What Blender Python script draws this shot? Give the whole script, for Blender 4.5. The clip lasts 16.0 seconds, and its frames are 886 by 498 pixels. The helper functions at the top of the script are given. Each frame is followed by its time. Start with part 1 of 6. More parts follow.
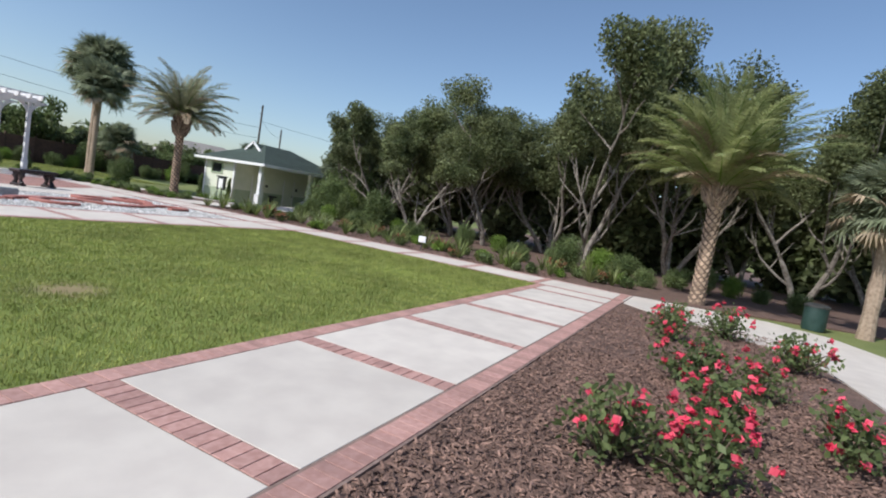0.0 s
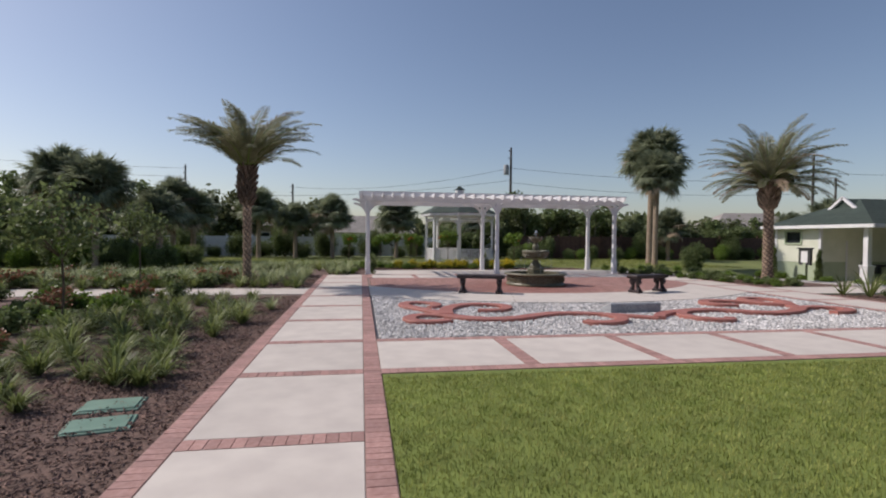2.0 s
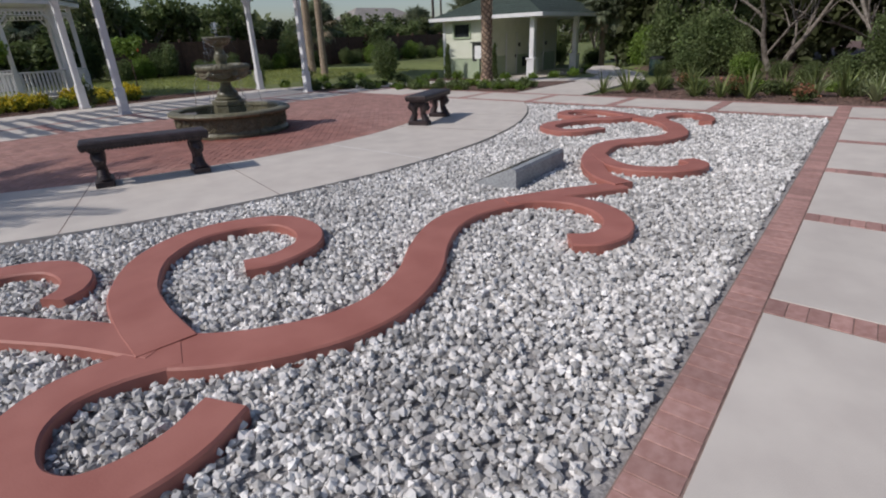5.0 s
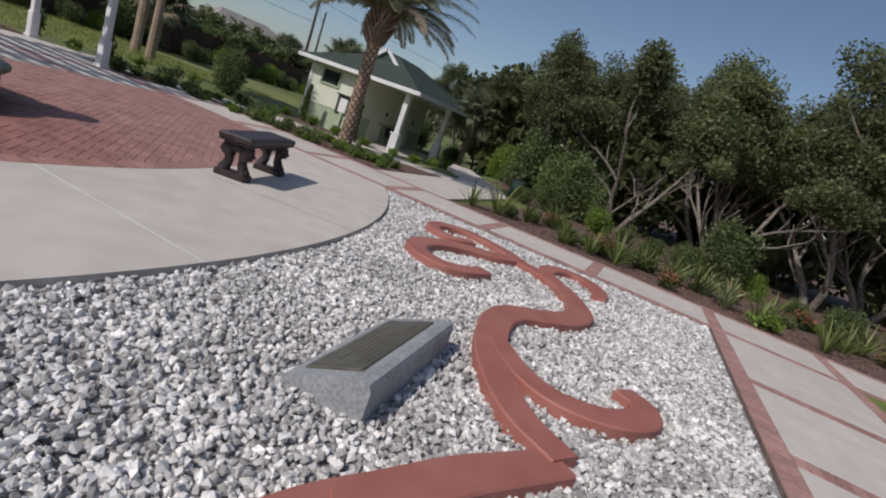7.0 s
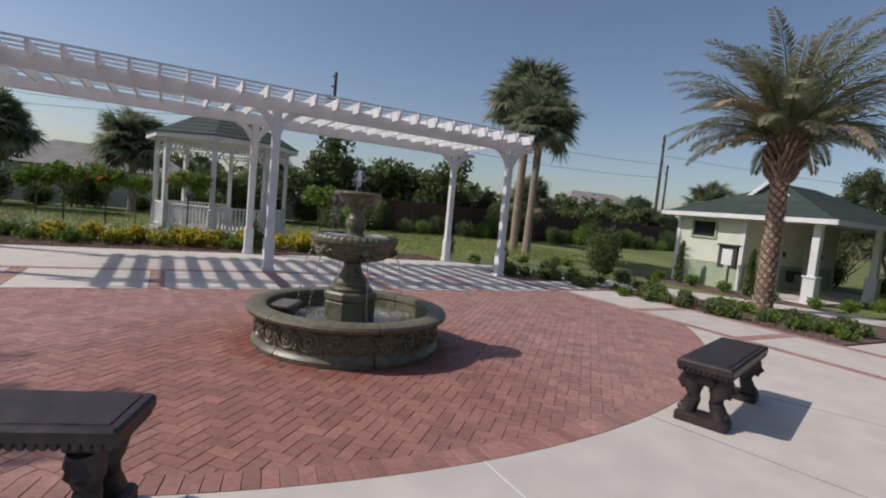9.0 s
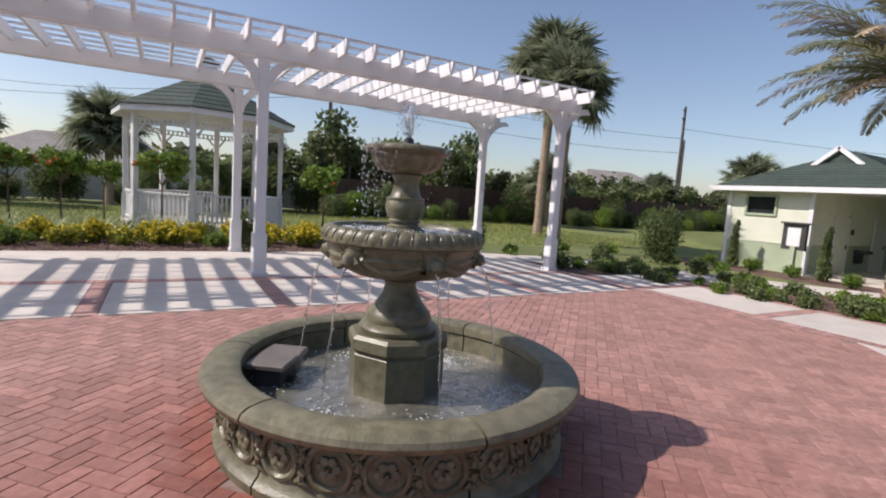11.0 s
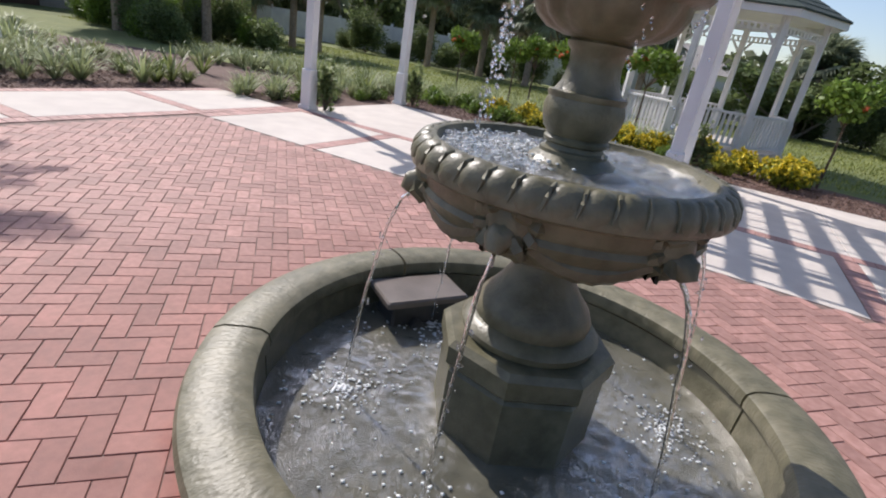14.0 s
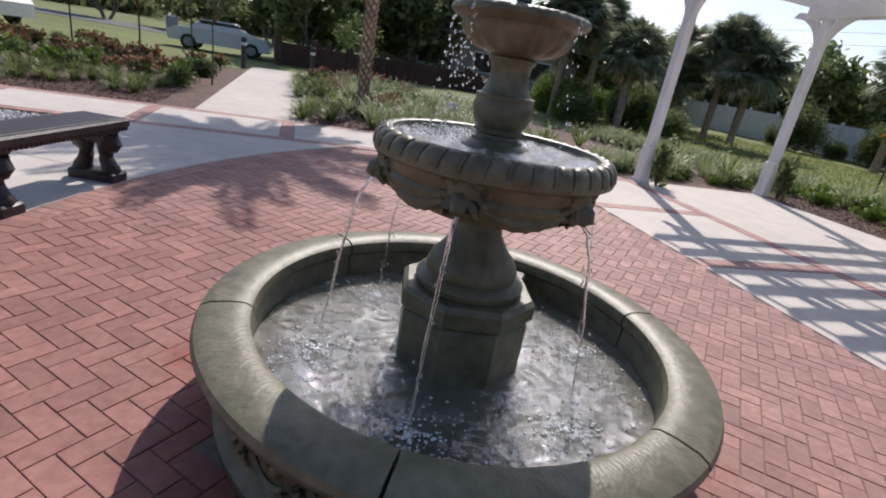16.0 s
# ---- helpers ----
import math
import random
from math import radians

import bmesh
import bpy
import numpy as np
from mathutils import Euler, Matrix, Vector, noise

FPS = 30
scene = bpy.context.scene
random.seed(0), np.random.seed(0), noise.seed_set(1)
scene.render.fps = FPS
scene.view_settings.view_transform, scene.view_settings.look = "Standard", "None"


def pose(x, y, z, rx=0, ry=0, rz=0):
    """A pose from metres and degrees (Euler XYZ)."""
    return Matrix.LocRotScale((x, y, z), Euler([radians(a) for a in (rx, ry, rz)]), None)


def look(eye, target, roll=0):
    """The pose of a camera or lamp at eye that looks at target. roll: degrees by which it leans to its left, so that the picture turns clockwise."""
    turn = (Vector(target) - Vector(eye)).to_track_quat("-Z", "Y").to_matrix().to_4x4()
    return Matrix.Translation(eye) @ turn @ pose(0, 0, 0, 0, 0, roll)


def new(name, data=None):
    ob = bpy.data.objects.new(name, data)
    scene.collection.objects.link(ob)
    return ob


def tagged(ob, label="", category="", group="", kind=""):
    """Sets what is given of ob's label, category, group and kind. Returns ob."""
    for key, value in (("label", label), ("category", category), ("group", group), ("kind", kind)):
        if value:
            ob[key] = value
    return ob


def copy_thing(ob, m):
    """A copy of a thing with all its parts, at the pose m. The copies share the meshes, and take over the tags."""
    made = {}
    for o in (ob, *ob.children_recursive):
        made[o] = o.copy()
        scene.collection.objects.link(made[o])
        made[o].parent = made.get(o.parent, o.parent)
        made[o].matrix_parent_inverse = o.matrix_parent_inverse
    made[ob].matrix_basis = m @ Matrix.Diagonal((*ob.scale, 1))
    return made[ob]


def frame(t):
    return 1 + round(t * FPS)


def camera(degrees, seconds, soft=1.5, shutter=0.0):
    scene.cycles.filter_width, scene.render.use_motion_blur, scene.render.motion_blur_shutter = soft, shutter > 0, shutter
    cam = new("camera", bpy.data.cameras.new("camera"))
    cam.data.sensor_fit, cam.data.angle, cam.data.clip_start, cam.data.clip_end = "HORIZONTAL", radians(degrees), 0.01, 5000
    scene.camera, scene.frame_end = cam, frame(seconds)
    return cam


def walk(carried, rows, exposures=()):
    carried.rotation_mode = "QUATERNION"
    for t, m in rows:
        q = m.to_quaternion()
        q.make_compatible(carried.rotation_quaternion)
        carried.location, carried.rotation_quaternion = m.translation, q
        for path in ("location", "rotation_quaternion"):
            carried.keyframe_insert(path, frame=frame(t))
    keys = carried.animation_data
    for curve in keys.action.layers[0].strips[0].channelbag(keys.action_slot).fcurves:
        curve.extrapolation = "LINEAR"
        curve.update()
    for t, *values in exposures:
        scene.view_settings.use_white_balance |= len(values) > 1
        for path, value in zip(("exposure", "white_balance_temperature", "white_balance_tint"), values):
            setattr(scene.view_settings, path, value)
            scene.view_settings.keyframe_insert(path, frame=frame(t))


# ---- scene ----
cam = camera(82.4, 16.0, soft=2.0, shutter=0.0)
rows = [
    (0.0, pose(-0.270, -11.138, 1.404, 85.49, -9.15, -62.54)),
    (0.5, pose(0.019, -9.715, 1.530, 87.02, -6.04, -38.19)),
    (1.0, pose(-0.045, -8.410, 1.554, 87.02, -2.61, -20.30)),
    (1.5, pose(-0.190, -7.045, 1.546, 87.49, -0.84, -10.43)),
    (2.0, pose(-0.246, -5.783, 1.595, 88.72, -0.50, -9.19)),
    (2.5, pose(-0.307, -4.507, 1.652, 89.53, -0.25, -12.58)),
    (3.0, pose(-0.340, -3.225, 1.635, 88.58, 0.03, -13.99)),
    (3.5, pose(-0.323, -1.945, 1.642, 88.93, 1.55, -14.47)),
    (4.0, pose(-0.147, -0.529, 1.625, 87.46, 2.74, -18.05)),
    (4.5, pose(0.098, 0.785, 1.515, 75.93, 4.02, -31.21)),
    (5.0, pose(0.665, 1.777, 1.485, 67.34, 2.04, -51.11)),
    (5.2, pose(1.026, 2.103, 1.491, 65.86, -0.13, -58.11)),
    (7.3, pose(3.265, 3.912, 1.427, 77.44, -22.20, -63.62)),
    (7.5, pose(3.352, 4.113, 1.446, 78.21, -20.42, -58.05)),
    (8.0, pose(3.631, 4.646, 1.531, 81.07, -13.87, -43.61)),
    (8.5, pose(3.790, 5.184, 1.551, 84.36, -7.97, -32.34)),
    (8.7, pose(3.834, 5.400, 1.553, 85.17, -6.40, -29.29)),
    (10.8, pose(4.448, 8.136, 1.434, 85.76, -2.62, -28.88)),
    (11.0, pose(4.509, 8.356, 1.392, 83.77, -3.86, -28.76)),
    (11.5, pose(4.697, 8.858, 1.375, 78.84, -7.16, -26.79)),
    (12.0, pose(4.871, 9.277, 1.416, 76.94, -9.80, -22.77)),
    (12.5, pose(5.045, 9.517, 1.486, 75.37, -9.90, -16.03)),
    (13.0, pose(5.339, 9.505, 1.497, 72.49, -8.92, -3.99)),
    (13.5, pose(5.708, 9.504, 1.484, 69.11, -8.34, 12.35)),
    (14.0, pose(6.091, 9.547, 1.432, 67.38, -8.96, 28.94)),
    (14.5, pose(6.516, 9.567, 1.439, 67.05, -8.85, 42.35)),
    (15.0, pose(6.935, 9.703, 1.477, 67.93, -8.89, 54.38)),
    (15.5, pose(7.361, 9.955, 1.473, 69.25, -9.21, 64.84)),
    (16.0, pose(7.604, 10.300, 1.443, 69.37, -9.34, 75.17)),
]
walk(cam, rows, [(0.0, 0.56, 6100, 9), (0.5, 0.25, 6150, 9), (1.0, 0.16, 6550, 14), (2.0, 0.13, 6600, 16), (3.5, -0.04, 6450, 15), (5.2, -0.15, 6280, 13),
                 (7.3, -0.22, 6380, 13), (8.7, -0.08, 6420, 14), (10.8, 0.50, 6580, 17), (12.5, 0.71, 6480, 17), (14.5, 0.66, 6320, 15), (16.0, 0.46, 6400, 15)])

# ---- light ----
SUN = Vector((-0.98, 0.43, 1.0)).normalized()
world = bpy.data.worlds.new("sky")
scene.world = world
world.use_nodes = True
wn = world.node_tree
sky = wn.nodes.new("ShaderNodeTexSky")
sky.sky_type = "NISHITA"
sky.sun_disc = False
sky.sun_elevation = math.asin(SUN.z)
sky.sun_rotation = math.atan2(SUN.x, SUN.y)
sky.air_density, sky.dust_density, sky.ozone_density = 0.95, 1.1, 0.9
wn.links.new(sky.outputs[0], wn.nodes["Background"].inputs[0])
wn.nodes["Background"].inputs[1].default_value = 0.094
sun_lamp = new("sun", bpy.data.lights.new("sun", "SUN"))
sun_lamp.data.energy, sun_lamp.data.angle, sun_lamp.data.color = 3.05, radians(0.55), (1.0, 0.95, 0.87)
sun_lamp.matrix_world = look(SUN * 50, (0, 0, 0))


# ---- materials ----
def mat(name, c1, c2, scale=6.0, rough=0.6, bump=0.15, bscale=60.0, vary=0.0, island=0.0, stain=0.15, metal=0.0, leaf=0.0, spec=0.5, hue=0.0):
    """A surface whose colour wanders between c1 and c2 at two sizes, with fine relief. vary: spread by object; island: spread by loose piece."""
    m = bpy.data.materials.new(name)
    m.use_nodes = True
    nt = m.node_tree
    N, L = nt.nodes.new, nt.links.new
    bs = nt.nodes["Principled BSDF"]
    bs.inputs["Roughness"].default_value, bs.inputs["Metallic"].default_value = rough, metal
    bs.inputs["Specular IOR Level"].default_value = spec
    geo = N("ShaderNodeNewGeometry")
    n1 = N("ShaderNodeTexNoise")
    n1.inputs["Scale"].default_value, n1.inputs["Detail"].default_value = scale, 6
    L(geo.outputs["Position"], n1.inputs["Vector"])
    mix = N("ShaderNodeMix")
    mix.data_type = "RGBA"
    ramp = N("ShaderNodeMapRange")
    ramp.inputs[1].default_value, ramp.inputs[2].default_value = 0.35, 0.65
    L(n1.outputs["Fac"], ramp.inputs[0])
    L(ramp.outputs[0], mix.inputs[0])
    mix.inputs[6].default_value, mix.inputs[7].default_value = (*c1, 1), (*c2, 1)
    col = mix.outputs[2]
    n2 = N("ShaderNodeTexNoise")
    n2.inputs["Scale"].default_value, n2.inputs["Detail"].default_value = scale * 0.13, 4
    L(geo.outputs["Position"], n2.inputs["Vector"])
    val = N("ShaderNodeMapRange")
    val.inputs[1].default_value, val.inputs[2].default_value = 0.3, 0.7
    val.inputs[3].default_value, val.inputs[4].default_value = 1 - stain, 1 + stain
    L(n2.outputs["Fac"], val.inputs[0])
    value = val.outputs[0]
    for amount, kind in ((vary, "o"), (island, "i")):
        if amount:
            src = N("ShaderNodeObjectInfo").outputs["Random"] if kind == "o" else geo.outputs["Random Per Island"]
            mr = N("ShaderNodeMapRange")
            mr.inputs[3].default_value, mr.inputs[4].default_value = 1 - amount, 1 + amount
            L(src, mr.inputs[0])
            mul = N("ShaderNodeMath")
            mul.operation = "MULTIPLY"
            L(value, mul.inputs[0])
            L(mr.outputs[0], mul.inputs[1])
            value = mul.outputs[0]
    hs = N("ShaderNodeHueSaturation")
    L(col, hs.inputs["Color"])
    L(value, hs.inputs["Value"])
    if hue:
        hr = N("ShaderNodeMapRange")
        hr.inputs[3].default_value, hr.inputs[4].default_value = 0.5 - hue, 0.5 + hue
        L(geo.outputs["Random Per Island"], hr.inputs[0])
        L(hr.outputs[0], hs.inputs["Hue"])
    L(hs.outputs[0], bs.inputs["Base Color"])
    if bump:
        n3 = N("ShaderNodeTexNoise")
        n3.inputs["Scale"].default_value, n3.inputs["Detail"].default_value = bscale, 5
        L(geo.outputs["Position"], n3.inputs["Vector"])
        bp = N("ShaderNodeBump")
        bp.inputs["Strength"].default_value, bp.inputs["Distance"].default_value = bump, 0.6 / bscale
        L(n3.outputs["Fac"], bp.inputs["Height"])
        L(bp.outputs[0], bs.inputs["Normal"])
        rr = N("ShaderNodeMapRange")
        rr.inputs[3].default_value, rr.inputs[4].default_value = max(rough - 0.12, 0.03), min(rough + 0.12, 1)
        L(n1.outputs["Fac"], rr.inputs[0])
        L(rr.outputs[0], bs.inputs["Roughness"])
    if leaf:
        tr = N("ShaderNodeBsdfTranslucent")
        L(hs.outputs[0], tr.inputs[0])
        ms = N("ShaderNodeMixShader")
        ms.inputs[0].default_value = leaf
        out = nt.nodes["Material Output"]
        L(bs.outputs[0], ms.inputs[1])
        L(tr.outputs[0], ms.inputs[2])
        L(ms.outputs[0], out.inputs[0])
    return m


def glassy(name, tint, rough=0.05, ior=1.33, bump=0.0, bscale=20.0):
    m = bpy.data.materials.new(name)
    m.use_nodes = True
    nt = m.node_tree
    bs = nt.nodes["Principled BSDF"]
    bs.inputs["Base Color"].default_value = (*tint, 1)
    bs.inputs["Roughness"].default_value, bs.inputs["IOR"].default_value = rough, ior
    bs.inputs["Transmission Weight"].default_value = 1.0
    if bump:
        geo = nt.nodes.new("ShaderNodeNewGeometry")
        n3 = nt.nodes.new("ShaderNodeTexNoise")
        n3.inputs["Scale"].default_value, n3.inputs["Detail"].default_value = bscale, 3
        bp = nt.nodes.new("ShaderNodeBump")
        bp.inputs["Strength"].default_value, bp.inputs["Distance"].default_value = bump, 0.03
        nt.links.new(geo.outputs["Position"], n3.inputs["Vector"])
        nt.links.new(n3.outputs["Fac"], bp.inputs["Height"])
        nt.links.new(bp.outputs[0], bs.inputs["Normal"])
    return m


M_CONC = mat("broom_concrete", (0.56, 0.502, 0.450), (0.63, 0.572, 0.510), 3.0, 0.85, 0.25, 160, vary=0.05, stain=0.07)
M_JOINT = mat("joint_sand", (0.19, 0.13, 0.108), (0.27, 0.19, 0.16), 20, 0.95, 0.3, 120)
M_BRICK = mat("clay_paver", (0.37, 0.20, 0.17), (0.46, 0.275, 0.24), 22, 0.72, 0.25, 140, vary=0.16, stain=0.12)
M_BRICKE = mat("clay_paver_edging", (0.37, 0.20, 0.17), (0.46, 0.275, 0.24), 22, 0.72, 0.25, 140, island=0.16, stain=0.12)
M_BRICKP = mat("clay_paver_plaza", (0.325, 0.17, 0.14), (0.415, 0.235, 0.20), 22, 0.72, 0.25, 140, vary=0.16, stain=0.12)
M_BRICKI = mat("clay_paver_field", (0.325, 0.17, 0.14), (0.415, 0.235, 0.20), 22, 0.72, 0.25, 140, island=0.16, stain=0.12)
M_SOIL = mat("garden_ground", (0.13, 0.16, 0.045), (0.18, 0.20, 0.065), 1.5, 0.95, 0.5, 30, stain=0.25)
M_TURF = mat("turf_base", (0.15, 0.19, 0.04), (0.20, 0.25, 0.055), 3.0, 0.95, 0.6, 80, stain=0.15)
M_MULCH = mat("bark_mulch", (0.10, 0.060, 0.047), (0.18, 0.112, 0.088), 30, 0.95, 0.9, 70, stain=0.2)
M_CHIP = mat("bark_chip", (0.11, 0.064, 0.05), (0.25, 0.155, 0.12), 14, 0.9, 0.4, 80, island=0.55)
M_STONE_W = mat("river_stone", (0.49, 0.472, 0.455), (0.71, 0.685, 0.66), 9, 0.8, 0.2, 60, island=0.5)
M_STONE_BASE = mat("gravel_bed", (0.22, 0.21, 0.21), (0.42, 0.40, 0.39), 40, 0.95, 0.8, 50)
M_TERRA = mat("painted_terracotta", (0.36, 0.13, 0.10), (0.42, 0.165, 0.13), 4, 0.6, 0.15, 90, stain=0.06)
M_WHITE = mat("white_vinyl", (0.72, 0.71, 0.72), (0.80, 0.79, 0.79), 2, 0.45, 0.04, 30, stain=0.04)
M_FOUNT = mat("mossy_cast_stone", (0.110, 0.102, 0.060), (0.185, 0.169, 0.108), 16, 0.38, 0.3, 90, stain=0.22)
M_COPING = mat("tooled_cast_stone", (0.122, 0.113, 0.068), (0.198, 0.180, 0.116), 16, 0.46, 0.0, stain=0.2)
M_BENCH = mat("dark_cast_stone", (0.022, 0.014, 0.015), (0.046, 0.030, 0.030), 9, 0.45, 0.2, 60, stain=0.2)
M_GRANITE = mat("grey_granite", (0.25, 0.26, 0.27), (0.40, 0.41, 0.42), 45, 0.6, 0.25, 120)
M_PLAQUE = mat("bronze_plaque", (0.15, 0.135, 0.10), (0.22, 0.195, 0.15), 12, 0.32, 0.2, 90, metal=0.6)
M_SHINGLE = mat("green_shingle", (0.034, 0.052, 0.042), (0.058, 0.080, 0.068), 14, 0.9, 0.6, 40, vary=0.12, stain=0.15)
M_CREAM = mat("cream_siding", (0.66, 0.68, 0.55), (0.72, 0.73, 0.61), 2, 0.7, 0.1, 40, stain=0.05)
M_SAGE = mat("sage_siding", (0.36, 0.43, 0.29), (0.42, 0.48, 0.34), 2, 0.7, 0.1, 40, stain=0.06)
M_DARK = mat("dark_metal", (0.03, 0.03, 0.03), (0.06, 0.06, 0.058), 10, 0.5, 0.1, 60)
M_BROWNBOX = mat("brown_box", (0.15, 0.125, 0.105), (0.20, 0.168, 0.145), 8, 0.35, 0.1, 70)
M_POLE = mat("weathered_pole", (0.07, 0.06, 0.055), (0.13, 0.115, 0.10), 6, 0.9, 0.4, 30)
M_WOODFENCE = mat("brown_fence", (0.085, 0.045, 0.033), (0.13, 0.07, 0.05), 5, 0.85, 0.3, 30, vary=0.2)
M_FROND = mat("date_frond", (0.25, 0.26, 0.16), (0.38, 0.37, 0.24), 1.5, 0.5, 0.0, island=0.25, leaf=0.4, spec=0.25)
M_FRONDG = mat("green_date_frond", (0.29, 0.33, 0.14), (0.42, 0.44, 0.21), 1.5, 0.5, 0.0, island=0.25, leaf=0.42, spec=0.25)
M_FRONDDRY = mat("dry_frond", (0.32, 0.24, 0.16), (0.44, 0.35, 0.25), 2, 0.8, 0.0, island=0.25, leaf=0.15, spec=0.25)
M_FAN = mat("sabal_fan", (0.17, 0.20, 0.125), (0.29, 0.32, 0.205), 1.5, 0.42, 0.0, island=0.3, leaf=0.42, spec=0.25)
M_PTRUNK = mat("palm_trunk", (0.24, 0.175, 0.125), (0.38, 0.29, 0.22), 14, 0.9, 0.5, 40, island=0.3)
M_PSCAR = mat("palm_leaf_scar", (0.40, 0.28, 0.19), (0.54, 0.40, 0.29), 14, 0.9, 0.4, 40, island=0.25)
M_PDARK = mat("palm_fibre", (0.12, 0.08, 0.058), (0.19, 0.135, 0.10), 14, 0.95, 0.6, 40, island=0.3)
M_BARK = mat("pale_bark", (0.15, 0.125, 0.10), (0.29, 0.255, 0.22), 9, 0.9, 0.7, 30)
M_LEAFD = mat("oak_leaf", (0.102, 0.126, 0.054), (0.19, 0.21, 0.10), 0.7, 0.5, 0.0, island=0.45, leaf=0.5, stain=0.35, spec=0.25)
M_LEAFM = mat("shrub_leaf", (0.115, 0.155, 0.058), (0.19, 0.235, 0.095), 1.2, 0.5, 0.0, island=0.4, leaf=0.45, stain=0.25, spec=0.25)
M_LEAFL = mat("bright_leaf", (0.13, 0.21, 0.035), (0.21, 0.30, 0.06), 1.5, 0.5, 0.0, island=0.35, leaf=0.3, spec=0.25)
M_BLADE = mat("strap_leaf", (0.14, 0.18, 0.056), (0.245, 0.28, 0.10), 2, 0.45, 0.0, island=0.4, leaf=0.4, spec=0.25)
M_BLADEV = mat("variegated_leaf", (0.30, 0.35, 0.17), (0.40, 0.44, 0.24), 2, 0.5, 0.0, island=0.35, leaf=0.25, spec=0.25)
M_GRASS = mat("grass_blade", (0.195, 0.24, 0.05), (0.375, 0.385, 0.12), 5.0, 0.55, 0.0, island=0.4, leaf=0.3, stain=0.28, spec=0.25)
M_RED = mat("red_petal", (0.70, 0.035, 0.085), (0.82, 0.11, 0.18), 8, 0.6, 0.0, island=0.25, leaf=0.25)
M_HIB = mat("hibiscus_petal", (0.72, 0.09, 0.03), (0.82, 0.18, 0.06), 8, 0.6, 0.0, island=0.25, leaf=0.25)
M_ORANGE = mat("orange_petal", (0.30, 0.12, 0.065), (0.40, 0.18, 0.10), 8, 0.6, 0.0, island=0.3, leaf=0.2)
M_YELLOW = mat("yellow_petal", (0.66, 0.52, 0.02), (0.76, 0.63, 0.05), 8, 0.6, 0.0, island=0.2, leaf=0.2)
M_LEAFY = mat("yellow_green_leaf", (0.22, 0.26, 0.035), (0.32, 0.34, 0.055), 1.5, 0.5, 0.0, island=0.35, leaf=0.35, spec=0.25)
M_STEM = mat("twig", (0.09, 0.065, 0.045), (0.15, 0.11, 0.08), 12, 0.9, 0.0)
M_WATER = mat("fountain_water", (0.135, 0.130, 0.098), (0.20, 0.192, 0.148), 5, 0.03, 0.0, stain=0.15)
_n = M_WATER.node_tree
_b = _n.nodes["Principled BSDF"]
_b.inputs["Transmission Weight"].default_value, _b.inputs["IOR"].default_value = 0.4, 1.33
_b.inputs["Specular IOR Level"].default_value = 0.38
_w = _n.nodes.new("ShaderNodeTexNoise")
_w.inputs["Scale"].default_value, _w.inputs["Detail"].default_value = 75, 2
_u = _n.nodes.new("ShaderNodeBump")
_u.inputs["Strength"].default_value, _u.inputs["Distance"].default_value = 0.55, 0.006
_n.links.new(_w.outputs["Fac"], _u.inputs["Height"])
_n.links.new(_u.outputs[0], _b.inputs["Normal"])
M_JET = glassy("water_jet", (0.97, 0.98, 1.0), 0.06, 1.33, 0.3, 60)
# white of the foam, and of the flecks that imitate sun glints
M_FOAM_GLINT = mat("foam", (0.72, 0.74, 0.74), (0.85, 0.86, 0.86), 30, 0.3, 0.3, 80)


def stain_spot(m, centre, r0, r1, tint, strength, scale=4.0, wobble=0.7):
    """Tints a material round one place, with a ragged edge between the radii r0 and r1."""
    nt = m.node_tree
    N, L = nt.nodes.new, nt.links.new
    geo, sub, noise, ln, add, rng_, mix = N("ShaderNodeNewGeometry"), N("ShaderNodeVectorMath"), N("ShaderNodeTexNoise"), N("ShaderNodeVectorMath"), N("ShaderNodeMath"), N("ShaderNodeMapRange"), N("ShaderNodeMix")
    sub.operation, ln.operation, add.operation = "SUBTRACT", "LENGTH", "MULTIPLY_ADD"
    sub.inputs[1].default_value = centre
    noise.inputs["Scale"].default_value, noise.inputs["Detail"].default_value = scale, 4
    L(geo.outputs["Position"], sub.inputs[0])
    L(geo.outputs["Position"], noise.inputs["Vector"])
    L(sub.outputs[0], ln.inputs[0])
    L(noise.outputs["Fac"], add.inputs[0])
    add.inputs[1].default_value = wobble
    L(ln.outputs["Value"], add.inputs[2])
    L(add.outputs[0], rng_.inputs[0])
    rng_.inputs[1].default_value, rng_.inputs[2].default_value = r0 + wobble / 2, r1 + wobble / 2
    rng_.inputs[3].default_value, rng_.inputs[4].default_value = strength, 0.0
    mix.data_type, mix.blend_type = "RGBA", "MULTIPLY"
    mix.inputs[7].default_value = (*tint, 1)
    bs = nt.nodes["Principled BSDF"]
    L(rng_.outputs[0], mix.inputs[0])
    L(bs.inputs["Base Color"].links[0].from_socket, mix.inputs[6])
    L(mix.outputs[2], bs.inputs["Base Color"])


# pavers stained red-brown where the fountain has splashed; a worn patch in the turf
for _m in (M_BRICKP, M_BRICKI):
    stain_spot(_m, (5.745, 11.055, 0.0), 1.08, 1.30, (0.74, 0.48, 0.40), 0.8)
    stain_spot(_m, (5.2, 10.2, 0.0), 1.5, 2.9, (0.78, 0.60, 0.56), 0.75, 1.6, 1.4)
stain_spot(M_TURF, (2.6, -5.55, 0.0), 0.15, 0.5, (1.35, 0.85, 1.9), 1.0, 9.0, 0.6)
M_GLASS = mat("dark_window", (0.02, 0.025, 0.028), (0.035, 0.04, 0.045), 2, 0.08, 0.0)


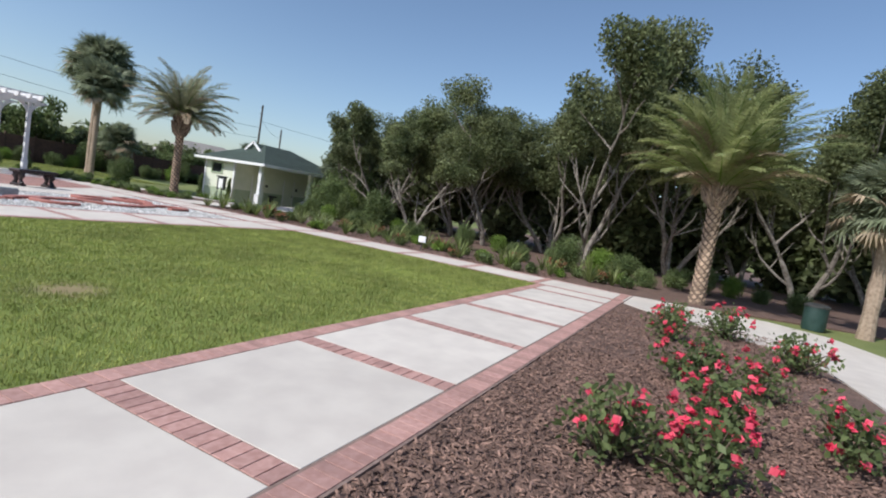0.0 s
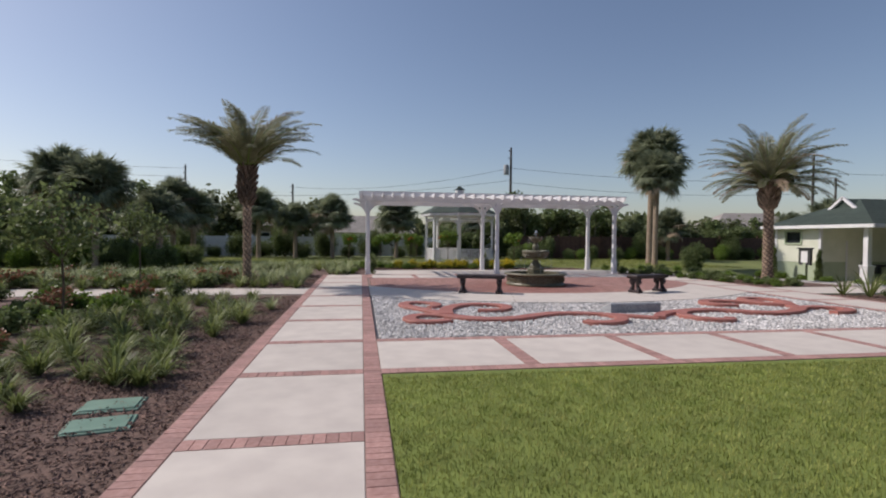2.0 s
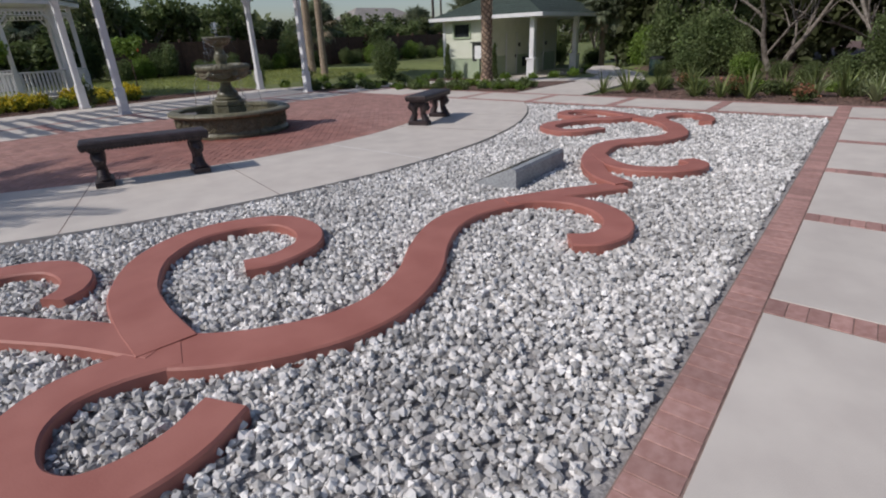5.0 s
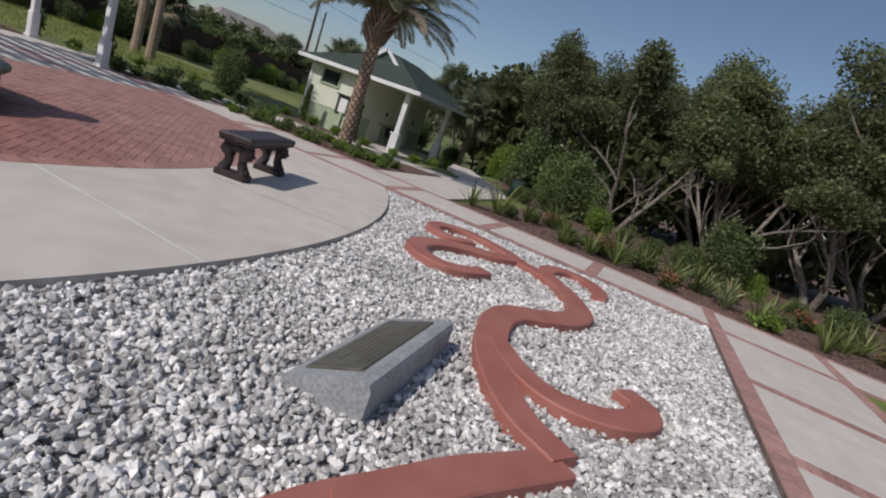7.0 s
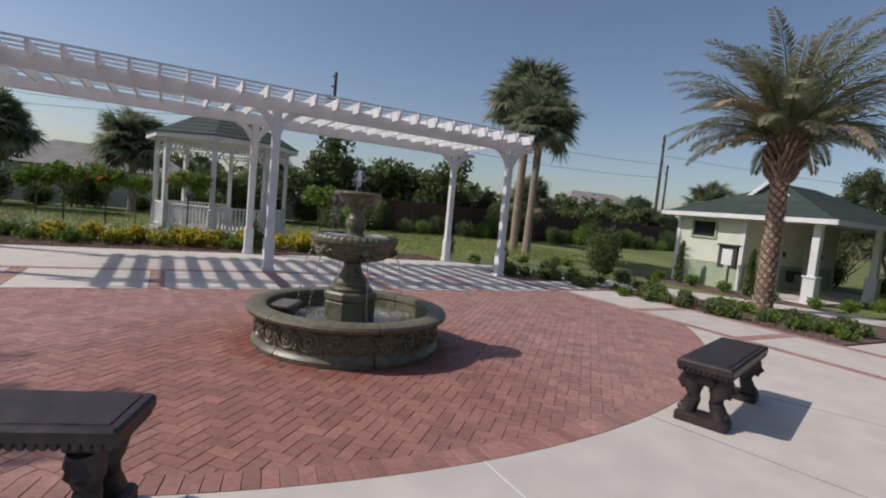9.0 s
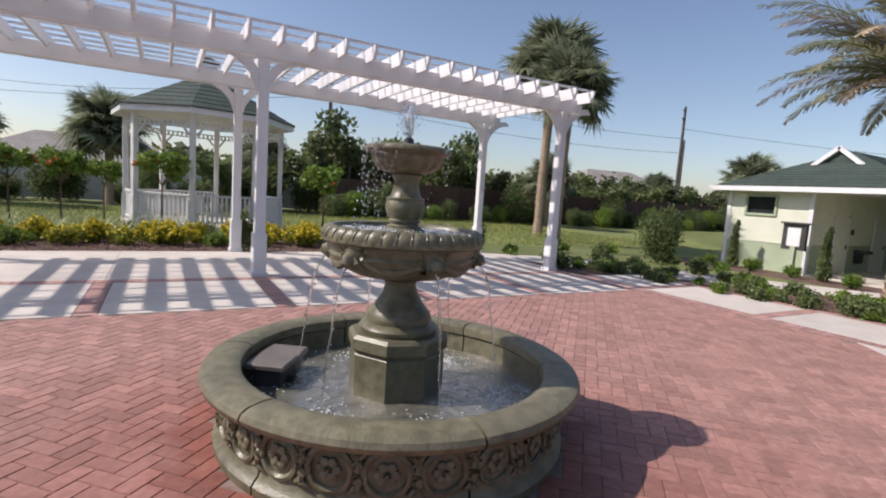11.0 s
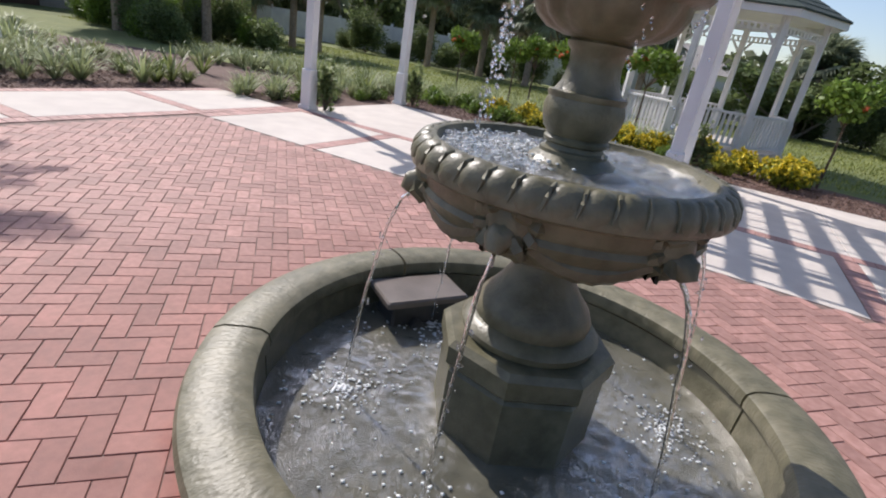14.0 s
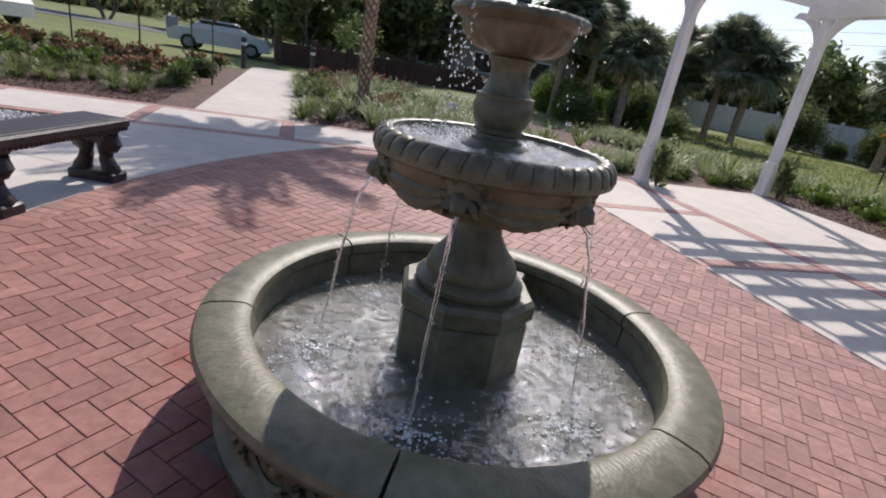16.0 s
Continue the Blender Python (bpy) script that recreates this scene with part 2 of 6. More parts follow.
def tooling(m, centre):
    """Short chisel strokes that run outward from the fountain's axis."""
    nt = m.node_tree
    N, L = nt.nodes.new, nt.links.new
    geo, sub, sep, at, ln, ma, mr, com, noise, bp = N("ShaderNodeNewGeometry"), N("ShaderNodeVectorMath"), N("ShaderNodeSeparateXYZ"), N("ShaderNodeMath"), N("ShaderNodeVectorMath"), N("ShaderNodeMath"), N("ShaderNodeMath"), N("ShaderNodeCombineXYZ"), N("ShaderNodeTexNoise"), N("ShaderNodeBump")
    sub.operation, at.operation, ln.operation, ma.operation, mr.operation = "SUBTRACT", "ARCTAN2", "LENGTH", "MULTIPLY", "MULTIPLY"
    sub.inputs[1].default_value = centre
    ma.inputs[1].default_value, mr.inputs[1].default_value = 75.0, 36.0
    L(geo.outputs["Position"], sub.inputs[0])
    L(sub.outputs[0], sep.inputs[0])
    L(sub.outputs[0], ln.inputs[0])
    L(sep.outputs["Y"], at.inputs[0])
    L(sep.outputs["X"], at.inputs[1])
    L(at.outputs[0], ma.inputs[0])
    L(ln.outputs["Value"], mr.inputs[0])
    L(ma.outputs[0], com.inputs["X"])
    L(mr.outputs[0], com.inputs["Y"])
    L(com.outputs[0], noise.inputs["Vector"])
    noise.inputs["Scale"].default_value, noise.inputs["Detail"].default_value = 1.0, 4
    bp.inputs["Strength"].default_value, bp.inputs["Distance"].default_value = 0.45, 0.008
    L(noise.outputs["Fac"], bp.inputs["Height"])
    L(bp.outputs[0], nt.nodes["Principled BSDF"].inputs["Normal"])


tooling(M_COPING, (5.745, 11.055, 0.4))
M_POOL = mat("basin_floor", (0.30, 0.29, 0.25), (0.42, 0.41, 0.36), 6, 0.7, 0.2, 40, stain=0.2)
M_BINDARK = mat("dark_bin", (0.02, 0.048, 0.042), (0.035, 0.07, 0.062), 8, 0.5, 0.1, 50)
M_GREENBOX = mat("green_lid", (0.13, 0.24, 0.18), (0.18, 0.30, 0.23), 5, 0.6, 0.1, 50)
M_ROAD = mat("asphalt", (0.13, 0.13, 0.125), (0.18, 0.18, 0.172), 20, 0.9, 0.4, 60)
M_HOUSE = mat("tan_stucco", (0.34, 0.29, 0.23), (0.40, 0.34, 0.28), 2, 0.85, 0.2, 40)
M_TILE = mat("house_roof", (0.27, 0.245, 0.22), (0.34, 0.31, 0.285), 5, 0.9, 0.3, 20)
M_CARW = mat("white_car_paint", (0.72, 0.73, 0.75), (0.78, 0.79, 0.80), 1, 0.2, 0.0)
M_RUBBER = mat("tyre", (0.02, 0.02, 0.02), (0.035, 0.035, 0.035), 20, 0.8, 0.2, 60)


# ---- mesh helpers ----
class MB:
    """Gathers vertices and faces of one mesh."""

    def __init__(self):
        self.v, self.f = [], []

    def add(self, verts, faces):
        k = len(self.v)
        self.v.extend(tuple(p) for p in verts)
        self.f.extend(tuple(k + i for i in f) for f in faces)
        return self

    def box(self, c, s, m=None, bevel=0.0):
        x, y, z = s[0] / 2, s[1] / 2, s[2] / 2
        b = min(bevel, x * 0.9, y * 0.9, z * 0.9)
        if b <= 0:
            vs = [(i * x, j * y, k * z) for k in (-1, 1) for j in (-1, 1) for i in (-1, 1)]
            fs = [(0, 2, 3, 1), (4, 5, 7, 6), (0, 1, 5, 4), (2, 6, 7, 3), (0, 4, 6, 2), (1, 3, 7, 5)]
        else:
            # chamfered top edges and upright edges
            ring = [(-x + b, -y), (x - b, -y), (x, -y + b), (x, y - b), (x - b, y), (-x + b, y), (-x, y - b), (-x, -y + b)]
            ins = [(px * (x - b) / x, py * (y - b) / y) for px, py in ring]
            vs = [(px, py, -z) for px, py in ring] + [(px, py, z - b) for px, py in ring] + [(px, py, z) for px, py in ins]
            fs = [tuple(range(7, -1, -1)), tuple(range(16, 24))]
            for o in (0, 8):
                fs += [(o + i, o + (i + 1) % 8, o + 8 + (i + 1) % 8, o + 8 + i) for i in range(8)]
        t = Matrix.Translation(c) @ (m or Matrix.Identity(4))
        return self.add([t @ Vector(p) for p in vs], fs)

    def lathe(self, profile, n=32, c=(0, 0, 0), a0=0.0, a1=2 * math.pi, caps=False, ripple=None):
        full = abs(a1 - a0 - 2 * math.pi) < 1e-6
        k = n if full else n + 1
        vs, fs = [], []
        for r, z in profile:
            for i in range(k):
                a = a0 + (a1 - a0) * i / n
                rr = r if ripple is None else r + ripple(a, z)
                vs.append((c[0] + rr * math.cos(a), c[1] + rr * math.sin(a), c[2] + z))
        for j in range(len(profile) - 1):
            for i in range(n):
                i2 = (i + 1) % k
                fs.append((j * k + i, j * k + i2, (j + 1) * k + i2, (j + 1) * k + i))
        if caps and not full:
            fs.append(tuple(j * k for j in range(len(profile))))
            fs.append(tuple(j * k + n for j in reversed(range(len(profile)))))
        return self.add(vs, fs)

    def tube(self, pts, radii, n=8, cap=True):
        pts = [Vector(p) for p in pts]
        vs, fs = [], []
        up = Vector((0.13, 0.31, 0.94))
        for i, p in enumerate(pts):
            d = (pts[min(i + 1, len(pts) - 1)] - pts[max(i - 1, 0)])
            d = d.normalized() if d.length > 1e-9 else Vector((0, 0, 1))
            ref = up if abs(d.dot(up)) < 0.95 else Vector((1, 0, 0))
            a = d.cross(ref).normalized()
            b = a.cross(d)
            r = radii[i] if hasattr(radii, "__len__") else radii
            for j in range(n):
                q = 2 * math.pi * j / n
                vs.append(p + (a * math.cos(q) + b * math.sin(q)) * r)
        for i in range(len(pts) - 1):
            for j in range(n):
                j2 = (j + 1) % n
                fs.append((i * n + j, i * n + j2, (i + 1) * n + j2, (i + 1) * n + j))
        if cap:
            fs.append(tuple(range(n - 1, -1, -1)))
            fs.append(tuple((len(pts) - 1) * n + j for j in range(n)))
        return self.add(vs, fs)

    def prism(self, poly, z0, z1):
        n = len(poly)
        vs = [(x, y, z0) for x, y in poly] + [(x, y, z1) for x, y in poly]
        fs = [tuple(range(n - 1, -1, -1)), tuple(range(n, 2 * n))]
        fs += [(i, (i + 1) % n, n + (i + 1) % n, n + i) for i in range(n)]
        return self.add(vs, fs)

    def mesh(self, name, material, smooth=False):
        me = bpy.data.meshes.new(name)
        me.from_pydata(self.v, [], self.f)
        me.materials.append(material)
        if smooth:
            me.polygons.foreach_set("use_smooth", [True] * len(me.polygons))
            me.set_sharp_from_angle(angle=radians(40))
        return me


def part(name, mb, material, parent=None, label="", smooth=False, at=None):
    ob = new(name, mb.mesh(name, material, smooth))
    if parent is not None:
        ob.parent = parent
    if at is not None:
        ob.matrix_basis = at
    if label:
        ob["label"] = label
    return ob


def thing(name, label, category, at=(0, 0, 0), group="", kind="", turn=0.0):
    ob = new(name)
    ob.location = at
    ob.rotation_euler = (0, 0, radians(turn))
    ob.empty_display_size = 0.2
    return tagged(ob, label, category, group, kind)


def soup(name, verts, faces_per, material, smooth=False):
    """One mesh from a big array of loose pieces: verts (pieces, corners, 3), faces_per: index tuples of one piece."""
    verts = np.asarray(verts, np.float32)
    k, c, _ = verts.shape
    me = bpy.data.meshes.new(name)
    me.vertices.add(k * c)
    me.vertices.foreach_set("co", verts.reshape(-1))
    sizes = [len(f) for f in faces_per]
    flat = np.array([i for f in faces_per for i in f], np.int32)
    loops = (flat[None, :] + (np.arange(k, dtype=np.int32) * c)[:, None]).reshape(-1)
    me.loops.add(len(loops))
    me.loops.foreach_set("vertex_index", loops)
    starts = np.concatenate([[0], np.cumsum(sizes)[:-1]]).astype(np.int32)
    me.polygons.add(k * len(faces_per))
    me.polygons.foreach_set("loop_start", (starts[None, :] + (np.arange(k, dtype=np.int32) * len(flat))[:, None]).reshape(-1))
    if smooth:
        me.polygons.foreach_set("use_smooth", np.ones(k * len(faces_per), bool))
    else:
        me.polygons.foreach_set("use_smooth", np.zeros(k * len(faces_per), bool))
    me.update(calc_edges=True)
    me.validate()
    me.materials.append(material)
    return me


RNG = np.random.default_rng(7)

# ---- setting: ground, walks, plaza ----
XR = 11.6          # inner edge of the east walk; the west walk's is 0
YN, Y0, YF = -9.8, 0.16, 2.19  # near walk spans YN..YN+2, far walk Y0..YF
CX, CY = 5.8, 15.7  # centre of the plaza's arcs
R_IN, R_OUT = 7.45, 9.5
FOUNT = (5.745, 11.055)


def arc_y(r, x):
    return CY - math.sqrt(max(r * r - (x - CX) ** 2, 0))


def sheet(name, poly, z0, z1, material, label, category):
    ob = part(name, MB().prism(poly, z0, z1), material)
    return tagged(ob, label, category, kind="structure")


def dip(x, y):
    """How far the ground falls away towards the restroom."""
    def ramp(v, a, b):
        t = min(1.0, max(0.0, (v - a) / (b - a)))
        return t * t * (3 - 2 * t)
    return 0.5 * ramp(x, 15.6, 20.5) * ramp(y, 10.6, 13.4) * (1 - ramp(y, 23.0, 29.0))


g = MB()
GN = 90
gx = [math.copysign(abs(i / GN) ** 3 * 900, i) for i in range(-GN, GN + 1)]
verts = [(x + 5, y + 5, -0.06 - dip(x + 5, y + 5)) for y in gx for x in gx]
w = 2 * GN + 1
g.add(verts, [(j * w + i, j * w + i + 1, (j + 1) * w + i + 1, (j + 1) * w + i) for j in range(w - 1) for i in range(w - 1)])
tagged(part("ground", g, M_SOIL), "mown grassy ground stretching to the horizon", "ground", kind="structure")

tagged(part("lawn", MB().prism([(0.01, YN + 2.0), (XR - 0.01, YN + 2.0), (XR - 0.01, Y0), (0.01, Y0)], -0.055, -0.012), M_TURF),
       "green turf lawn framed by brick-edged walks", "lawn", kind="structure")
BEDS = {
    "rose": [(0, -13.34), (5.5, -13.29), (7.2, -13.21), (8.8, -12.99), (9.9, -12.19), (10.5, -11.29), (11.0, -10.39), (11.6, YN), (0, YN)],
    "southwest": [(-12, -20), (-1.82, -20), (-1.82, 8.7), (-12, 8.7)],
    "northwest": [(-12, 10.55), (-1.82, 10.55), (-1.82, 15.9), (0, 15.95), (0, 18.9), (-1.5, 20.5), (-6, 19), (-12, 15.5)],
    "north": [(0, 18.9), (11.6, 18.9), (11.2, 20.6), (7, 21.2), (2, 21.4), (-1.5, 20.5)],
    "east": [(13.4, 9.6), (17.6, 9.6), (16.3, 12.2), (14.8, 13.6), (12.6, 16.6), (11.62, 17.6), (11.62, 15.9), (13.4, 13.0)],
    "woods": [(13.42, YN), (13.42, 7.4), (16.2, 7.0), (18.4, 6.9), (21.6, 8.0), (24, 10), (60, 9.6), (60, -40), (16, -40), (16, -15)],
}
for key, poly in BEDS.items():
    sheet("mulch_bed", poly, -0.055, -0.02, M_MULCH, "dark brown bark mulch bed beside the walk", "mulch bed")

sheet("mulch_bed", [(21.6, 13.5), (23.3, 13.5), (23.3, 21.5), (21.6, 21.5)], -0.62, -0.535, M_MULCH, "dark brown bark mulch bed beside the restroom", "mulch bed")

slab_meshes = {}


def slab(parent, x0, x1, y0, y1):
    key = (round(x1 - x0, 3), round(y1 - y0, 3))
    if key not in slab_meshes:
        slab_meshes[key] = MB().box((0, 0, -0.0515), (key[0] - 0.005, key[1] - 0.005, 0.1), bevel=0.003).mesh("slab", M_CONC)
    ob = new("slab", slab_meshes[key])
    ob.parent = parent
    ob.location = ((x0 + x1) / 2, (y0 + y1) / 2, 0)
    return ob


def walkway(name, label, x0, x1, y0, y1):
    ob = part(name, MB().prism([(x0, y0), (x1, y0), (x1, y1), (x0, y1)], -0.09, -0.006), M_JOINT)
    return tagged(ob, label, "walkway", kind="structure")


BW = 0.21  # width of a brick course
COURSES = []  # stretches of single brick courses: (parent, x0, y0, x1, y1): a rectangle filled with bricks laid across its length

west = walkway("pavement_west", "pale concrete walkway with red brick edging and cross bands", -1.82, 0, -20, 15.9)
bands = [Y0 + 0.01 - 1.985 * k for k in range(0, 11)] + [YF - BW + 2.03 * k for k in range(7)]
bands.sort()
for i, y in enumerate(bands):
    COURSES.append((west, -1.82 + BW, y, -BW, y + BW))
    nxt = bands[i + 1] if i + 1 < len(bands) else 15.9
    slab(west, -1.82 + BW, -BW, y + BW, nxt)
COURSES.append((west, -1.82, -20, -1.82 + BW, 15.9))
COURSES.append((west, -BW, -20, 0, 15.9))

near = walkway("pavement_near", "pale concrete walkway with red brick edging beside the roses", 0, XR, YN, YN + 2)
COURSES.append((near, 0, YN, XR, YN + 0.24))
COURSES.append((near, 0, YN + 2 - BW, XR, YN + 2))
xb = [1.47 + 1.82 * k for k in range(6)]
slab(near, 0, xb[0], YN + 0.24, YN + 2 - BW)
for i, x in enumerate(xb):
    COURSES.append((near, x, YN + 0.24, x + BW, YN + 2 - BW))
    slab(near, x + BW, xb[i + 1] if i < 5 else XR, YN + 0.24, YN + 2 - BW)

far = walkway("pavement_far", "pale concrete walkway between lawn and gravel with brick bands", 0, XR, Y0, YF)
COURSES.append((far, 0, Y0, XR, Y0 + BW))
COURSES.append((far, 0, YF - BW, XR, YF))
xb = [1.83 + 1.87 * k for k in range(5)]
slab(far, 0, xb[0], Y0 + BW, YF - BW)
for i, x in enumerate(xb):
    COURSES.append((far, x, Y0 + BW, x + BW, YF - BW))
    slab(far, x + BW, xb[i + 1] if i < 4 else XR, Y0 + BW, YF - BW)

east = walkway("pavement_east", "pale concrete walkway with red brick edging beside the woods", XR, XR + 1.8, YN, 15.5)
yb = [Y0 + 0.01 - 1.985 * k for k in range(6)] + [YF - BW + 2.03 * k for k in range(7)]
yb = sorted(set(yb))
slab(east, XR + BW, XR + 1.8 - BW, YN, yb[0])
for i, y in enumerate(yb):
    COURSES.append((east, XR + BW, y, XR + 1.8 - BW, y + BW))
    slab(east, XR + BW, XR + 1.8 - BW, y + BW, yb[i + 1] if i + 1 < len(yb) else 15.5)
COURSES.append((east, XR, YN, XR + BW, 15.5))
COURSES.append((east, XR + 1.8 - BW, YN, XR + 1.8, 15.5))

pergola_floor = walkway("pavement_pergola", "pale concrete slabs under the pergola with brick bands", 0, XR, 14.15, 18.9)
COURSES.append((pergola_floor, 0, 15.85, XR, 15.85 + BW))
xb = [0.0] + [1.85 + 1.9 * k for k in range(6)]
for i, x in enumerate(xb):
    x1 = xb[i + 1] if i + 1 < len(xb) else XR
    COURSES.append((pergola_floor, x, 14.15, x + BW, 15.85))
    slab(pergola_floor, x + BW, x1, 14.15, 15.85)
for x0, x1 in ((0, 3.86), (3.86, 7.73), (7.73, XR)):
    slab(pergola_floor, x0, x1, 15.85 + BW, 18.9)

apron = part("pavement_apron", MB().prism([(0.01, -0.02 + arc_y(R_OUT, 0.0))] + [(x, arc_y(R_OUT, x)) for x in np.linspace(0.01, XR - 0.01, 60)]
             + [(x, arc_y(R_IN, x)) for x in np.linspace(XR - 0.01, 0.01, 60)], -0.12, 0.0), M_CONC)
tagged(apron, "smooth curved pale concrete apron around the brick plaza", "paving", kind="structure")
for x in (1.75, 3.60, 5.72, 8.0, 9.85):
    a = math.atan2(arc_y(R_OUT, x) - CY, x - CX)
    c, sn = math.cos(a), math.sin(a)
    score = MB().box((CX + c * (R_IN + R_OUT) / 2, CY + sn * (R_IN + R_OUT) / 2, 0.0), (R_OUT - R_IN, 0.008, 0.003), Matrix.Rotation(a, 4, "Z"))
    if x == 5.72:
        part("sealed_joint", score, M_WHITE, apron, "pale sealed joint")
    else:
        part("control_joint", score, M_JOINT, apron, "dark saw-cut joint")

plaza = part("pavement_plaza", MB().prism([(0, 14.15)] + [(x, arc_y(R_IN, x)) for x in np.linspace(0, XR, 60)] + [(XR, 14.15)], -0.1, -0.010), M_JOINT)
tagged(plaza, "red brick plaza laid in herringbone around the fountain", "paving", kind="structure")

for name, poly, lab in (
        ("path_west", [(-13.6, 8.7), (-1.82, 8.7), (-1.82, 10.55), (-14.4, 10.55)], "plain concrete path leading between planting beds"),
        ("path_east", [(13.4, 7.6), (18.6, 7.7), (21.0, 8.6), (23.2, 10.2), (25.5, 11.6), (25.0, 12.3), (22.0, 11.3), (20.0, 9.9), (18.2, 9.45), (13.4, 9.5)], "plain concrete path leading to the woods"),
        ("path_rear", [(11.6, 17.6), (12.6, 16.7), (13.8, 15.0), (14.8, 13.6), (16.3, 12.2), (17.6, 9.46), (18.8, 9.46), (17.3, 12.6), (15.6, 15.0), (13.6, 17.8), (11.6, 18.9)], "narrow concrete path past the restroom"),
        ("path_south", [(11.62, YN - 0.02), (13.42, YN - 0.02), (13.7, -11.2), (13.9, -12.8), (13.2, -13.9), (11.6, -14.5), (9.4, -14.75), (4.0, -14.9), (0.3, -14.9), (0.3, -13.35), (5.5, -13.3), (7.2, -13.22), (8.8, -13.0), (9.9, -12.2), (10.5, -11.3), (11.0, -10.4)], "curving concrete path beside the rose bed")):
    sheet(name, poly, -0.08, -0.004, M_CONC, lab, "path")

grav = [(0.01, YF)] + [(XR - 0.01, YF)] + [(x, arc_y(R_OUT, x)) for x in np.linspace(XR - 0.01, 0.01, 50)]
sheet("gravel_bed", grav, -0.10, -0.05, M_STONE_BASE, "bed of loose white and grey stones", "gravel bed")
sheet("road", [(-47, -25), (-38, -30), (-23, 60), (-32, 65)], -0.055, -0.03, M_ROAD, "grey asphalt street beyond the garden", "road")

# ---- pergola ----
PX, PYF, PYB = (0.05, 5.76, 11.38), 16.2, 18.98


def bracket(mb, base, direction, reach=0.62, drop=0.62, thick=0.09):
    """A curved brace from a post up to the beam."""
    d = Vector(direction)
    side = Vector((-d.y, d.x, 0)) * thick / 2
    n = 7
    vs, fs = [], []
    for i in range(n + 1):
        a = math.pi / 2 * i / n
        inner = Vector(base) + d * (reach * (1 - math.cos(a))) + Vector((0, 0, -drop + drop * math.sin(a)))
        outer = inner + (d * 0.10 + Vector((0, 0, -0.10))) * -0.9
        vs += [inner + side, inner - side, outer + side, outer - side]
    for i in range(n):
        k = 4 * i
        fs += [(k, k + 4, k + 5, k + 1), (k + 2, k + 3, k + 7, k + 6), (k, k + 2, k + 6, k + 4), (k + 1, k + 5, k + 7, k + 3)]
    fs += [(0, 1, 3, 2), (4 * n, 4 * n + 2, 4 * n + 3, 4 * n + 1)]
    mb.add(vs, fs)


pergola = thing("pergola", "long white vinyl pergola with slatted top on six posts", "pergola")
ZB = 3.14
for y in (PYF, PYB):
    for x in PX:
        post = part("post", MB().box((0, 0, ZB / 2), (0.15, 0.15, ZB), bevel=0.01), M_WHITE, pergola, at=pose(x, y, 0))
        part("post_base", MB().box((0, 0, 0.32), (0.20, 0.20, 0.64), bevel=0.018).box((0, 0, 0.03), (0.24, 0.24, 0.06), bevel=0.01), M_WHITE, post)
        for d in ((1, 0, 0), (-1, 0, 0)):
            b = MB()
            bracket(b, (0.07 * d[0], 0, ZB + 0.03), d)
            part("brace", b, M_WHITE, post)
    for off in (-0.10, 0.10):
        part("beam", MB().box((0, 0, 0), (12.06, 0.05, 0.24), bevel=0.006), M_WHITE, pergola, at=pose(5.71, y + off, ZB + 0.12))
for i in range(28):
    x = -0.20 + i * (11.82 / 27)
    r = MB()
    prof = [(PYF - 0.55, 0.02), (PYF - 0.48, -0.10), (PYB + 0.48, -0.10), (PYB + 0.55, 0.02), (PYB + 0.55, 0.10), (PYF - 0.55, 0.10)]
    vs = [(sx * 0.022, y, z) for sx in (-1, 1) for y, z in prof]
    r.add(vs, [(5, 4, 3, 2, 1, 0), (6, 7, 8, 9, 10, 11)] + [(k, (k + 1) % 6, 6 + (k + 1) % 6, 6 + k) for k in range(6)])
    part("rafter", r, M_WHITE, pergola, at=pose(x, 0, ZB + 0.26))
for i in range(10):
    part("slat", MB().box((0, 0, 0), (12.1, 0.036, 0.036)), M_WHITE, pergola, at=pose(5.71, PYF - 0.42 + i * 0.393, ZB + 0.38))

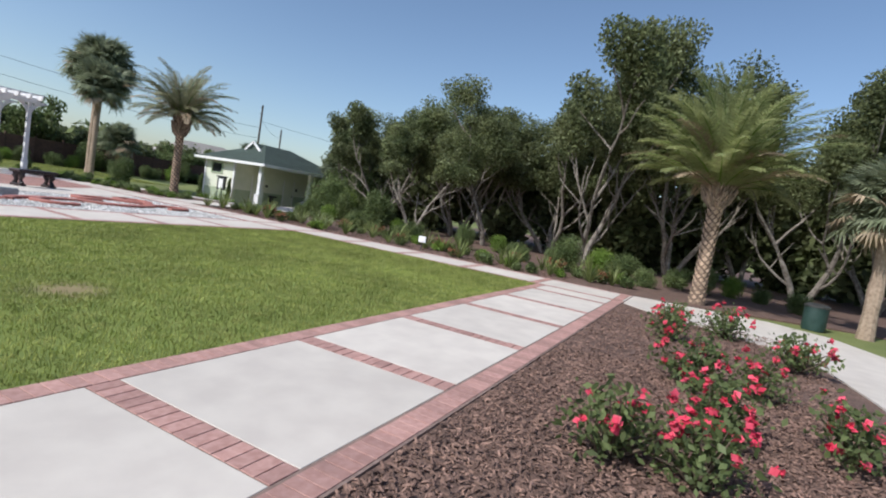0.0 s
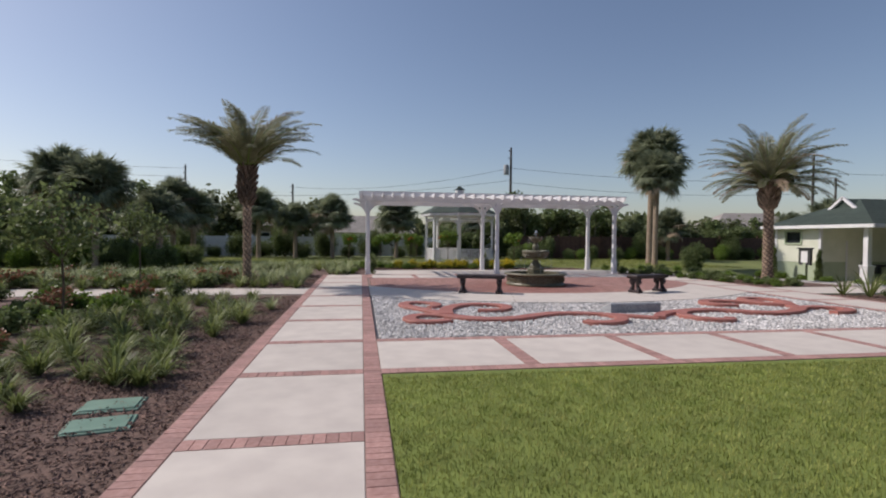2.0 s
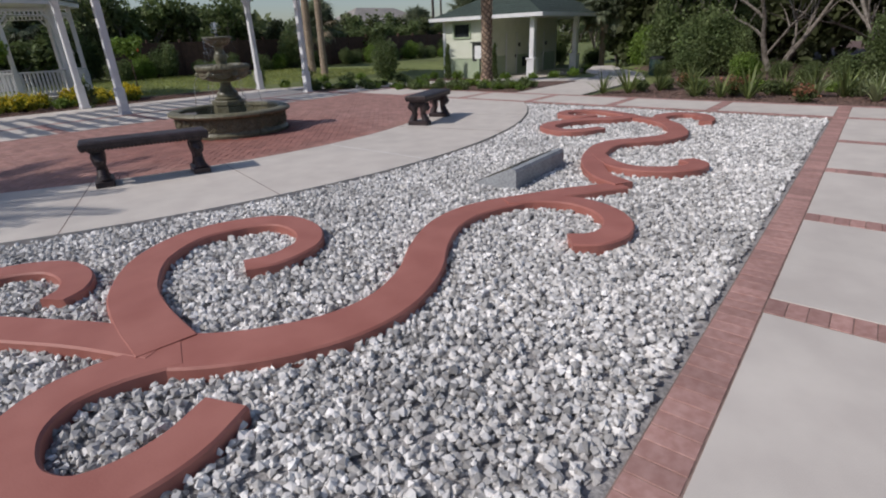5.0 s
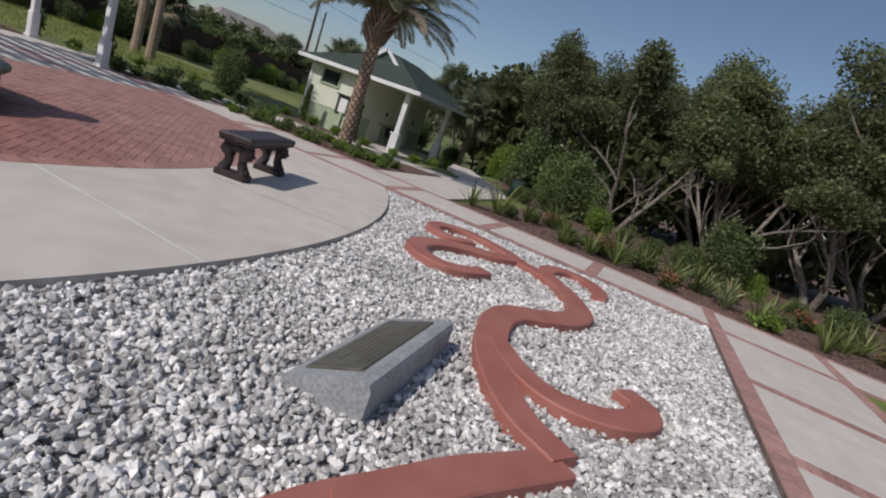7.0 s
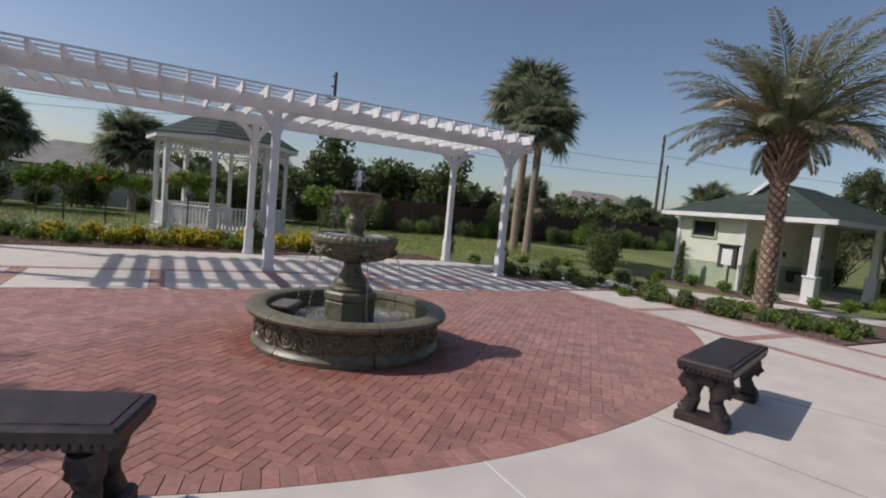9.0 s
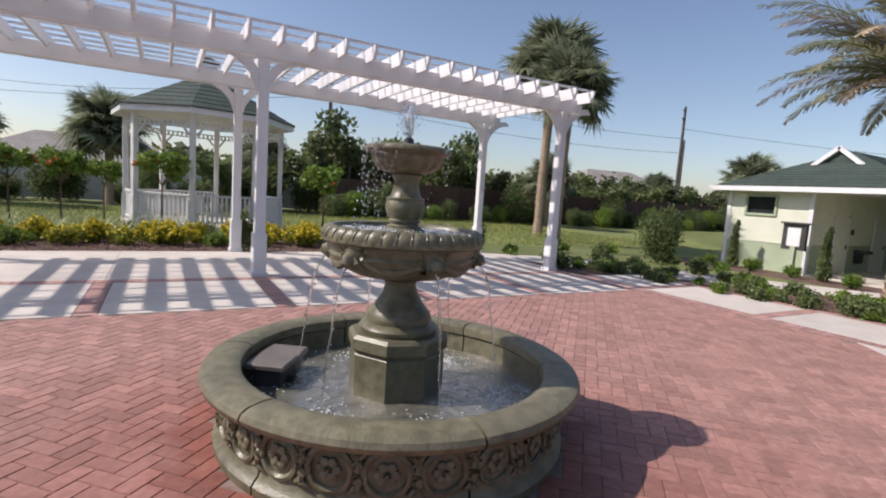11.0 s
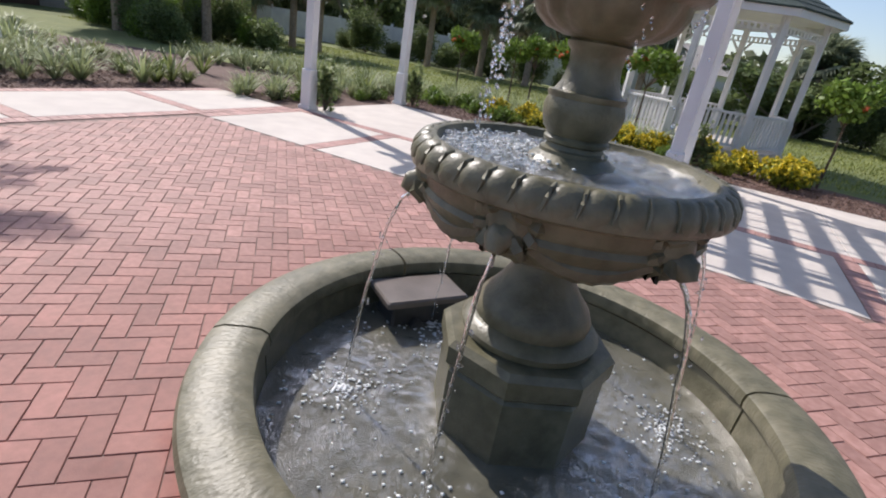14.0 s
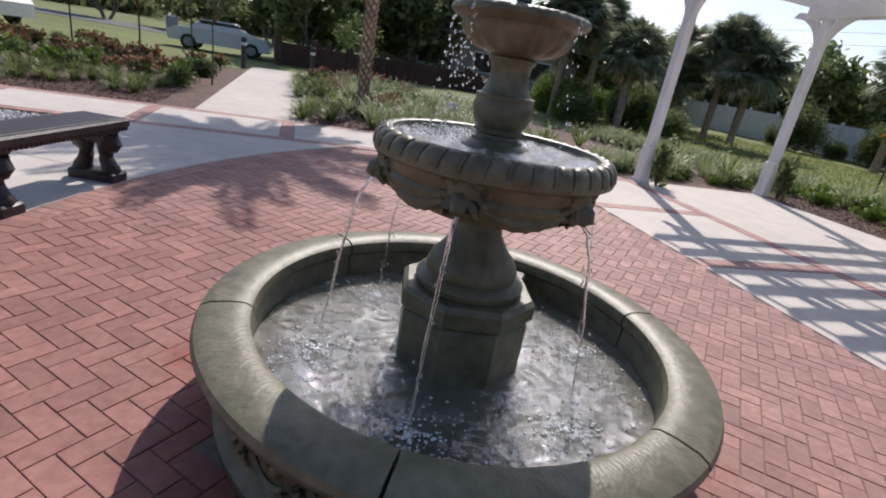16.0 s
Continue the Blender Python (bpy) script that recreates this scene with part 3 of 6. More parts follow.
# ---- fountain ----
fx, fy = FOUNT
fountain = thing("fountain", "weathered mossy cast-stone tiered fountain running with water", "fountain", (fx, fy, 0))
JOINTS = [208, 267, 332, 31, 92, 150]
wall_prof = [(0.94, 0.0), (1.0, 0.0), (1.004, 0.04), (0.99, 0.056), (0.968, 0.075), (0.958, 0.12), (0.958, 0.315), (0.975, 0.335)]
WALL_IN = [(0.975, 0.335), (0.885, 0.335), (0.872, 0.10), (0.872, 0.03), (0.94, 0.0)]
for j, a in enumerate(JOINTS):
    a0 = radians(a)
    a1 = radians(JOINTS[(j + 1) % 6] + (360 if JOINTS[(j + 1) % 6] < a else 0))
    g = 0.006
    wall = part("basin_wall", MB().lathe(wall_prof + WALL_IN[1:], 16, a0=a0 + g, a1=a1 - g, caps=True), M_FOUNT, fountain, smooth=True)
    cap_prof = [(0.97, 0.335), (1.045, 0.338), (1.068, 0.352), (1.077, 0.378), (1.066, 0.402), (1.03, 0.418), (0.95, 0.424), (0.90, 0.420), (0.874, 0.405), (0.866, 0.375), (0.870, 0.350), (0.885, 0.338), (0.97, 0.335)]
    part("coping", MB().lathe(cap_prof, 18, a0=a0 + g, a1=a1 - g, caps=True), M_COPING, wall, "olive stone coping with chiselled top", smooth=True)
    relief = MB()
    nring = max(2, round((a1 - a0) * 0.96 / 0.25))
    for k in range(nring):
        am = a0 + (a1 - a0) * (k + 0.5) / nring
        c = Vector((0.958 * math.cos(am), 0.958 * math.sin(am), 0.212))
        t = Vector((-math.sin(am), math.cos(am), 0))
        nrm = Vector((math.cos(am), math.sin(am), 0))
        ring = [c + t * (0.098 * math.cos(q)) + Vector((0, 0, 0.098 * math.sin(q))) + nrm * 0.006 for q in np.linspace(0, 2 * math.pi, 17)]
        relief.tube(ring, 0.015, 5, cap=False)
        for q in np.linspace(0, 2 * math.pi, 6, endpoint=False):
            pc = c + t * (0.035 * math.cos(q)) + Vector((0, 0, 0.035 * math.sin(q)))
            relief.tube([pc - nrm * 0.01, pc + nrm * 0.014, pc + nrm * 0.022], [0.025, 0.022, 0.008], 6)
        relief.tube([c - nrm * 0.01, c + nrm * 0.028], [0.018, 0.008], 6)
        for sgn in (-1, 1):
            leafc = c + t * 0.118
            pts = [leafc + Vector((0, 0, sgn * z)) + nrm * (0.012 - abs(z - 0.05) * 0.1) + t * (0.02 * math.sin(z * 40)) for z in (0.015, 0.04, 0.065, 0.085)]
            relief.tube(pts, [0.02, 0.017, 0.013, 0.006], 5)
        # scrolling leaves that fill the ground above and below each rosette
        for sgn in (-1, 1):
            for m_ in (-1, 0, 1):
                base = c + t * 0.123 + Vector((0, 0, sgn * 0.055))
                relief.tube([base, base + t * (0.018 * m_) + Vector((0, 0, sgn * 0.025)) + nrm * 0.012, base + t * (0.042 * m_) + Vector((0, 0, sgn * 0.042))], [0.010, 0.012, 0.004], 5)
            spiral = [c + t * (0.123 + 0.030 * (1 - q / 9) * math.cos(q)) + Vector((0, 0, sgn * 0.022 + 0.030 * (1 - q / 9) * math.sin(q) * sgn)) + nrm * 0.006 for q in np.linspace(0, 7, 12)]
            relief.tube(spiral, [0.009 - 0.0004 * m_ for m_ in range(12)], 5)
    part("carved_relief", relief, M_FOUNT, wall, "carved rosette relief", smooth=True)
part("basin_floor", MB().lathe([(0.0, 0.05), (0.90, 0.05), (0.90, 0.0)], 40), M_POOL, fountain)


def octa(r, z0, z1, b=0.015):
    mb = MB()
    prof = [(r - b, z0), (r, z0 + b), (r, z1 - b), (r - b, z1), (0.001, z1)]
    mb.lathe([(0.001, z0)] + prof, 8, a0=radians(10), a1=radians(370))
    return mb


part("pedestal", octa(0.285, 0.05, 0.47), M_FOUNT, fountain, "octagonal stone pedestal")
part("pedestal_band", octa(0.30, 0.47, 0.57, 0.02), M_FOUNT, fountain)
stem = [(0.20, 0.56), (0.225, 0.575), (0.232, 0.60), (0.21, 0.625), (0.19, 0.63), (0.195, 0.655), (0.18, 0.69), (0.135, 0.745), (0.102, 0.80), (0.090, 0.85), (0.10, 0.866), (0.10, 0.872), (0.001, 0.872)]
part("stem", MB().lathe(stem, 32), M_FOUNT, fountain, "turned stone stem", smooth=True)
ZL = 1.165


bowl = [(0.08, 0.868), (0.18, 0.870), (0.30, 0.892), (0.39, 0.932), (0.440, 0.975), (0.455, 1.005), (0.446, 1.020), (0.456, 1.035), (0.458, 1.056), (0.462, 1.070), (0.490, 1.076), (0.504, 1.084), (0.506, 1.098), (0.500, 1.122), (0.484, 1.146), (0.462, 1.160), (0.448, ZL), (0.436, ZL - 0.004), (0.425, 1.13), (0.36, 1.09), (0.20, 1.07), (0.05, 1.065)]
lower = part("lower_bowl", MB().lathe(bowl, 96), M_FOUNT, fountain, "wide stone bowl with egg-and-dart rim", smooth=True, at=Matrix.Translation((0, 0, 0.02)) @ Matrix.Diagonal((0.93, 0.93, 1, 1)))
SPOUTS = [radians(a) for a in (28, 88, 148, 208, 268, 328)]
for a in SPOUTS:
    m = MB()
    # muzzle, brow, cheeks and mane of a carved mask
    m.lathe([(0.0, -0.105), (0.035, -0.095), (0.062, -0.06), (0.070, -0.01), (0.064, 0.035), (0.04, 0.062), (0.0, 0.07)], 14)
    m.tube([(0.03, 0, -0.035), (0.078, 0, -0.05), (0.09, 0, -0.072)], [0.045, 0.036, 0.022], 9)
    for sy in (-1, 1):
        m.tube([(0.045, 0.012 * sy, 0.03), (0.062, 0.038 * sy, 0.028), (0.04, 0.06 * sy, 0.01)], [0.014, 0.018, 0.012], 6)
        m.tube([(0.05, 0.03 * sy, -0.04), (0.055, 0.045 * sy, -0.06), (0.03, 0.05 * sy, -0.09)], [0.022, 0.024, 0.014], 6)
    for k in range(11):
        q = math.pi * (k - 5) / 6.2
        m.tube([(0.02, 0.055 * math.sin(q), 0.0 + 0.055 * math.cos(q)), (0.03, 0.085 * math.sin(q + 0.08), 0.085 * math.cos(q + 0.08)), (0.008, 0.105 * math.sin(q), -0.012 + 0.10 * math.cos(q))], [0.018, 0.019, 0.008], 5)
    part("mask_spout", m, M_FOUNT, lower, "mossy carved mask pouring water", smooth=True, at=pose(0.418 * math.cos(a), 0.418 * math.sin(a), 1.048, 0, 0, math.degrees(a)))
for k, a in enumerate(SPOUTS):
    # a draped garland from mask to mask
    pts, rad = [], []
    for f in np.linspace(0.14, 0.86, 15):
        q = a + radians(60) * f
        sag = 4 * f * (1 - f)
        z = 1.035 - 0.085 * sag
        r = 0.452 - 0.045 * sag
        pts.append((r * math.cos(q), r * math.sin(q), z))
        rad.append(0.016 + 0.014 * sag + 0.004 * (len(pts) % 2))
    part("garland", MB().tube(pts, rad, 8), M_FOUNT, lower, "draped garland carved in relief", smooth=True)
eggs = MB()
NE = 38
for k in range(NE):
    a = 2 * math.pi * k / NE
    d = Vector((math.cos(a), math.sin(a), 0))
    t = Vector((-math.sin(a), math.cos(a), 0))
    # a tongue-shaped leaf laid over the rounded rim
    vs, fs = [], []
    for i, (f, hw) in enumerate(((0.0, 0.012), (0.12, 0.028), (0.35, 0.037), (0.65, 0.036), (0.9, 0.027), (1.0, 0.015))):
        q = f * math.pi / 2
        nrm = d * math.cos(q) + Vector((0, 0, math.sin(q)))
        base = d * (0.452 + 0.055 * math.cos(q)) + Vector((0, 0, 1.092 + 0.072 * math.sin(q))) + t * (0.020 * f - 0.010) - nrm * 0.002
        up = nrm * (0.010 * math.sin(math.pi * (0.12 + 0.76 * f)))
        vs += [base - t * hw, base - t * hw * 0.6 + up * 0.85, base + up, base + t * hw * 0.6 + up * 0.55, base + t * hw]
        if i:
            o = 5 * i
            fs += [(o - 5 + m_, o - 4 + m_, o + 1 + m_, o + m_) for m_ in range(4)]
    eggs.add(vs, fs)
    a += math.pi / NE
    d = Vector((math.cos(a), math.sin(a), 0))
    t = Vector((-math.sin(a), math.cos(a), 0))
    eggs.tube([d * (0.453 + 0.055 * math.cos(q)) + Vector((0, 0, 1.092 + 0.072 * math.sin(q))) + t * (0.013 * q - 0.010) for q in (0.15, 0.6, 1.0, 1.4)], [0.003, 0.007, 0.007, 0.003], 5)
part("rim_moulding", eggs, M_FOUNT, lower, "carved egg-and-dart rim", smooth=True)
upstem = [(0.15, 1.065), (0.152, 1.13), (0.140, 1.155), (0.118, 1.172), (0.100, 1.182), (0.100, 1.192), (0.086, 1.196), (0.082, 1.208), (0.094, 1.214), (0.096, 1.224), (0.088, 1.232), (0.104, 1.252), (0.114, 1.285), (0.116, 1.31), (0.108, 1.335), (0.112, 1.342), (0.112, 1.352), (0.096, 1.356), (0.084, 1.375), (0.076, 1.40), (0.073, 1.43), (0.076, 1.46), (0.088, 1.472), (0.090, 1.482), (0.080, 1.488), (0.092, 1.496), (0.001, 1.505)]
part("upper_stem", MB().lathe(upstem, 32), M_FOUNT, fountain, "turned stone baluster", smooth=True)
ZU = 1.646
ub = [(0.06, 1.490), (0.105, 1.494), (0.150, 1.508), (0.184, 1.535), (0.202, 1.570), (0.207, 1.592), (0.216, 1.600), (0.238, 1.606), (0.248, 1.618), (0.247, 1.632), (0.236, 1.643), (0.220, ZU), (0.208, 1.640), (0.170, 1.600), (0.046, 1.592)]
part("upper_bowl", MB().lathe(ub, 96, ripple=lambda a, z: 0.007 * (abs(math.sin(17 * a)) - 0.5) if 1.603 < z < 1.644 else (0.010 * (abs(math.sin(8 * a)) - 0.5) if 1.50 < z < 1.59 else 0.0)), M_FOUNT, fountain, "small stone bowl with a lipped rim", smooth=True)
part("nozzle", MB().lathe([(0.035, 1.590), (0.035, 1.650), (0.028, 1.660), (0.028, 1.688), (0.018, 1.698), (0.0, 1.698)], 14), M_DARK, fountain, "dark metal nozzle", smooth=True)


def ripples(r0, r1, z, amp, seed, rings=46, n=150):
    """A choppy sheet of water."""
    rg = np.random.default_rng(seed)
    waves = [(rg.uniform(0, 6.28), rg.uniform(30, 95), rg.uniform(0, 6.28)) for _ in range(22)]
    mb = MB()
    for i in range(rings + 1):
        r = r0 + (r1 - r0) * i / rings
        for j in range(n):
            a = 2 * math.pi * j / n
            x, y = r * math.cos(a), r * math.sin(a)
            h = sum(math.sin(f * (x * math.cos(d) + y * math.sin(d)) + ph) / f for d, f, ph in waves) * amp
            mb.v.append((x, y, z + h))
    for i in range(rings):
        for j in range(n):
            j2 = (j + 1) % n
            mb.f.append((i * n + j, i * n + j2, (i + 1) * n + j2, (i + 1) * n + j))
    return mb


water = part("basin_water", ripples(0.26, 0.876, 0.222, 0.02, 1), M_WATER, fountain, "rippling clear water", smooth=True)
part("bowl_water", ripples(0.10, 0.402, 1.160, 0.07, 2, 30, 120), M_WATER, fountain, "bubbling water filling the bowl", smooth=True)
part("upper_water", MB().lathe([(0.0, 1.632), (0.212, 1.632)], 32), M_WATER, fountain)
jets = random.Random(5)
for a in SPOUTS:
    pts, rad = [], []
    for k in range(11):
        s = k / 10
        z = 0.985 - 0.735 * s ** 1.6
        r = 0.455 + 0.15 * s ** 0.8
        pts.append((r * math.cos(a) + jets.uniform(-0.004, 0.004), r * math.sin(a) + jets.uniform(-0.004, 0.004), z))
        rad.append(0.0075 * (0.6 + 0.5 * jets.random()) * (1 - 0.35 * s))
    part("water_jet", MB().tube(pts, rad, 6), M_JET, fountain, "thin falling water stream", smooth=True)
DROP = [(0, 0, 1), (1, 0, 0), (0, 1, 0), (-1, 0, 0), (0, -1, 0), (0, 0, -1)]
DROPF = [(0, 1, 2), (0, 2, 3), (0, 3, 4), (0, 4, 1), (5, 2, 1), (5, 3, 2), (5, 4, 3), (5, 1, 4)]


def drops(spots, size, squash=1.0):
    base = np.array(DROP, np.float32)
    s = RNG.uniform(0.5, 1.3, (len(spots), 1, 1)) * size
    v = base[None] * s
    v[:, :, 2] *= squash
    return v + np.asarray(spots, np.float32)[:, None, :]


spots = []
for a in SPOUTS:
    for _ in range(26):
        s = jets.uniform(0.3, 1.0)
        r = 0.455 + 0.15 * s ** 0.8 + jets.gauss(0, 0.012)
        q = a + jets.gauss(0, 0.02)
        spots.append((r * math.cos(q), r * math.sin(q), 0.97 - 0.72 * s ** 1.6 + jets.gauss(0, 0.02)))
for _ in range(230):
    q = radians(jets.choice((178, 188, 196, 203, 210, 219, 228, 178, 196, 203, 210, 30, 100, 300)) + jets.gauss(0, 3))
    s = jets.random()
    r = 0.252 + 0.045 * s + jets.gauss(0, 0.008)
    spots.append((r * math.cos(q), r * math.sin(q), 1.625 - 0.47 * s ** 1.4))
for _ in range(160):
    h = jets.random()
    spots.append((jets.gauss(0, 0.02 + 0.02 * h), jets.gauss(0, 0.02 + 0.02 * h), 1.71 + 0.17 * (1 - h)))
ob = new("spray", soup("spray", drops(spots, 0.005, 1.6), DROPF, M_JET, True))
ob.parent = fountain
ob["kind"] = "stuff"
part("jet_plume", MB().tube([(0, 0, 1.70), (0.004, 0, 1.76), (-0.004, 0.004, 1.82), (0.004, -0.004, 1.88)], [0.014, 0.022, 0.026, 0.008], 9), M_JET, fountain, "bubbling top jet", smooth=True)
# bubbles where the jets land, thickened to imitate sparkle on the water
foam = []
for a in SPOUTS:
    for _ in range(190):
        r, q = abs(jets.gauss(0, 0.11)), jets.uniform(0, 2 * math.pi)
        p = (0.61 * math.cos(a) + r * math.cos(q), 0.61 * math.sin(a) + r * math.sin(q))
        if 0.30 < math.hypot(*p) < 0.85:
            foam.append((*p, 0.226))
# white flecks strewn over the basin in place of sun glints
for _ in range(180):
    r, q = math.sqrt(jets.uniform(0.1, 0.72)), jets.uniform(0, 2 * math.pi)
    foam.append((r * math.cos(q), r * math.sin(q), 0.226))
for _ in range(280):
    r, q = jets.uniform(0.13, 0.39), radians(200) + jets.gauss(0, 0.55)
    foam.append((r * math.cos(q), r * math.sin(q), 1.163 + abs(jets.gauss(0, 0.008))))
ob = new("foam", soup("foam", drops(foam, 0.0075, 0.4), DROPF, M_FOAM_GLINT, True))
ob.parent = fountain
ob["kind"] = "stuff"
box = thing("pump_box", "brown plastic pump housing standing in the fountain basin", "pump box", (fx - 0.62, fy + 0.36, 0.05), turn=-34)
part("body", MB().box((0, 0, 0.14), (0.18, 0.32, 0.28), bevel=0.01), M_DARK, box)
part("lid", MB().box((0, 0, 0.295), (0.24, 0.40, 0.03), bevel=0.008), M_BROWNBOX, box, "flat brown lid")
part("knob", MB().lathe([(0.0, 0), (0.03, 0), (0.03, 0.03), (0.0, 0.035)], 12), M_DARK, box, at=pose(0.10, -0.05, 0.18, 0, 90, 0))


# ---- benches ----
def bench(at, turn, label):
    b = thing("garden_bench", label, "bench", at, "benches round the plaza", turn=turn)
    # about 0.5 m tall
    top = MB().box((0, 0, 0.435), (1.38, 0.42, 0.055), bevel=0.014).box((0, 0, 0.40), (1.31, 0.36, 0.035), bevel=0.006)
    seat = part("seat", top, M_BENCH, b, "dark stone slab with a beaded edge")
    fringe = MB()
    tongue = [(0.0, -0.034), (0.012, -0.031), (0.019, -0.022), (0.022, -0.006), (0.020, 0.004), (0.0, 0.006)]
    for i in range(33):
        for y in (-0.188, 0.188):
            fringe.lathe(tongue, 8, c=(-0.65 + i * 1.30 / 32, y, 0.407))
    for i in range(9):
        for x in (-0.665, 0.665):
            fringe.lathe(tongue, 8, c=(x, -0.16 + i * 0.04, 0.407))
    part("leaf_fringe", fringe, M_BENCH, seat, "hanging leaf-tongue edge", smooth=True)["kind"] = "stuff"
    part("inset_panel", MB().box((0, 0, 0.4645), (1.28, 0.33, 0.006), bevel=0.003), M_BENCH, seat)
    for x in (-0.53, 0.53):
        leg = MB()
        leg.box((0, 0, 0.035), (0.20, 0.40, 0.07), bevel=0.014)
        leg.box((0, 0, 0.375), (0.15, 0.33, 0.04), bevel=0.01)
        for y in (-0.10, 0.10):
            s = 1 if y > 0 else -1
            leg.tube([(0, y * 1.25, 0.06), (0, y * 1.1, 0.11), (0, y * 0.85, 0.17), (0, y * 0.9, 0.24), (0, y * 1.2, 0.31), (0, y * 1.35, 0.36)], [0.078, 0.062, 0.056, 0.070, 0.080, 0.062], 16)
            leg.tube([(0, y * 1.5, 0.30), (0, y * 1.75, 0.27), (0, y * 1.6, 0.23)], [0.060, 0.054, 0.028], 14)
            leg.tube([(0, y * 1.35, 0.07), (0, y * 1.75, 0.075), (0, y * 1.85, 0.065)], [0.062, 0.052, 0.028], 14)
        leg.tube([(0, -0.09, 0.30), (0, 0, 0.34), (0, 0.09, 0.30)], [0.055, 0.065, 0.055], 14)
        part("leg", leg, M_BENCH, b, "carved scroll leg on a plinth", smooth=True, at=pose(x, 0, 0))
    b.scale = (1, 1, 1.14)
    return b


bench((3.20, 8.53, 0), -19, "dark brown cast-stone bench with carved legs beside the fountain plaza")
bench((8.36, 8.38, 0), 19, "dark brown cast-stone bench casting a shadow on the concrete apron")

# ---- stone marker with plaque ----
marker = thing("memorial_marker", "wedge-shaped grey granite marker with a bronze plaque in the gravel", "stone marker", (5.72, 4.73, -0.08), turn=3)
mk = MB()
prof = [(-0.24, 0.0), (0.24, 0.0), (0.24, 0.09), (-0.17, 0.275), (-0.22, 0.27), (-0.24, 0.24)]
mk.add([(sx * 0.61, y, z) for sx in (-1, 1) for y, z in prof], [(5, 4, 3, 2, 1, 0), (6, 7, 8, 9, 10, 11)] + [(k, 6 + k, 6 + (k + 1) % 6, (k + 1) % 6) for k in range(6)])
stone = part("stone", mk, M_GRANITE, marker)
tilt = math.degrees(math.atan2(-0.185, 0.41))
pl = part("plaque", MB().box((0, 0, 0), (1.00, 0.34, 0.016), bevel=0.005), M_PLAQUE, marker, "dark bronze plaque with rows of raised lettering", at=pose(0, 0.03, 0.19, tilt, 0, 0))
bars = MB()
lr = random.Random(3)
for k in range(7):
    wdt = lr.uniform(0.5, 0.8)
    bars.box((lr.uniform(-0.02, 0.02), 0.13 - k * 0.043, 0.0085), (wdt, 0.012, 0.002))
part("lettering", bars, M_PLAQUE, pl)

# ---- scroll sculpture ----
scroll = thing("scroll_sculpture", "terracotta-painted flat scroll ornament lying in the gravel", "garden ornament")


def smooth_line(ctrl, per=10):
    p = [Vector((x, y, 0)) for x, y in ctrl]
    p = [2 * p[0] - p[1]] + p + [2 * p[-1] - p[-2]]
    out = []
    for i in range(1, len(p) - 2):
        for k in range(per):
            t = k / per
            out.append(0.5 * ((2 * p[i]) + (p[i + 1] - p[i - 1]) * t + (2 * p[i - 1] - 5 * p[i] + 4 * p[i + 1] - p[i + 2]) * t * t + (3 * p[i] - p[i - 1] - 3 * p[i + 1] + p[i + 2]) * t ** 3))
    out.append(p[-2])
    return out


def ribbon(ctrl, w0=0.26, w1=0.26, wm=None, z0=-0.09, z1=0.10):
    line = smooth_line(ctrl)
    n = len(line)
    vs, fs = [], []
    for i, q in enumerate(line):
        d = (line[min(i + 1, n - 1)] - line[max(i - 1, 0)]).normalized()
        s = Vector((-d.y, d.x, 0))
        f = i / (n - 1)
        w = (w0 + (w1 - w0) * f) / 2
        if wm:
            w += (wm - (w0 + w1) / 2) / 2 * math.sin(math.pi * f)
        e = 0.012
        a, b = q + s * w, q - s * w
        a2, b2 = q + s * (w - e), q - s * (w - e)
        vs += [(a.x, a.y, z0), (b.x, b.y, z0), (a.x, a.y, z1 - e), (b.x, b.y, z1 - e), (a2.x, a2.y, z1), (b2.x, b2.y, z1)]
    for i in range(n - 1):
        k = 6 * i
        fs += [(k, k + 2, k + 8, k + 6), (k + 1, k + 7, k + 9, k + 3), (k + 2, k + 4, k + 10, k + 8), (k + 3, k + 9, k + 11, k + 5), (k + 4, k + 5, k + 11, k + 10)]
    k = 6 * (n - 1)
    fs += [(0, 1, 3, 5, 4, 2), (k, k + 2, k + 4, k + 5, k + 3, k + 1)]
    return MB().add(vs, fs)


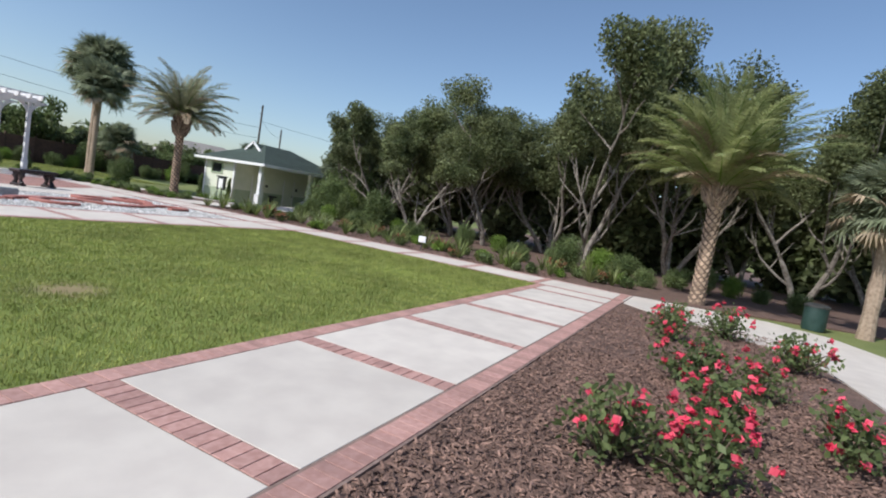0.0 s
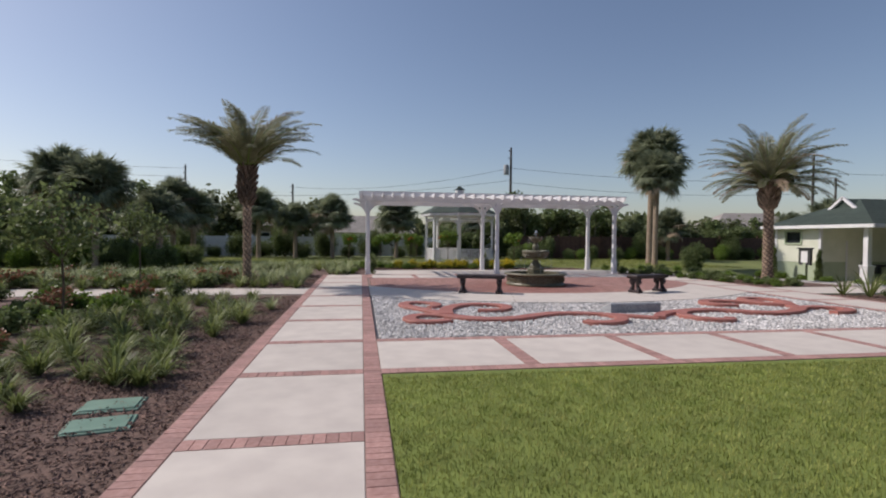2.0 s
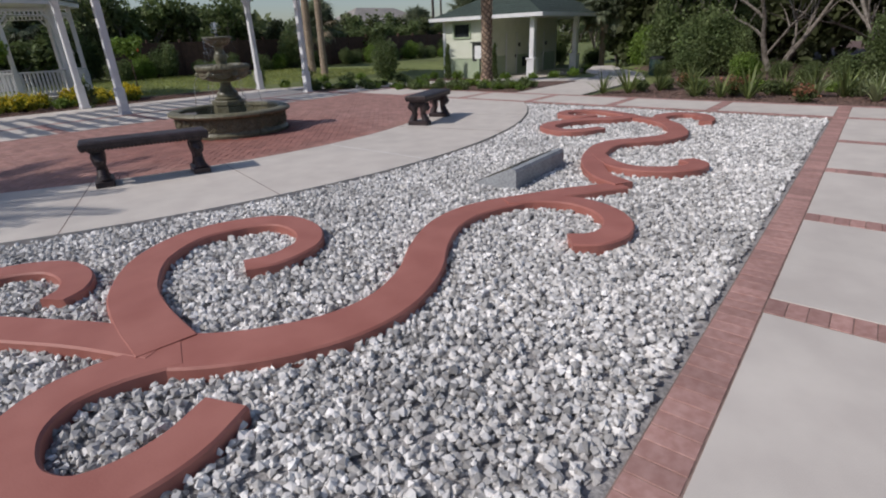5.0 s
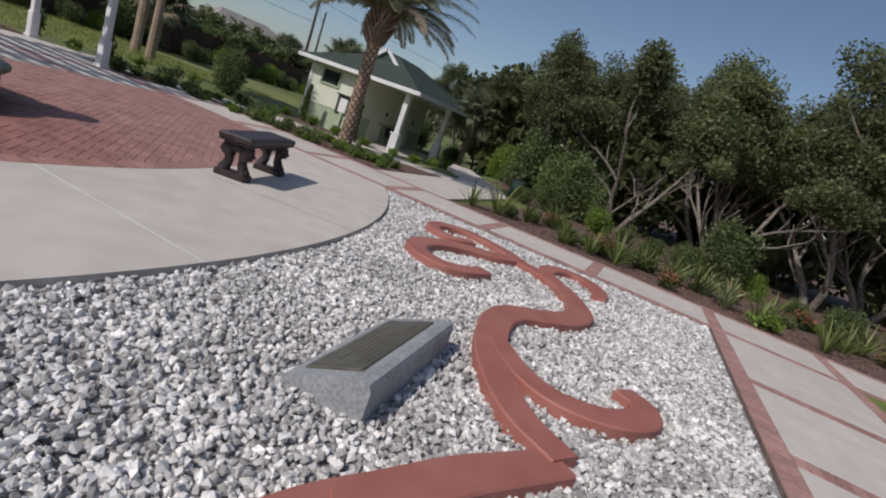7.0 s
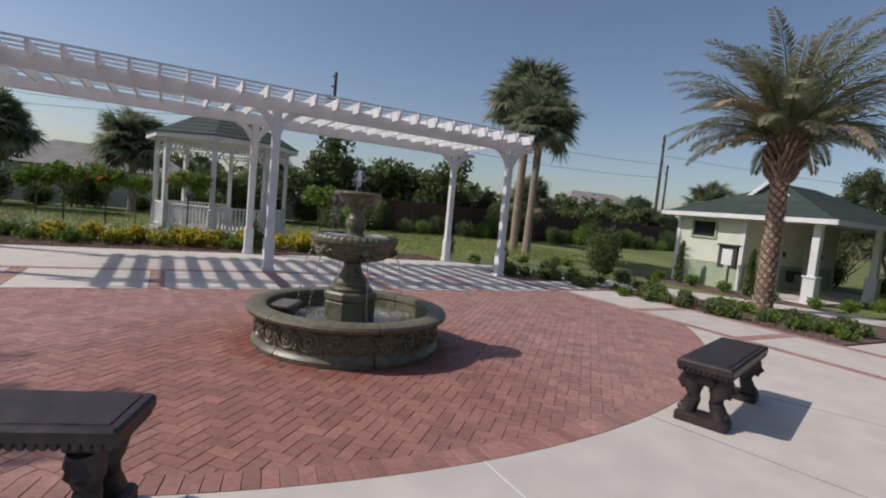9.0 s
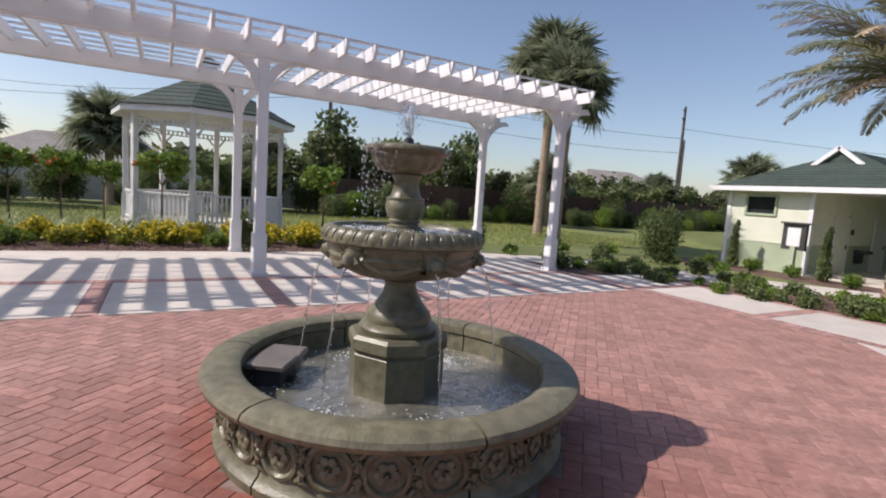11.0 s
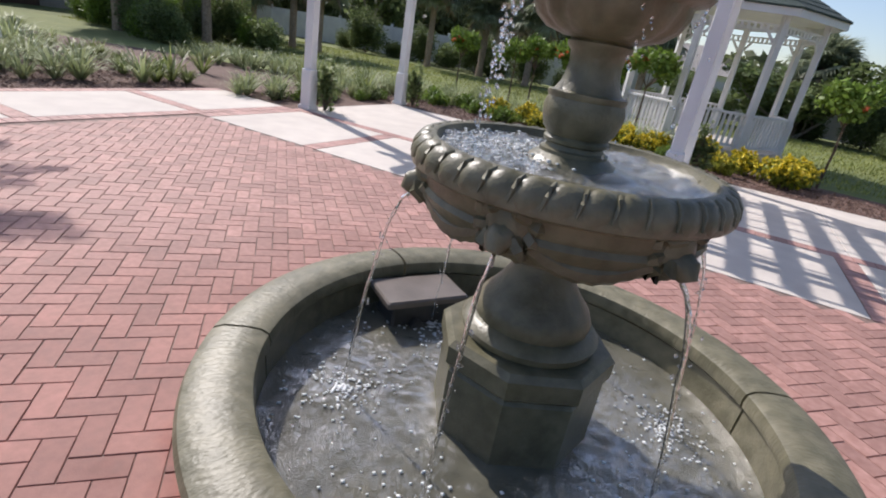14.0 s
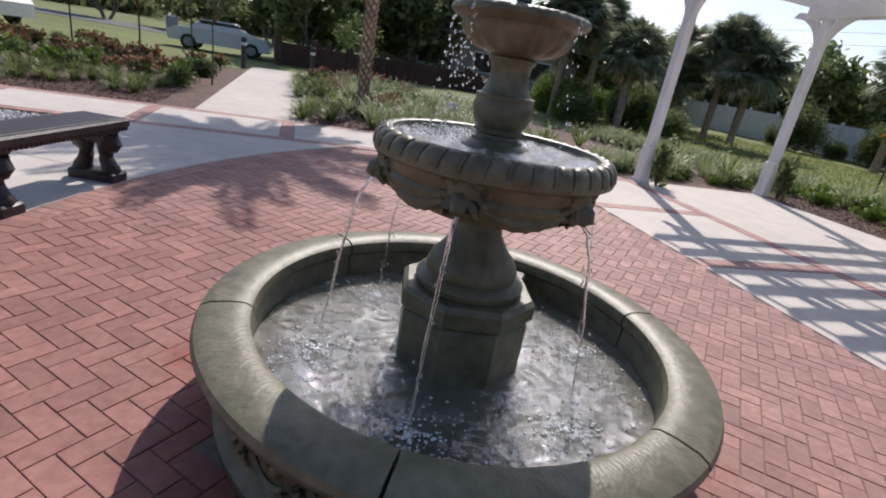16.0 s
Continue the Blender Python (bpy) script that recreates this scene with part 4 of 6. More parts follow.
STROKES = [
    ([(1.38, 4.45), (1.60, 4.16), (1.88, 3.93), (2.20, 3.78), (2.55, 3.76), (2.95, 3.89), (3.35, 4.14), (3.75, 4.32), (4.15, 4.36), (4.50, 4.26), (4.82, 4.09), (5.14, 3.92), (5.40, 3.74), (5.68, 3.54)], 0.34, 0.22, 0.30),
    ([(1.50, 4.25), (1.24, 4.36), (0.97, 4.37), (0.76, 4.20), (0.68, 3.92), (0.76, 3.70), (0.95, 3.60), (1.19, 3.60), (1.43, 3.69)], 0.26, 0.24, 0.26),
    ([(1.47, 4.38), (1.27, 4.85), (1.02, 5.30), (0.80, 5.70), (0.75, 6.07), (0.92, 6.33), (1.20, 6.35), (1.46, 6.15), (1.51, 5.84), (1.42, 5.61), (1.28, 5.52)], 0.26, 0.18, 0.24),
    ([(1.48, 4.36), (1.54, 4.82), (1.66, 5.24), (1.94, 5.66), (2.36, 5.89), (2.77, 5.82), (3.03, 5.58), (3.02, 5.22), (2.82, 4.95), (2.50, 4.89), (2.30, 4.98)], 0.32, 0.18, 0.26),
    ([(4.56, 4.22), (4.78, 4.02), (4.90, 3.73), (4.84, 3.43), (4.62, 3.18), (4.35, 3.09), (4.12, 3.15), (4.00, 3.30)], 0.18, 0.24, 0.24),
    ([(5.70, 3.53), (5.90, 3.84), (6.22, 4.08), (6.56, 4.25), (6.95, 4.37), (7.35, 4.44), (7.72, 4.38), (8.04, 4.14), (8.36, 3.94), (8.75, 3.88), (9.18, 4.02), (9.58, 4.24), (9.86, 4.52), (10.00, 4.85), (10.08, 5.10)], 0.22, 0.26, 0.30),
    ([(6.86, 4.30), (6.52, 4.02), (6.36, 3.72), (6.46, 3.38), (6.72, 3.15), (6.95, 3.14), (7.08, 3.30)], 0.18, 0.22, 0.24),
    ([(9.72, 4.34), (10.08, 4.56), (10.46, 4.58), (10.76, 4.36), (10.72, 4.05), (10.36, 3.83), (10.02, 3.80)], 0.22, 0.20, 0.24),
    ([(10.06, 5.02), (9.72, 5.24), (9.42, 5.58), (9.05, 5.82), (8.70, 5.91), (8.40, 5.84), (8.22, 5.62), (8.20, 5.38), (8.36, 5.18), (8.68, 5.03)], 0.26, 0.20, 0.26),
    ([(10.04, 4.96), (10.26, 5.28), (10.42, 5.62), (10.46, 6.00), (10.24, 6.28), (9.92, 6.32), (9.68, 6.14), (9.66, 5.86), (9.92, 5.66)], 0.24, 0.16, 0.22),
]
for k, (ctrl, w0, w1, wm) in enumerate(STROKES):
    part("scroll", ribbon(ctrl, w0, w1, wm, z1=0.042 + 0.003 * k), M_TERRA, scroll)

# ---- gazebo ----
gazebo = thing("gazebo", "white octagonal gazebo with green shingle roof and railings", "gazebo", (5.55, 24.0, -0.04), turn=10)
GR, GE, ZE = 1.96, 2.28, 3.06


def octpt(r, k, z=0.0):
    a = radians(22.5 + 45 * k)
    return Vector((r * math.cos(a), r * math.sin(a), z))


part("floor", MB().lathe([(0.0, 0.0), (2.08, 0.0), (2.08, 0.22), (0.0, 0.22)], 8, a0=radians(22.5), a1=radians(382.5)), M_CONC, gazebo)
for k in range(8):
    p, q = octpt(GR, k), octpt(GR, k + 1)
    post = part("post", MB().box((0, 0, 1.6), (0.13, 0.13, 2.84), bevel=0.01).box((0, 0, 0.45), (0.17, 0.17, 0.9), bevel=0.01), M_WHITE, gazebo, at=Matrix.Translation(p) @ Matrix.Rotation(radians(22.5 + 45 * k), 4, "Z"))
    d = (q - p).normalized()
    ln = (q - p).length
    ang = math.degrees(math.atan2(d.y, d.x))
    mid = (p + q) / 2
    at = pose(mid.x, mid.y, 0, 0, 0, ang)
    fret = MB().box((0, 0, 2.74), (ln - 0.13, 0.03, 0.03)).box((0, 0, 2.62), (ln - 0.13, 0.03, 0.03))
    for i in range(11):
        fret.box((-ln / 2 + 0.15 + i * (ln - 0.3) / 10, 0, 2.68), (0.05, 0.025, 0.10))
    for s in (-1, 1):
        fret.box((s * (ln / 2 - 0.17), 0, 2.52), (0.26, 0.03, 0.05), Matrix.Rotation(s * radians(52), 4, "Y"))
    part("fretwork", fret, M_WHITE, gazebo, at=at)
    if k != 0:
        rail = part("railing", MB().box((0, 0, 0.98), (ln - 0.13, 0.07, 0.05), bevel=0.008), M_WHITE, gazebo, at=at)
        part("bottom_rail", MB().box((0, 0, 0.32), (ln - 0.13, 0.05, 0.05)), M_WHITE, rail)
        for i in range(12):
            part("baluster", MB().box((0, 0, 0.65), (0.055, 0.03, 0.64)), M_WHITE, rail, at=pose(-ln / 2 + 0.13 + i * (ln - 0.26) / 11, 0, 0))
    part("fascia", MB().box((0, 0, ZE - 0.07), (ln * GE / GR + 0.03, 0.04, 0.17)), M_WHITE, gazebo, at=pose(mid.x * GE / GR, mid.y * GE / GR, 0, 0, 0, ang))
    a, b, top = octpt(GE + 0.06, k, ZE), octpt(GE + 0.06, k + 1, ZE), Vector((0, 0, 4.25))
    panel = part("roof_panel", MB().add([a - Vector((0, 0, 0.02)), b - Vector((0, 0, 0.02)), top - Vector((0, 0, 0.02))], [(0, 1, 2)]), M_SHINGLE, gazebo)
    for r in range(9):
        f0, f1 = r / 9, (r + 1) / 9
        o = Vector((0, 0, 0.015))
        part("shingle_course", MB().add([a.lerp(top, f0) + o, b.lerp(top, f0) + o, b.lerp(top, f1) + o * 0.2, a.lerp(top, f1) + o * 0.2, a.lerp(top, f0) - o, b.lerp(top, f0) - o], [(0, 1, 2, 3), (4, 5, 1, 0)]), M_SHINGLE, panel)
part("soffit", MB().lathe([(0.0, 3.0), (GE, ZE - 0.01)], 8, a0=radians(22.5), a1=radians(382.5)), M_WHITE, gazebo)
cup = part("cupola", MB().box((0, 0, 4.30), (0.42, 0.42, 0.36), bevel=0.01), M_WHITE, gazebo)
part("cupola_roof", MB().lathe([(0.36, 4.48), (0.36, 4.50), (0.02, 4.72), (0.0, 4.78)], 4, a0=radians(45), a1=radians(405)), M_SHINGLE, cup)

# ---- restroom building ----
rest = thing("restroom_building", "small cream and sage restroom with green hipped roof and porch", "building", (23.6, 14.6, -0.55))
RW, RD, RH = 7.3, 5.6, 2.92  # along x, along y, wall height


def wall_box(name, x0, x1, y0, y1, z0, z1, m, parent=rest):
    return part(name, MB().box(((x0 + x1) / 2, (y0 + y1) / 2, (z0 + z1) / 2), (x1 - x0, y1 - y0, z1 - z0)), m, parent)


YW = 2.7  # south edge of the enclosed front room
# front wall in pieces round its window
for y0, y1, z0, z1 in ((YW, 3.85, 1.05, RH), (4.95, RD, 1.05, RH), (3.85, 4.95, 1.05, 1.97), (3.85, 4.95, 2.67, RH)):
    wall_box("wall", 0, 0.2, y0, y1, z0, z1, M_CREAM)
wall_box("wall_base", -0.03, 0.2, YW, RD, 0, 0.98, M_SAGE)
wall_box("trim_band", -0.05, 0.2, YW - 0.02, RD + 0.02, 0.982, 1.045, M_CREAM)
wall_box("corner_board", -0.04, 0.08, RD - 0.1, RD + 0.04, 0.0, RH - 0.01, M_WHITE)
wall_box("corner_board", -0.04, 0.08, YW - 0.04, YW + 0.1, 0.0, RH - 0.01, M_WHITE)
wall_box("wall", 0.2, RW, RD - 0.2, RD, 0, RH, M_CREAM)
wall_box("wall", RW - 0.2, RW, YW, RD - 0.2, 0, RH, M_CREAM)
south = wall_box("wall", 0.2, RW - 0.2, YW, YW + 0.2, 1.05, RH, M_CREAM)
wall_box("wall_base", 0.2, RW - 0.2, YW - 0.02, YW + 0.2, 0, 1.048, M_SAGE)
for x in (1.6, 4.6):
    door = wall_box("door", x, x + 0.95, YW - 0.05, YW - 0.021, 0.02, 2.08, M_CREAM)
    part("door_handle", MB().box((x + 0.86, YW - 0.07, 1.0), (0.03, 0.04, 0.14)), M_DARK, door)
    wall_box("door_frame", x - 0.08, x, YW - 0.06, YW - 0.022, 0.02, 2.16, M_WHITE)
    wall_box("door_frame", x + 0.95, x + 1.03, YW - 0.06, YW - 0.022, 0.02, 2.16, M_WHITE)
    wall_box("door_sign", x + 1.2, x + 1.4, YW - 0.04, YW - 0.021, 1.45, 1.65, M_DARK)
part("drinking_fountain", MB().box((3.4, YW - 0.25, 0.85), (0.5, 0.42, 0.12), bevel=0.03).box((3.4, YW - 0.12, 0.62), (0.3, 0.2, 0.4), bevel=0.02), M_DARK, rest, "dark steel wall-hung drinking fountain")
win = wall_box("window", 0.06, 0.09, 3.9, 4.9, 2.0, 2.64, M_GLASS)
for y0, y1, z0, z1 in ((3.83, 3.91, 1.94, 2.70), (4.89, 4.97, 1.94, 2.70), (3.91, 4.89, 1.94, 2.02), (3.91, 4.89, 2.62, 2.70)):
    part("window_frame", MB().box((0.0, (y0 + y1) / 2, (z0 + z1) / 2), (0.12, y1 - y0, z1 - z0), bevel=0.005), M_SAGE, win)
wall_box("porch_floor", -0.1, RW, 0, YW, -0.02, 0.05, M_CONC)
for x in (0.0, 4.6):
    col = part("column", MB().box((0, 0, 1.44), (0.24, 0.24, 2.88), bevel=0.01), M_WHITE, rest, at=pose(x, 0.2, 0))
    part("column_base", MB().box((0, 0, 0.47), (0.40, 0.40, 0.94), bevel=0.015).box((0, 0, 0.96), (0.46, 0.46, 0.06), bevel=0.01), M_WHITE, col)
OV = 0.55
ex0, ex1, ey0, ey1 = -OV, RW + OV, -OV, RD + OV
zr, ze = 4.42, RH
ry = (ey0 + ey1) / 2
ridge = (Vector((ex0 + 3.0, ry, zr)), Vector((ex1 - 3.0, ry, zr)))
c = [Vector((ex0, ey0, ze)), Vector((ex1, ey0, ze)), Vector((ex1, ey1, ze)), Vector((ex0, ey1, ze))]
for quad in ((c[0], c[1], ridge[1], ridge[0]), (c[2], c[3], ridge[0], ridge[1]), (c[3], c[0], ridge[0], ridge[0]), (c[1], c[2], ridge[1], ridge[1])):
    dn = Vector((0, 0, 0.025))
    slope = part("roof_slope", MB().add([p - dn for p in quad], [(0, 1, 2, 3)]), M_SHINGLE, rest)
    for r in range(14):
        f0, f1 = r / 14, (r + 1) / 14
        o = Vector((0, 0, 0.02))
        a, b = quad[0].lerp(quad[3], f0), quad[1].lerp(quad[2], f0)
        a1, b1 = quad[0].lerp(quad[3], f1), quad[1].lerp(quad[2], f1)
        part("shingle_course", MB().add([a + o, b + o, b1 + o * 0.2, a1 + o * 0.2, a - o, b - o], [(0, 1, 2, 3), (4, 5, 1, 0)]), M_SHINGLE, slope)
wall_box("ceiling", ex0 + 0.02, ex1 - 0.02, ey0 + 0.02, ey1 - 0.02, RH - 0.03, RH - 0.005, M_WHITE)
for x0, x1, y0, y1 in ((ex0 - 0.03, ex0, ey0, ey1), (ex1, ex1 + 0.03, ey0, ey1), (ex0, ex1, ey0 - 0.03, ey0), (ex0, ex1, ey1, ey1 + 0.03)):
    wall_box("fascia", x0, x1, y0, y1, RH - 0.12, RH + 0.05, M_WHITE)
gab = part("gable_vent", MB().add([(1.45, ry - 0.72, 3.80), (1.45, ry + 0.72, 3.80), (1.45, ry, 4.40), (3.0, ry - 0.72, 3.80), (3.0, ry + 0.72, 3.80), (3.0, ry, 4.40)], [(0, 2, 1), (0, 3, 5, 2), (1, 2, 5, 4)]), M_SHINGLE, rest)
for s in (-1, 1):
    part("gable_trim", MB().box((0, 0, 0), (0.12, 1.02, 0.14)), M_WHITE, gab, at=pose(1.38, ry + s * 0.38, 4.14, s * -39, 0, 0))
board = thing("notice_board", "dark framed notice board on a post beside the restroom wall", "notice board", (22.7, 17.3, -0.56))
part("post", MB().box((0, 0, 0.55), (0.16, 0.16, 1.1), bevel=0.01), M_SAGE, board)
part("frame", MB().box((0, 0, 1.32), (0.14, 0.72, 0.85), bevel=0.012).box((-0.02, 0, 1.77), (0.24, 0.84, 0.06), bevel=0.01), M_DARK, board)
part("notice", MB().box((-0.076, 0, 1.32), (0.01, 0.40, 0.60)), M_WHITE, board, "white paper notice")


# ---- utility poles, wires, fences, houses ----
def utility_pole(x, y, h, lean=0.0, drum=False):
    u = thing("utility_pole", "tall weathered wooden utility pole with crossarm fittings", "utility pole", (x, y, -0.06), "poles along the street")
    part("pole", MB().tube([(0, 0, 0), (lean * h, 0, h)], [0.16, 0.10], 10), M_POLE, u)
    part("insulator", MB().tube([(lean * h - 0.25, 0, h - 0.3), (lean * h + 0.05, 0, h - 0.3)], 0.05, 6).tube([(lean * h - 0.28, 0, h - 1.0), (lean * h + 0.05, 0, h - 1.0)], 0.05, 6), M_DARK, u)
    if drum:
        part("transformer", MB().lathe([(0.0, h - 2.6), (0.24, h - 2.6), (0.27, h - 2.5), (0.27, h - 1.75), (0.2, h - 1.65), (0.0, h - 1.62)], 14, c=(-0.42, 0, 0)), M_GRANITE, u, "grey transformer drum", smooth=True)
    return u


POLES = [(14.0, 41.7, 10.4, True), (43.0, 37.1, 10.1, False), (-22.0, 62.0, 10.5, False), (-8.5, 58.0, 8.0, False), (54.0, 45.0, 9.0, False)]
for x, y, h, dr in POLES:
    utility_pole(x, y, h, 0.004, dr)


def wire(a, b, sag):
    a, b = Vector(a), Vector(b)
    pts = [a.lerp(b, t) - Vector((0, 0, sag * 4 * t * (1 - t))) for t in np.linspace(0, 1, 25)]
    w = part("power_line", MB().tube(pts, 0.016, 4), M_DARK)
    tagged(w, "black overhead power line between poles", "cable", "overhead lines")


wire((14, 41.7, 8.4), (43, 37.1, 7.4), 0.5)
wire((14, 41.7, 7.0), (43, 37.1, 6.2), 0.6)
wire((14, 41.7, 8.4), (-8.5, 58, 7.6), 0.9)
wire((14, 41.7, 7.2), (-22, 62, 7.2), 1.0)
wire((-22, 62, 10), (-75, 40, 10.5), 0.8)
wire((-22, 62, 9), (-75, 40, 9.2), 0.8)
wire((43, 37.1, 8.4), (54, 45, 7.6), 0.4)
wire((43, 37.1, 8.2), (90, 5, 7.5), 1.2)

fence = thing("white_fence", "white vinyl privacy fence along the rear lawn", "fence", (0, 0, -0.06))
for i in range(22):
    x = -30 + i * 2.0
    part("panel", MB().box((0, 0, 0.85), (1.9, 0.05, 1.6)), M_WHITE, fence, at=pose(x, 37.5, 0))
    part("post", MB().box((0, 0, 0.9), (0.13, 0.13, 1.8), bevel=0.01), M_WHITE, fence, at=pose(x + 1.0, 37.5, 0))
bf = thing("wooden_fence", "dark brown wooden board fence behind shrubs", "fence", (0, 0, -0.06))
for i in range(22):
    x = 12.8 + i * 1.8
    part("panel", MB().box((0, 0, 0.95), (1.72, 0.06, 1.8)), M_WOODFENCE, bf, at=pose(x, 33.0, 0))
    part("post", MB().box((0, 0, 1.0), (0.12, 0.12, 2.0)), M_WOODFENCE, bf, at=pose(x + 0.9, 33.0, 0))


def house(x, y, w, d, h, turn, walls, label):
    ho = thing("house", label, "house", (x, y, -0.06), "houses beyond the garden", turn=turn)
    part("wall", MB().box((0, 0, h / 2), (w, d, h)), walls, ho)
    rf = MB()
    e, top = 0.5, h + d * 0.28
    rf.add([(-w / 2 - e, -d / 2 - e, h), (w / 2 + e, -d / 2 - e, h), (w / 2 + e, d / 2 + e, h), (-w / 2 - e, d / 2 + e, h), (-w / 2 + d * 0.4, 0, top), (w / 2 - d * 0.4, 0, top)],
           [(0, 1, 5, 4), (2, 3, 4, 5), (3, 0, 4), (1, 2, 5), (3, 2, 1, 0)])
    part("roof", rf, M_TILE, ho)
    for k in range(3):
        wi = part("window", MB().box(((k - 1) * w * 0.3, -d / 2 - 0.02, h * 0.55), (1.2, 0.06, 1.0)), M_GLASS, ho)
        part("frame", MB().box(((k - 1) * w * 0.3, -d / 2 - 0.012, h * 0.55), (1.36, 0.05, 1.16)), M_WHITE, wi)
    return ho


house(-1.0, 62, 14, 8, 2.2, 0, M_CREAM, "pale one-storey house behind the white fence")
house(39, 41, 10, 7, 2.5, -10, M_HOUSE, "tan house with a low brown roof behind the fence")
house(-27, 22, 11, 9, 3.0, 75, M_HOUSE, "tan stucco house across the street")
house(-14, 54, 12, 8, 2.8, 0, M_HOUSE, "grey-roofed house beyond the rear fence")

lowfence = thing("low_fence", "low dark brown board fence with rounded posts beside the street", "fence", (-18.6, 9.4, -0.06), turn=102)
for i in range(8):
    part("post", MB().box((0, 0, 0.58), (0.30, 0.30, 1.16), bevel=0.02).lathe([(0.17, 1.16), (0.16, 1.24), (0.10, 1.32), (0.0, 1.35)], 12), M_WOODFENCE, lowfence, at=pose(i * 1.7, 0, 0))
    part("panel", MB().box((0.85, 0, 0.52), (1.42, 0.07, 0.98), bevel=0.01), M_WOODFENCE, lowfence, at=pose(i * 1.7, 0, 0))
ubox = thing("utility_box", "grey metal utility cabinet on the verge across the street", "utility box", (-38.5, 1.0, -0.06), turn=10)
part("body", MB().box((0, 0, 0.55), (1.0, 0.8, 1.1), bevel=0.03), M_GRANITE, ubox)
part("lid", MB().box((0, 0, 1.12), (1.08, 0.88, 0.06), bevel=0.015), M_GRANITE, ubox)

# ---- plants ----
def rand_dirs(n, rng):
    v = rng.normal(size=(n, 3))
    return v / np.linalg.norm(v, axis=1, keepdims=True)


LEAFQ = [(0, 1, 2, 3)]


def leaf_quads(centres, size, rng, long=1.8, up=0.35):
    """Rhombic leaves of about that size at the given places, turned at random but mostly facing upward."""
    n = len(centres)
    a = rand_dirs(n, rng)
    nr = rand_dirs(n, rng) + np.array([0, 0, up])
    b = np.cross(a, nr)
    b /= np.linalg.norm(b, axis=1, keepdims=True) + 1e-9
    s = (rng.uniform(0.6, 1.3, (n, 1)) * size)
    c = np.asarray(centres)
    return np.stack([c - a * s * long / 2, c + b * s / 2, c + a * s * long / 2, c - b * s / 2], 1)


def clump_points(n, c, r, rng, shell=0.5):
    d = rand_dirs(n, rng)
    k = rng.uniform(shell, 1.0, (n, 1)) ** 0.7
    return np.asarray(c) + d * k * np.asarray(r)


def attach(name, me, parent, label="", at=None):
    ob = new(name, me)
    ob.parent = parent
    if label:
        ob["label"] = label
    if at is not None:
        ob.matrix_basis = at
    return ob


def strap_blades(n, length, width, rng, droop=1.0, spread=1.0, segs=4, base=0.04, stiff=0.0):
    """Arching strap leaves rising from a point: (n, 2*(segs+1), 3)."""
    out = np.zeros((n, 2 * (segs + 1), 3))
    for i in range(n):
        az = rng.uniform(0, 2 * math.pi)
        ln = length * rng.uniform(0.65, 1.1)
        el = radians(rng.uniform(45, 88)) * (1 - 0.25 * spread * rng.random())
        r0 = base * rng.random()
        p = np.array([r0 * math.cos(az), r0 * math.sin(az), 0.0])
        side = np.array([-math.sin(az), math.cos(az), 0])
        for k in range(segs + 1):
            t = k / segs
            w = width * (1 - t ** 2 * 0.93) * (0.7 + 0.3 * min(1, t * 4))
            out[i, 2 * k], out[i, 2 * k + 1] = p + side * w / 2, p - side * w / 2
            e = el - droop * t * t * 1.9 * (1 - stiff)
            p = p + ln / segs * np.array([math.cos(az) * math.cos(e), math.sin(az) * math.cos(e), math.sin(e)])
    return out


def strap_faces(segs=4):
    return [(2 * k, 2 * k + 1, 2 * k + 3, 2 * k + 2) for k in range(segs)]


# date palms
def date_crown(rng, fronds, length, e_lo, e_hi, droop, bend=1.7):
    leaflets = []
    ribs = MB()
    for i in range(fronds):
        az = i * 2.39996 + rng.normal(0, 0.12)
        f = i / fronds
        e = radians(e_hi + (e_lo - e_hi) * f ** 0.75 + rng.normal(0, 5))
        ln = length * rng.uniform(0.85, 1.08) * (0.8 + 0.2 * math.sin(math.pi * min(1, f + 0.25)))
        p = np.array([0.10 * math.cos(az), 0.10 * math.sin(az), 0.25 * (1 - f)])
        side = np.array([-math.sin(az), math.cos(az), 0.0])
        n = 62
        line = []
        for k in range(n + 1):
            t = k / n
            ee = e - droop * t ** bend * rng.uniform(0.95, 1.05)
            d = np.array([math.cos(az) * math.cos(ee), math.sin(az) * math.cos(ee), math.sin(ee)])
            upv = np.cross(side, d)
            line.append(p.copy())
            if t > 0.10:
                ll = 0.42 * (math.sin(math.pi * (0.12 + 0.82 * t)) ** 0.6) * (1 - 0.25 * t)
                for half in (0, 0.5):
                    for s in (-1, 1):
                        q = p + d * (ln / n) * half
                        dirn = d * rng.uniform(0.55, 0.9) + side * s * 0.75 + upv * (-0.42 if s > 0 else -0.42) * rng.uniform(-0.9, 0.6) + np.array([0, 0, -0.12])
                        dirn /= np.linalg.norm(dirn)
                        wv = np.cross(dirn, upv)
                        wv = wv / (np.linalg.norm(wv) + 1e-9) * 0.0135
                        leaflets.append([q, q + dirn * ll * 0.45 + wv, q + dirn * ll, q + dirn * ll * 0.45 - wv])
            p = p + d * ln / n
        ribs.tube(line[::8], [0.028 * (1 - 0.85 * k / 7) for k in range(len(line[::8]))], 4)
    return np.array(leaflets), ribs


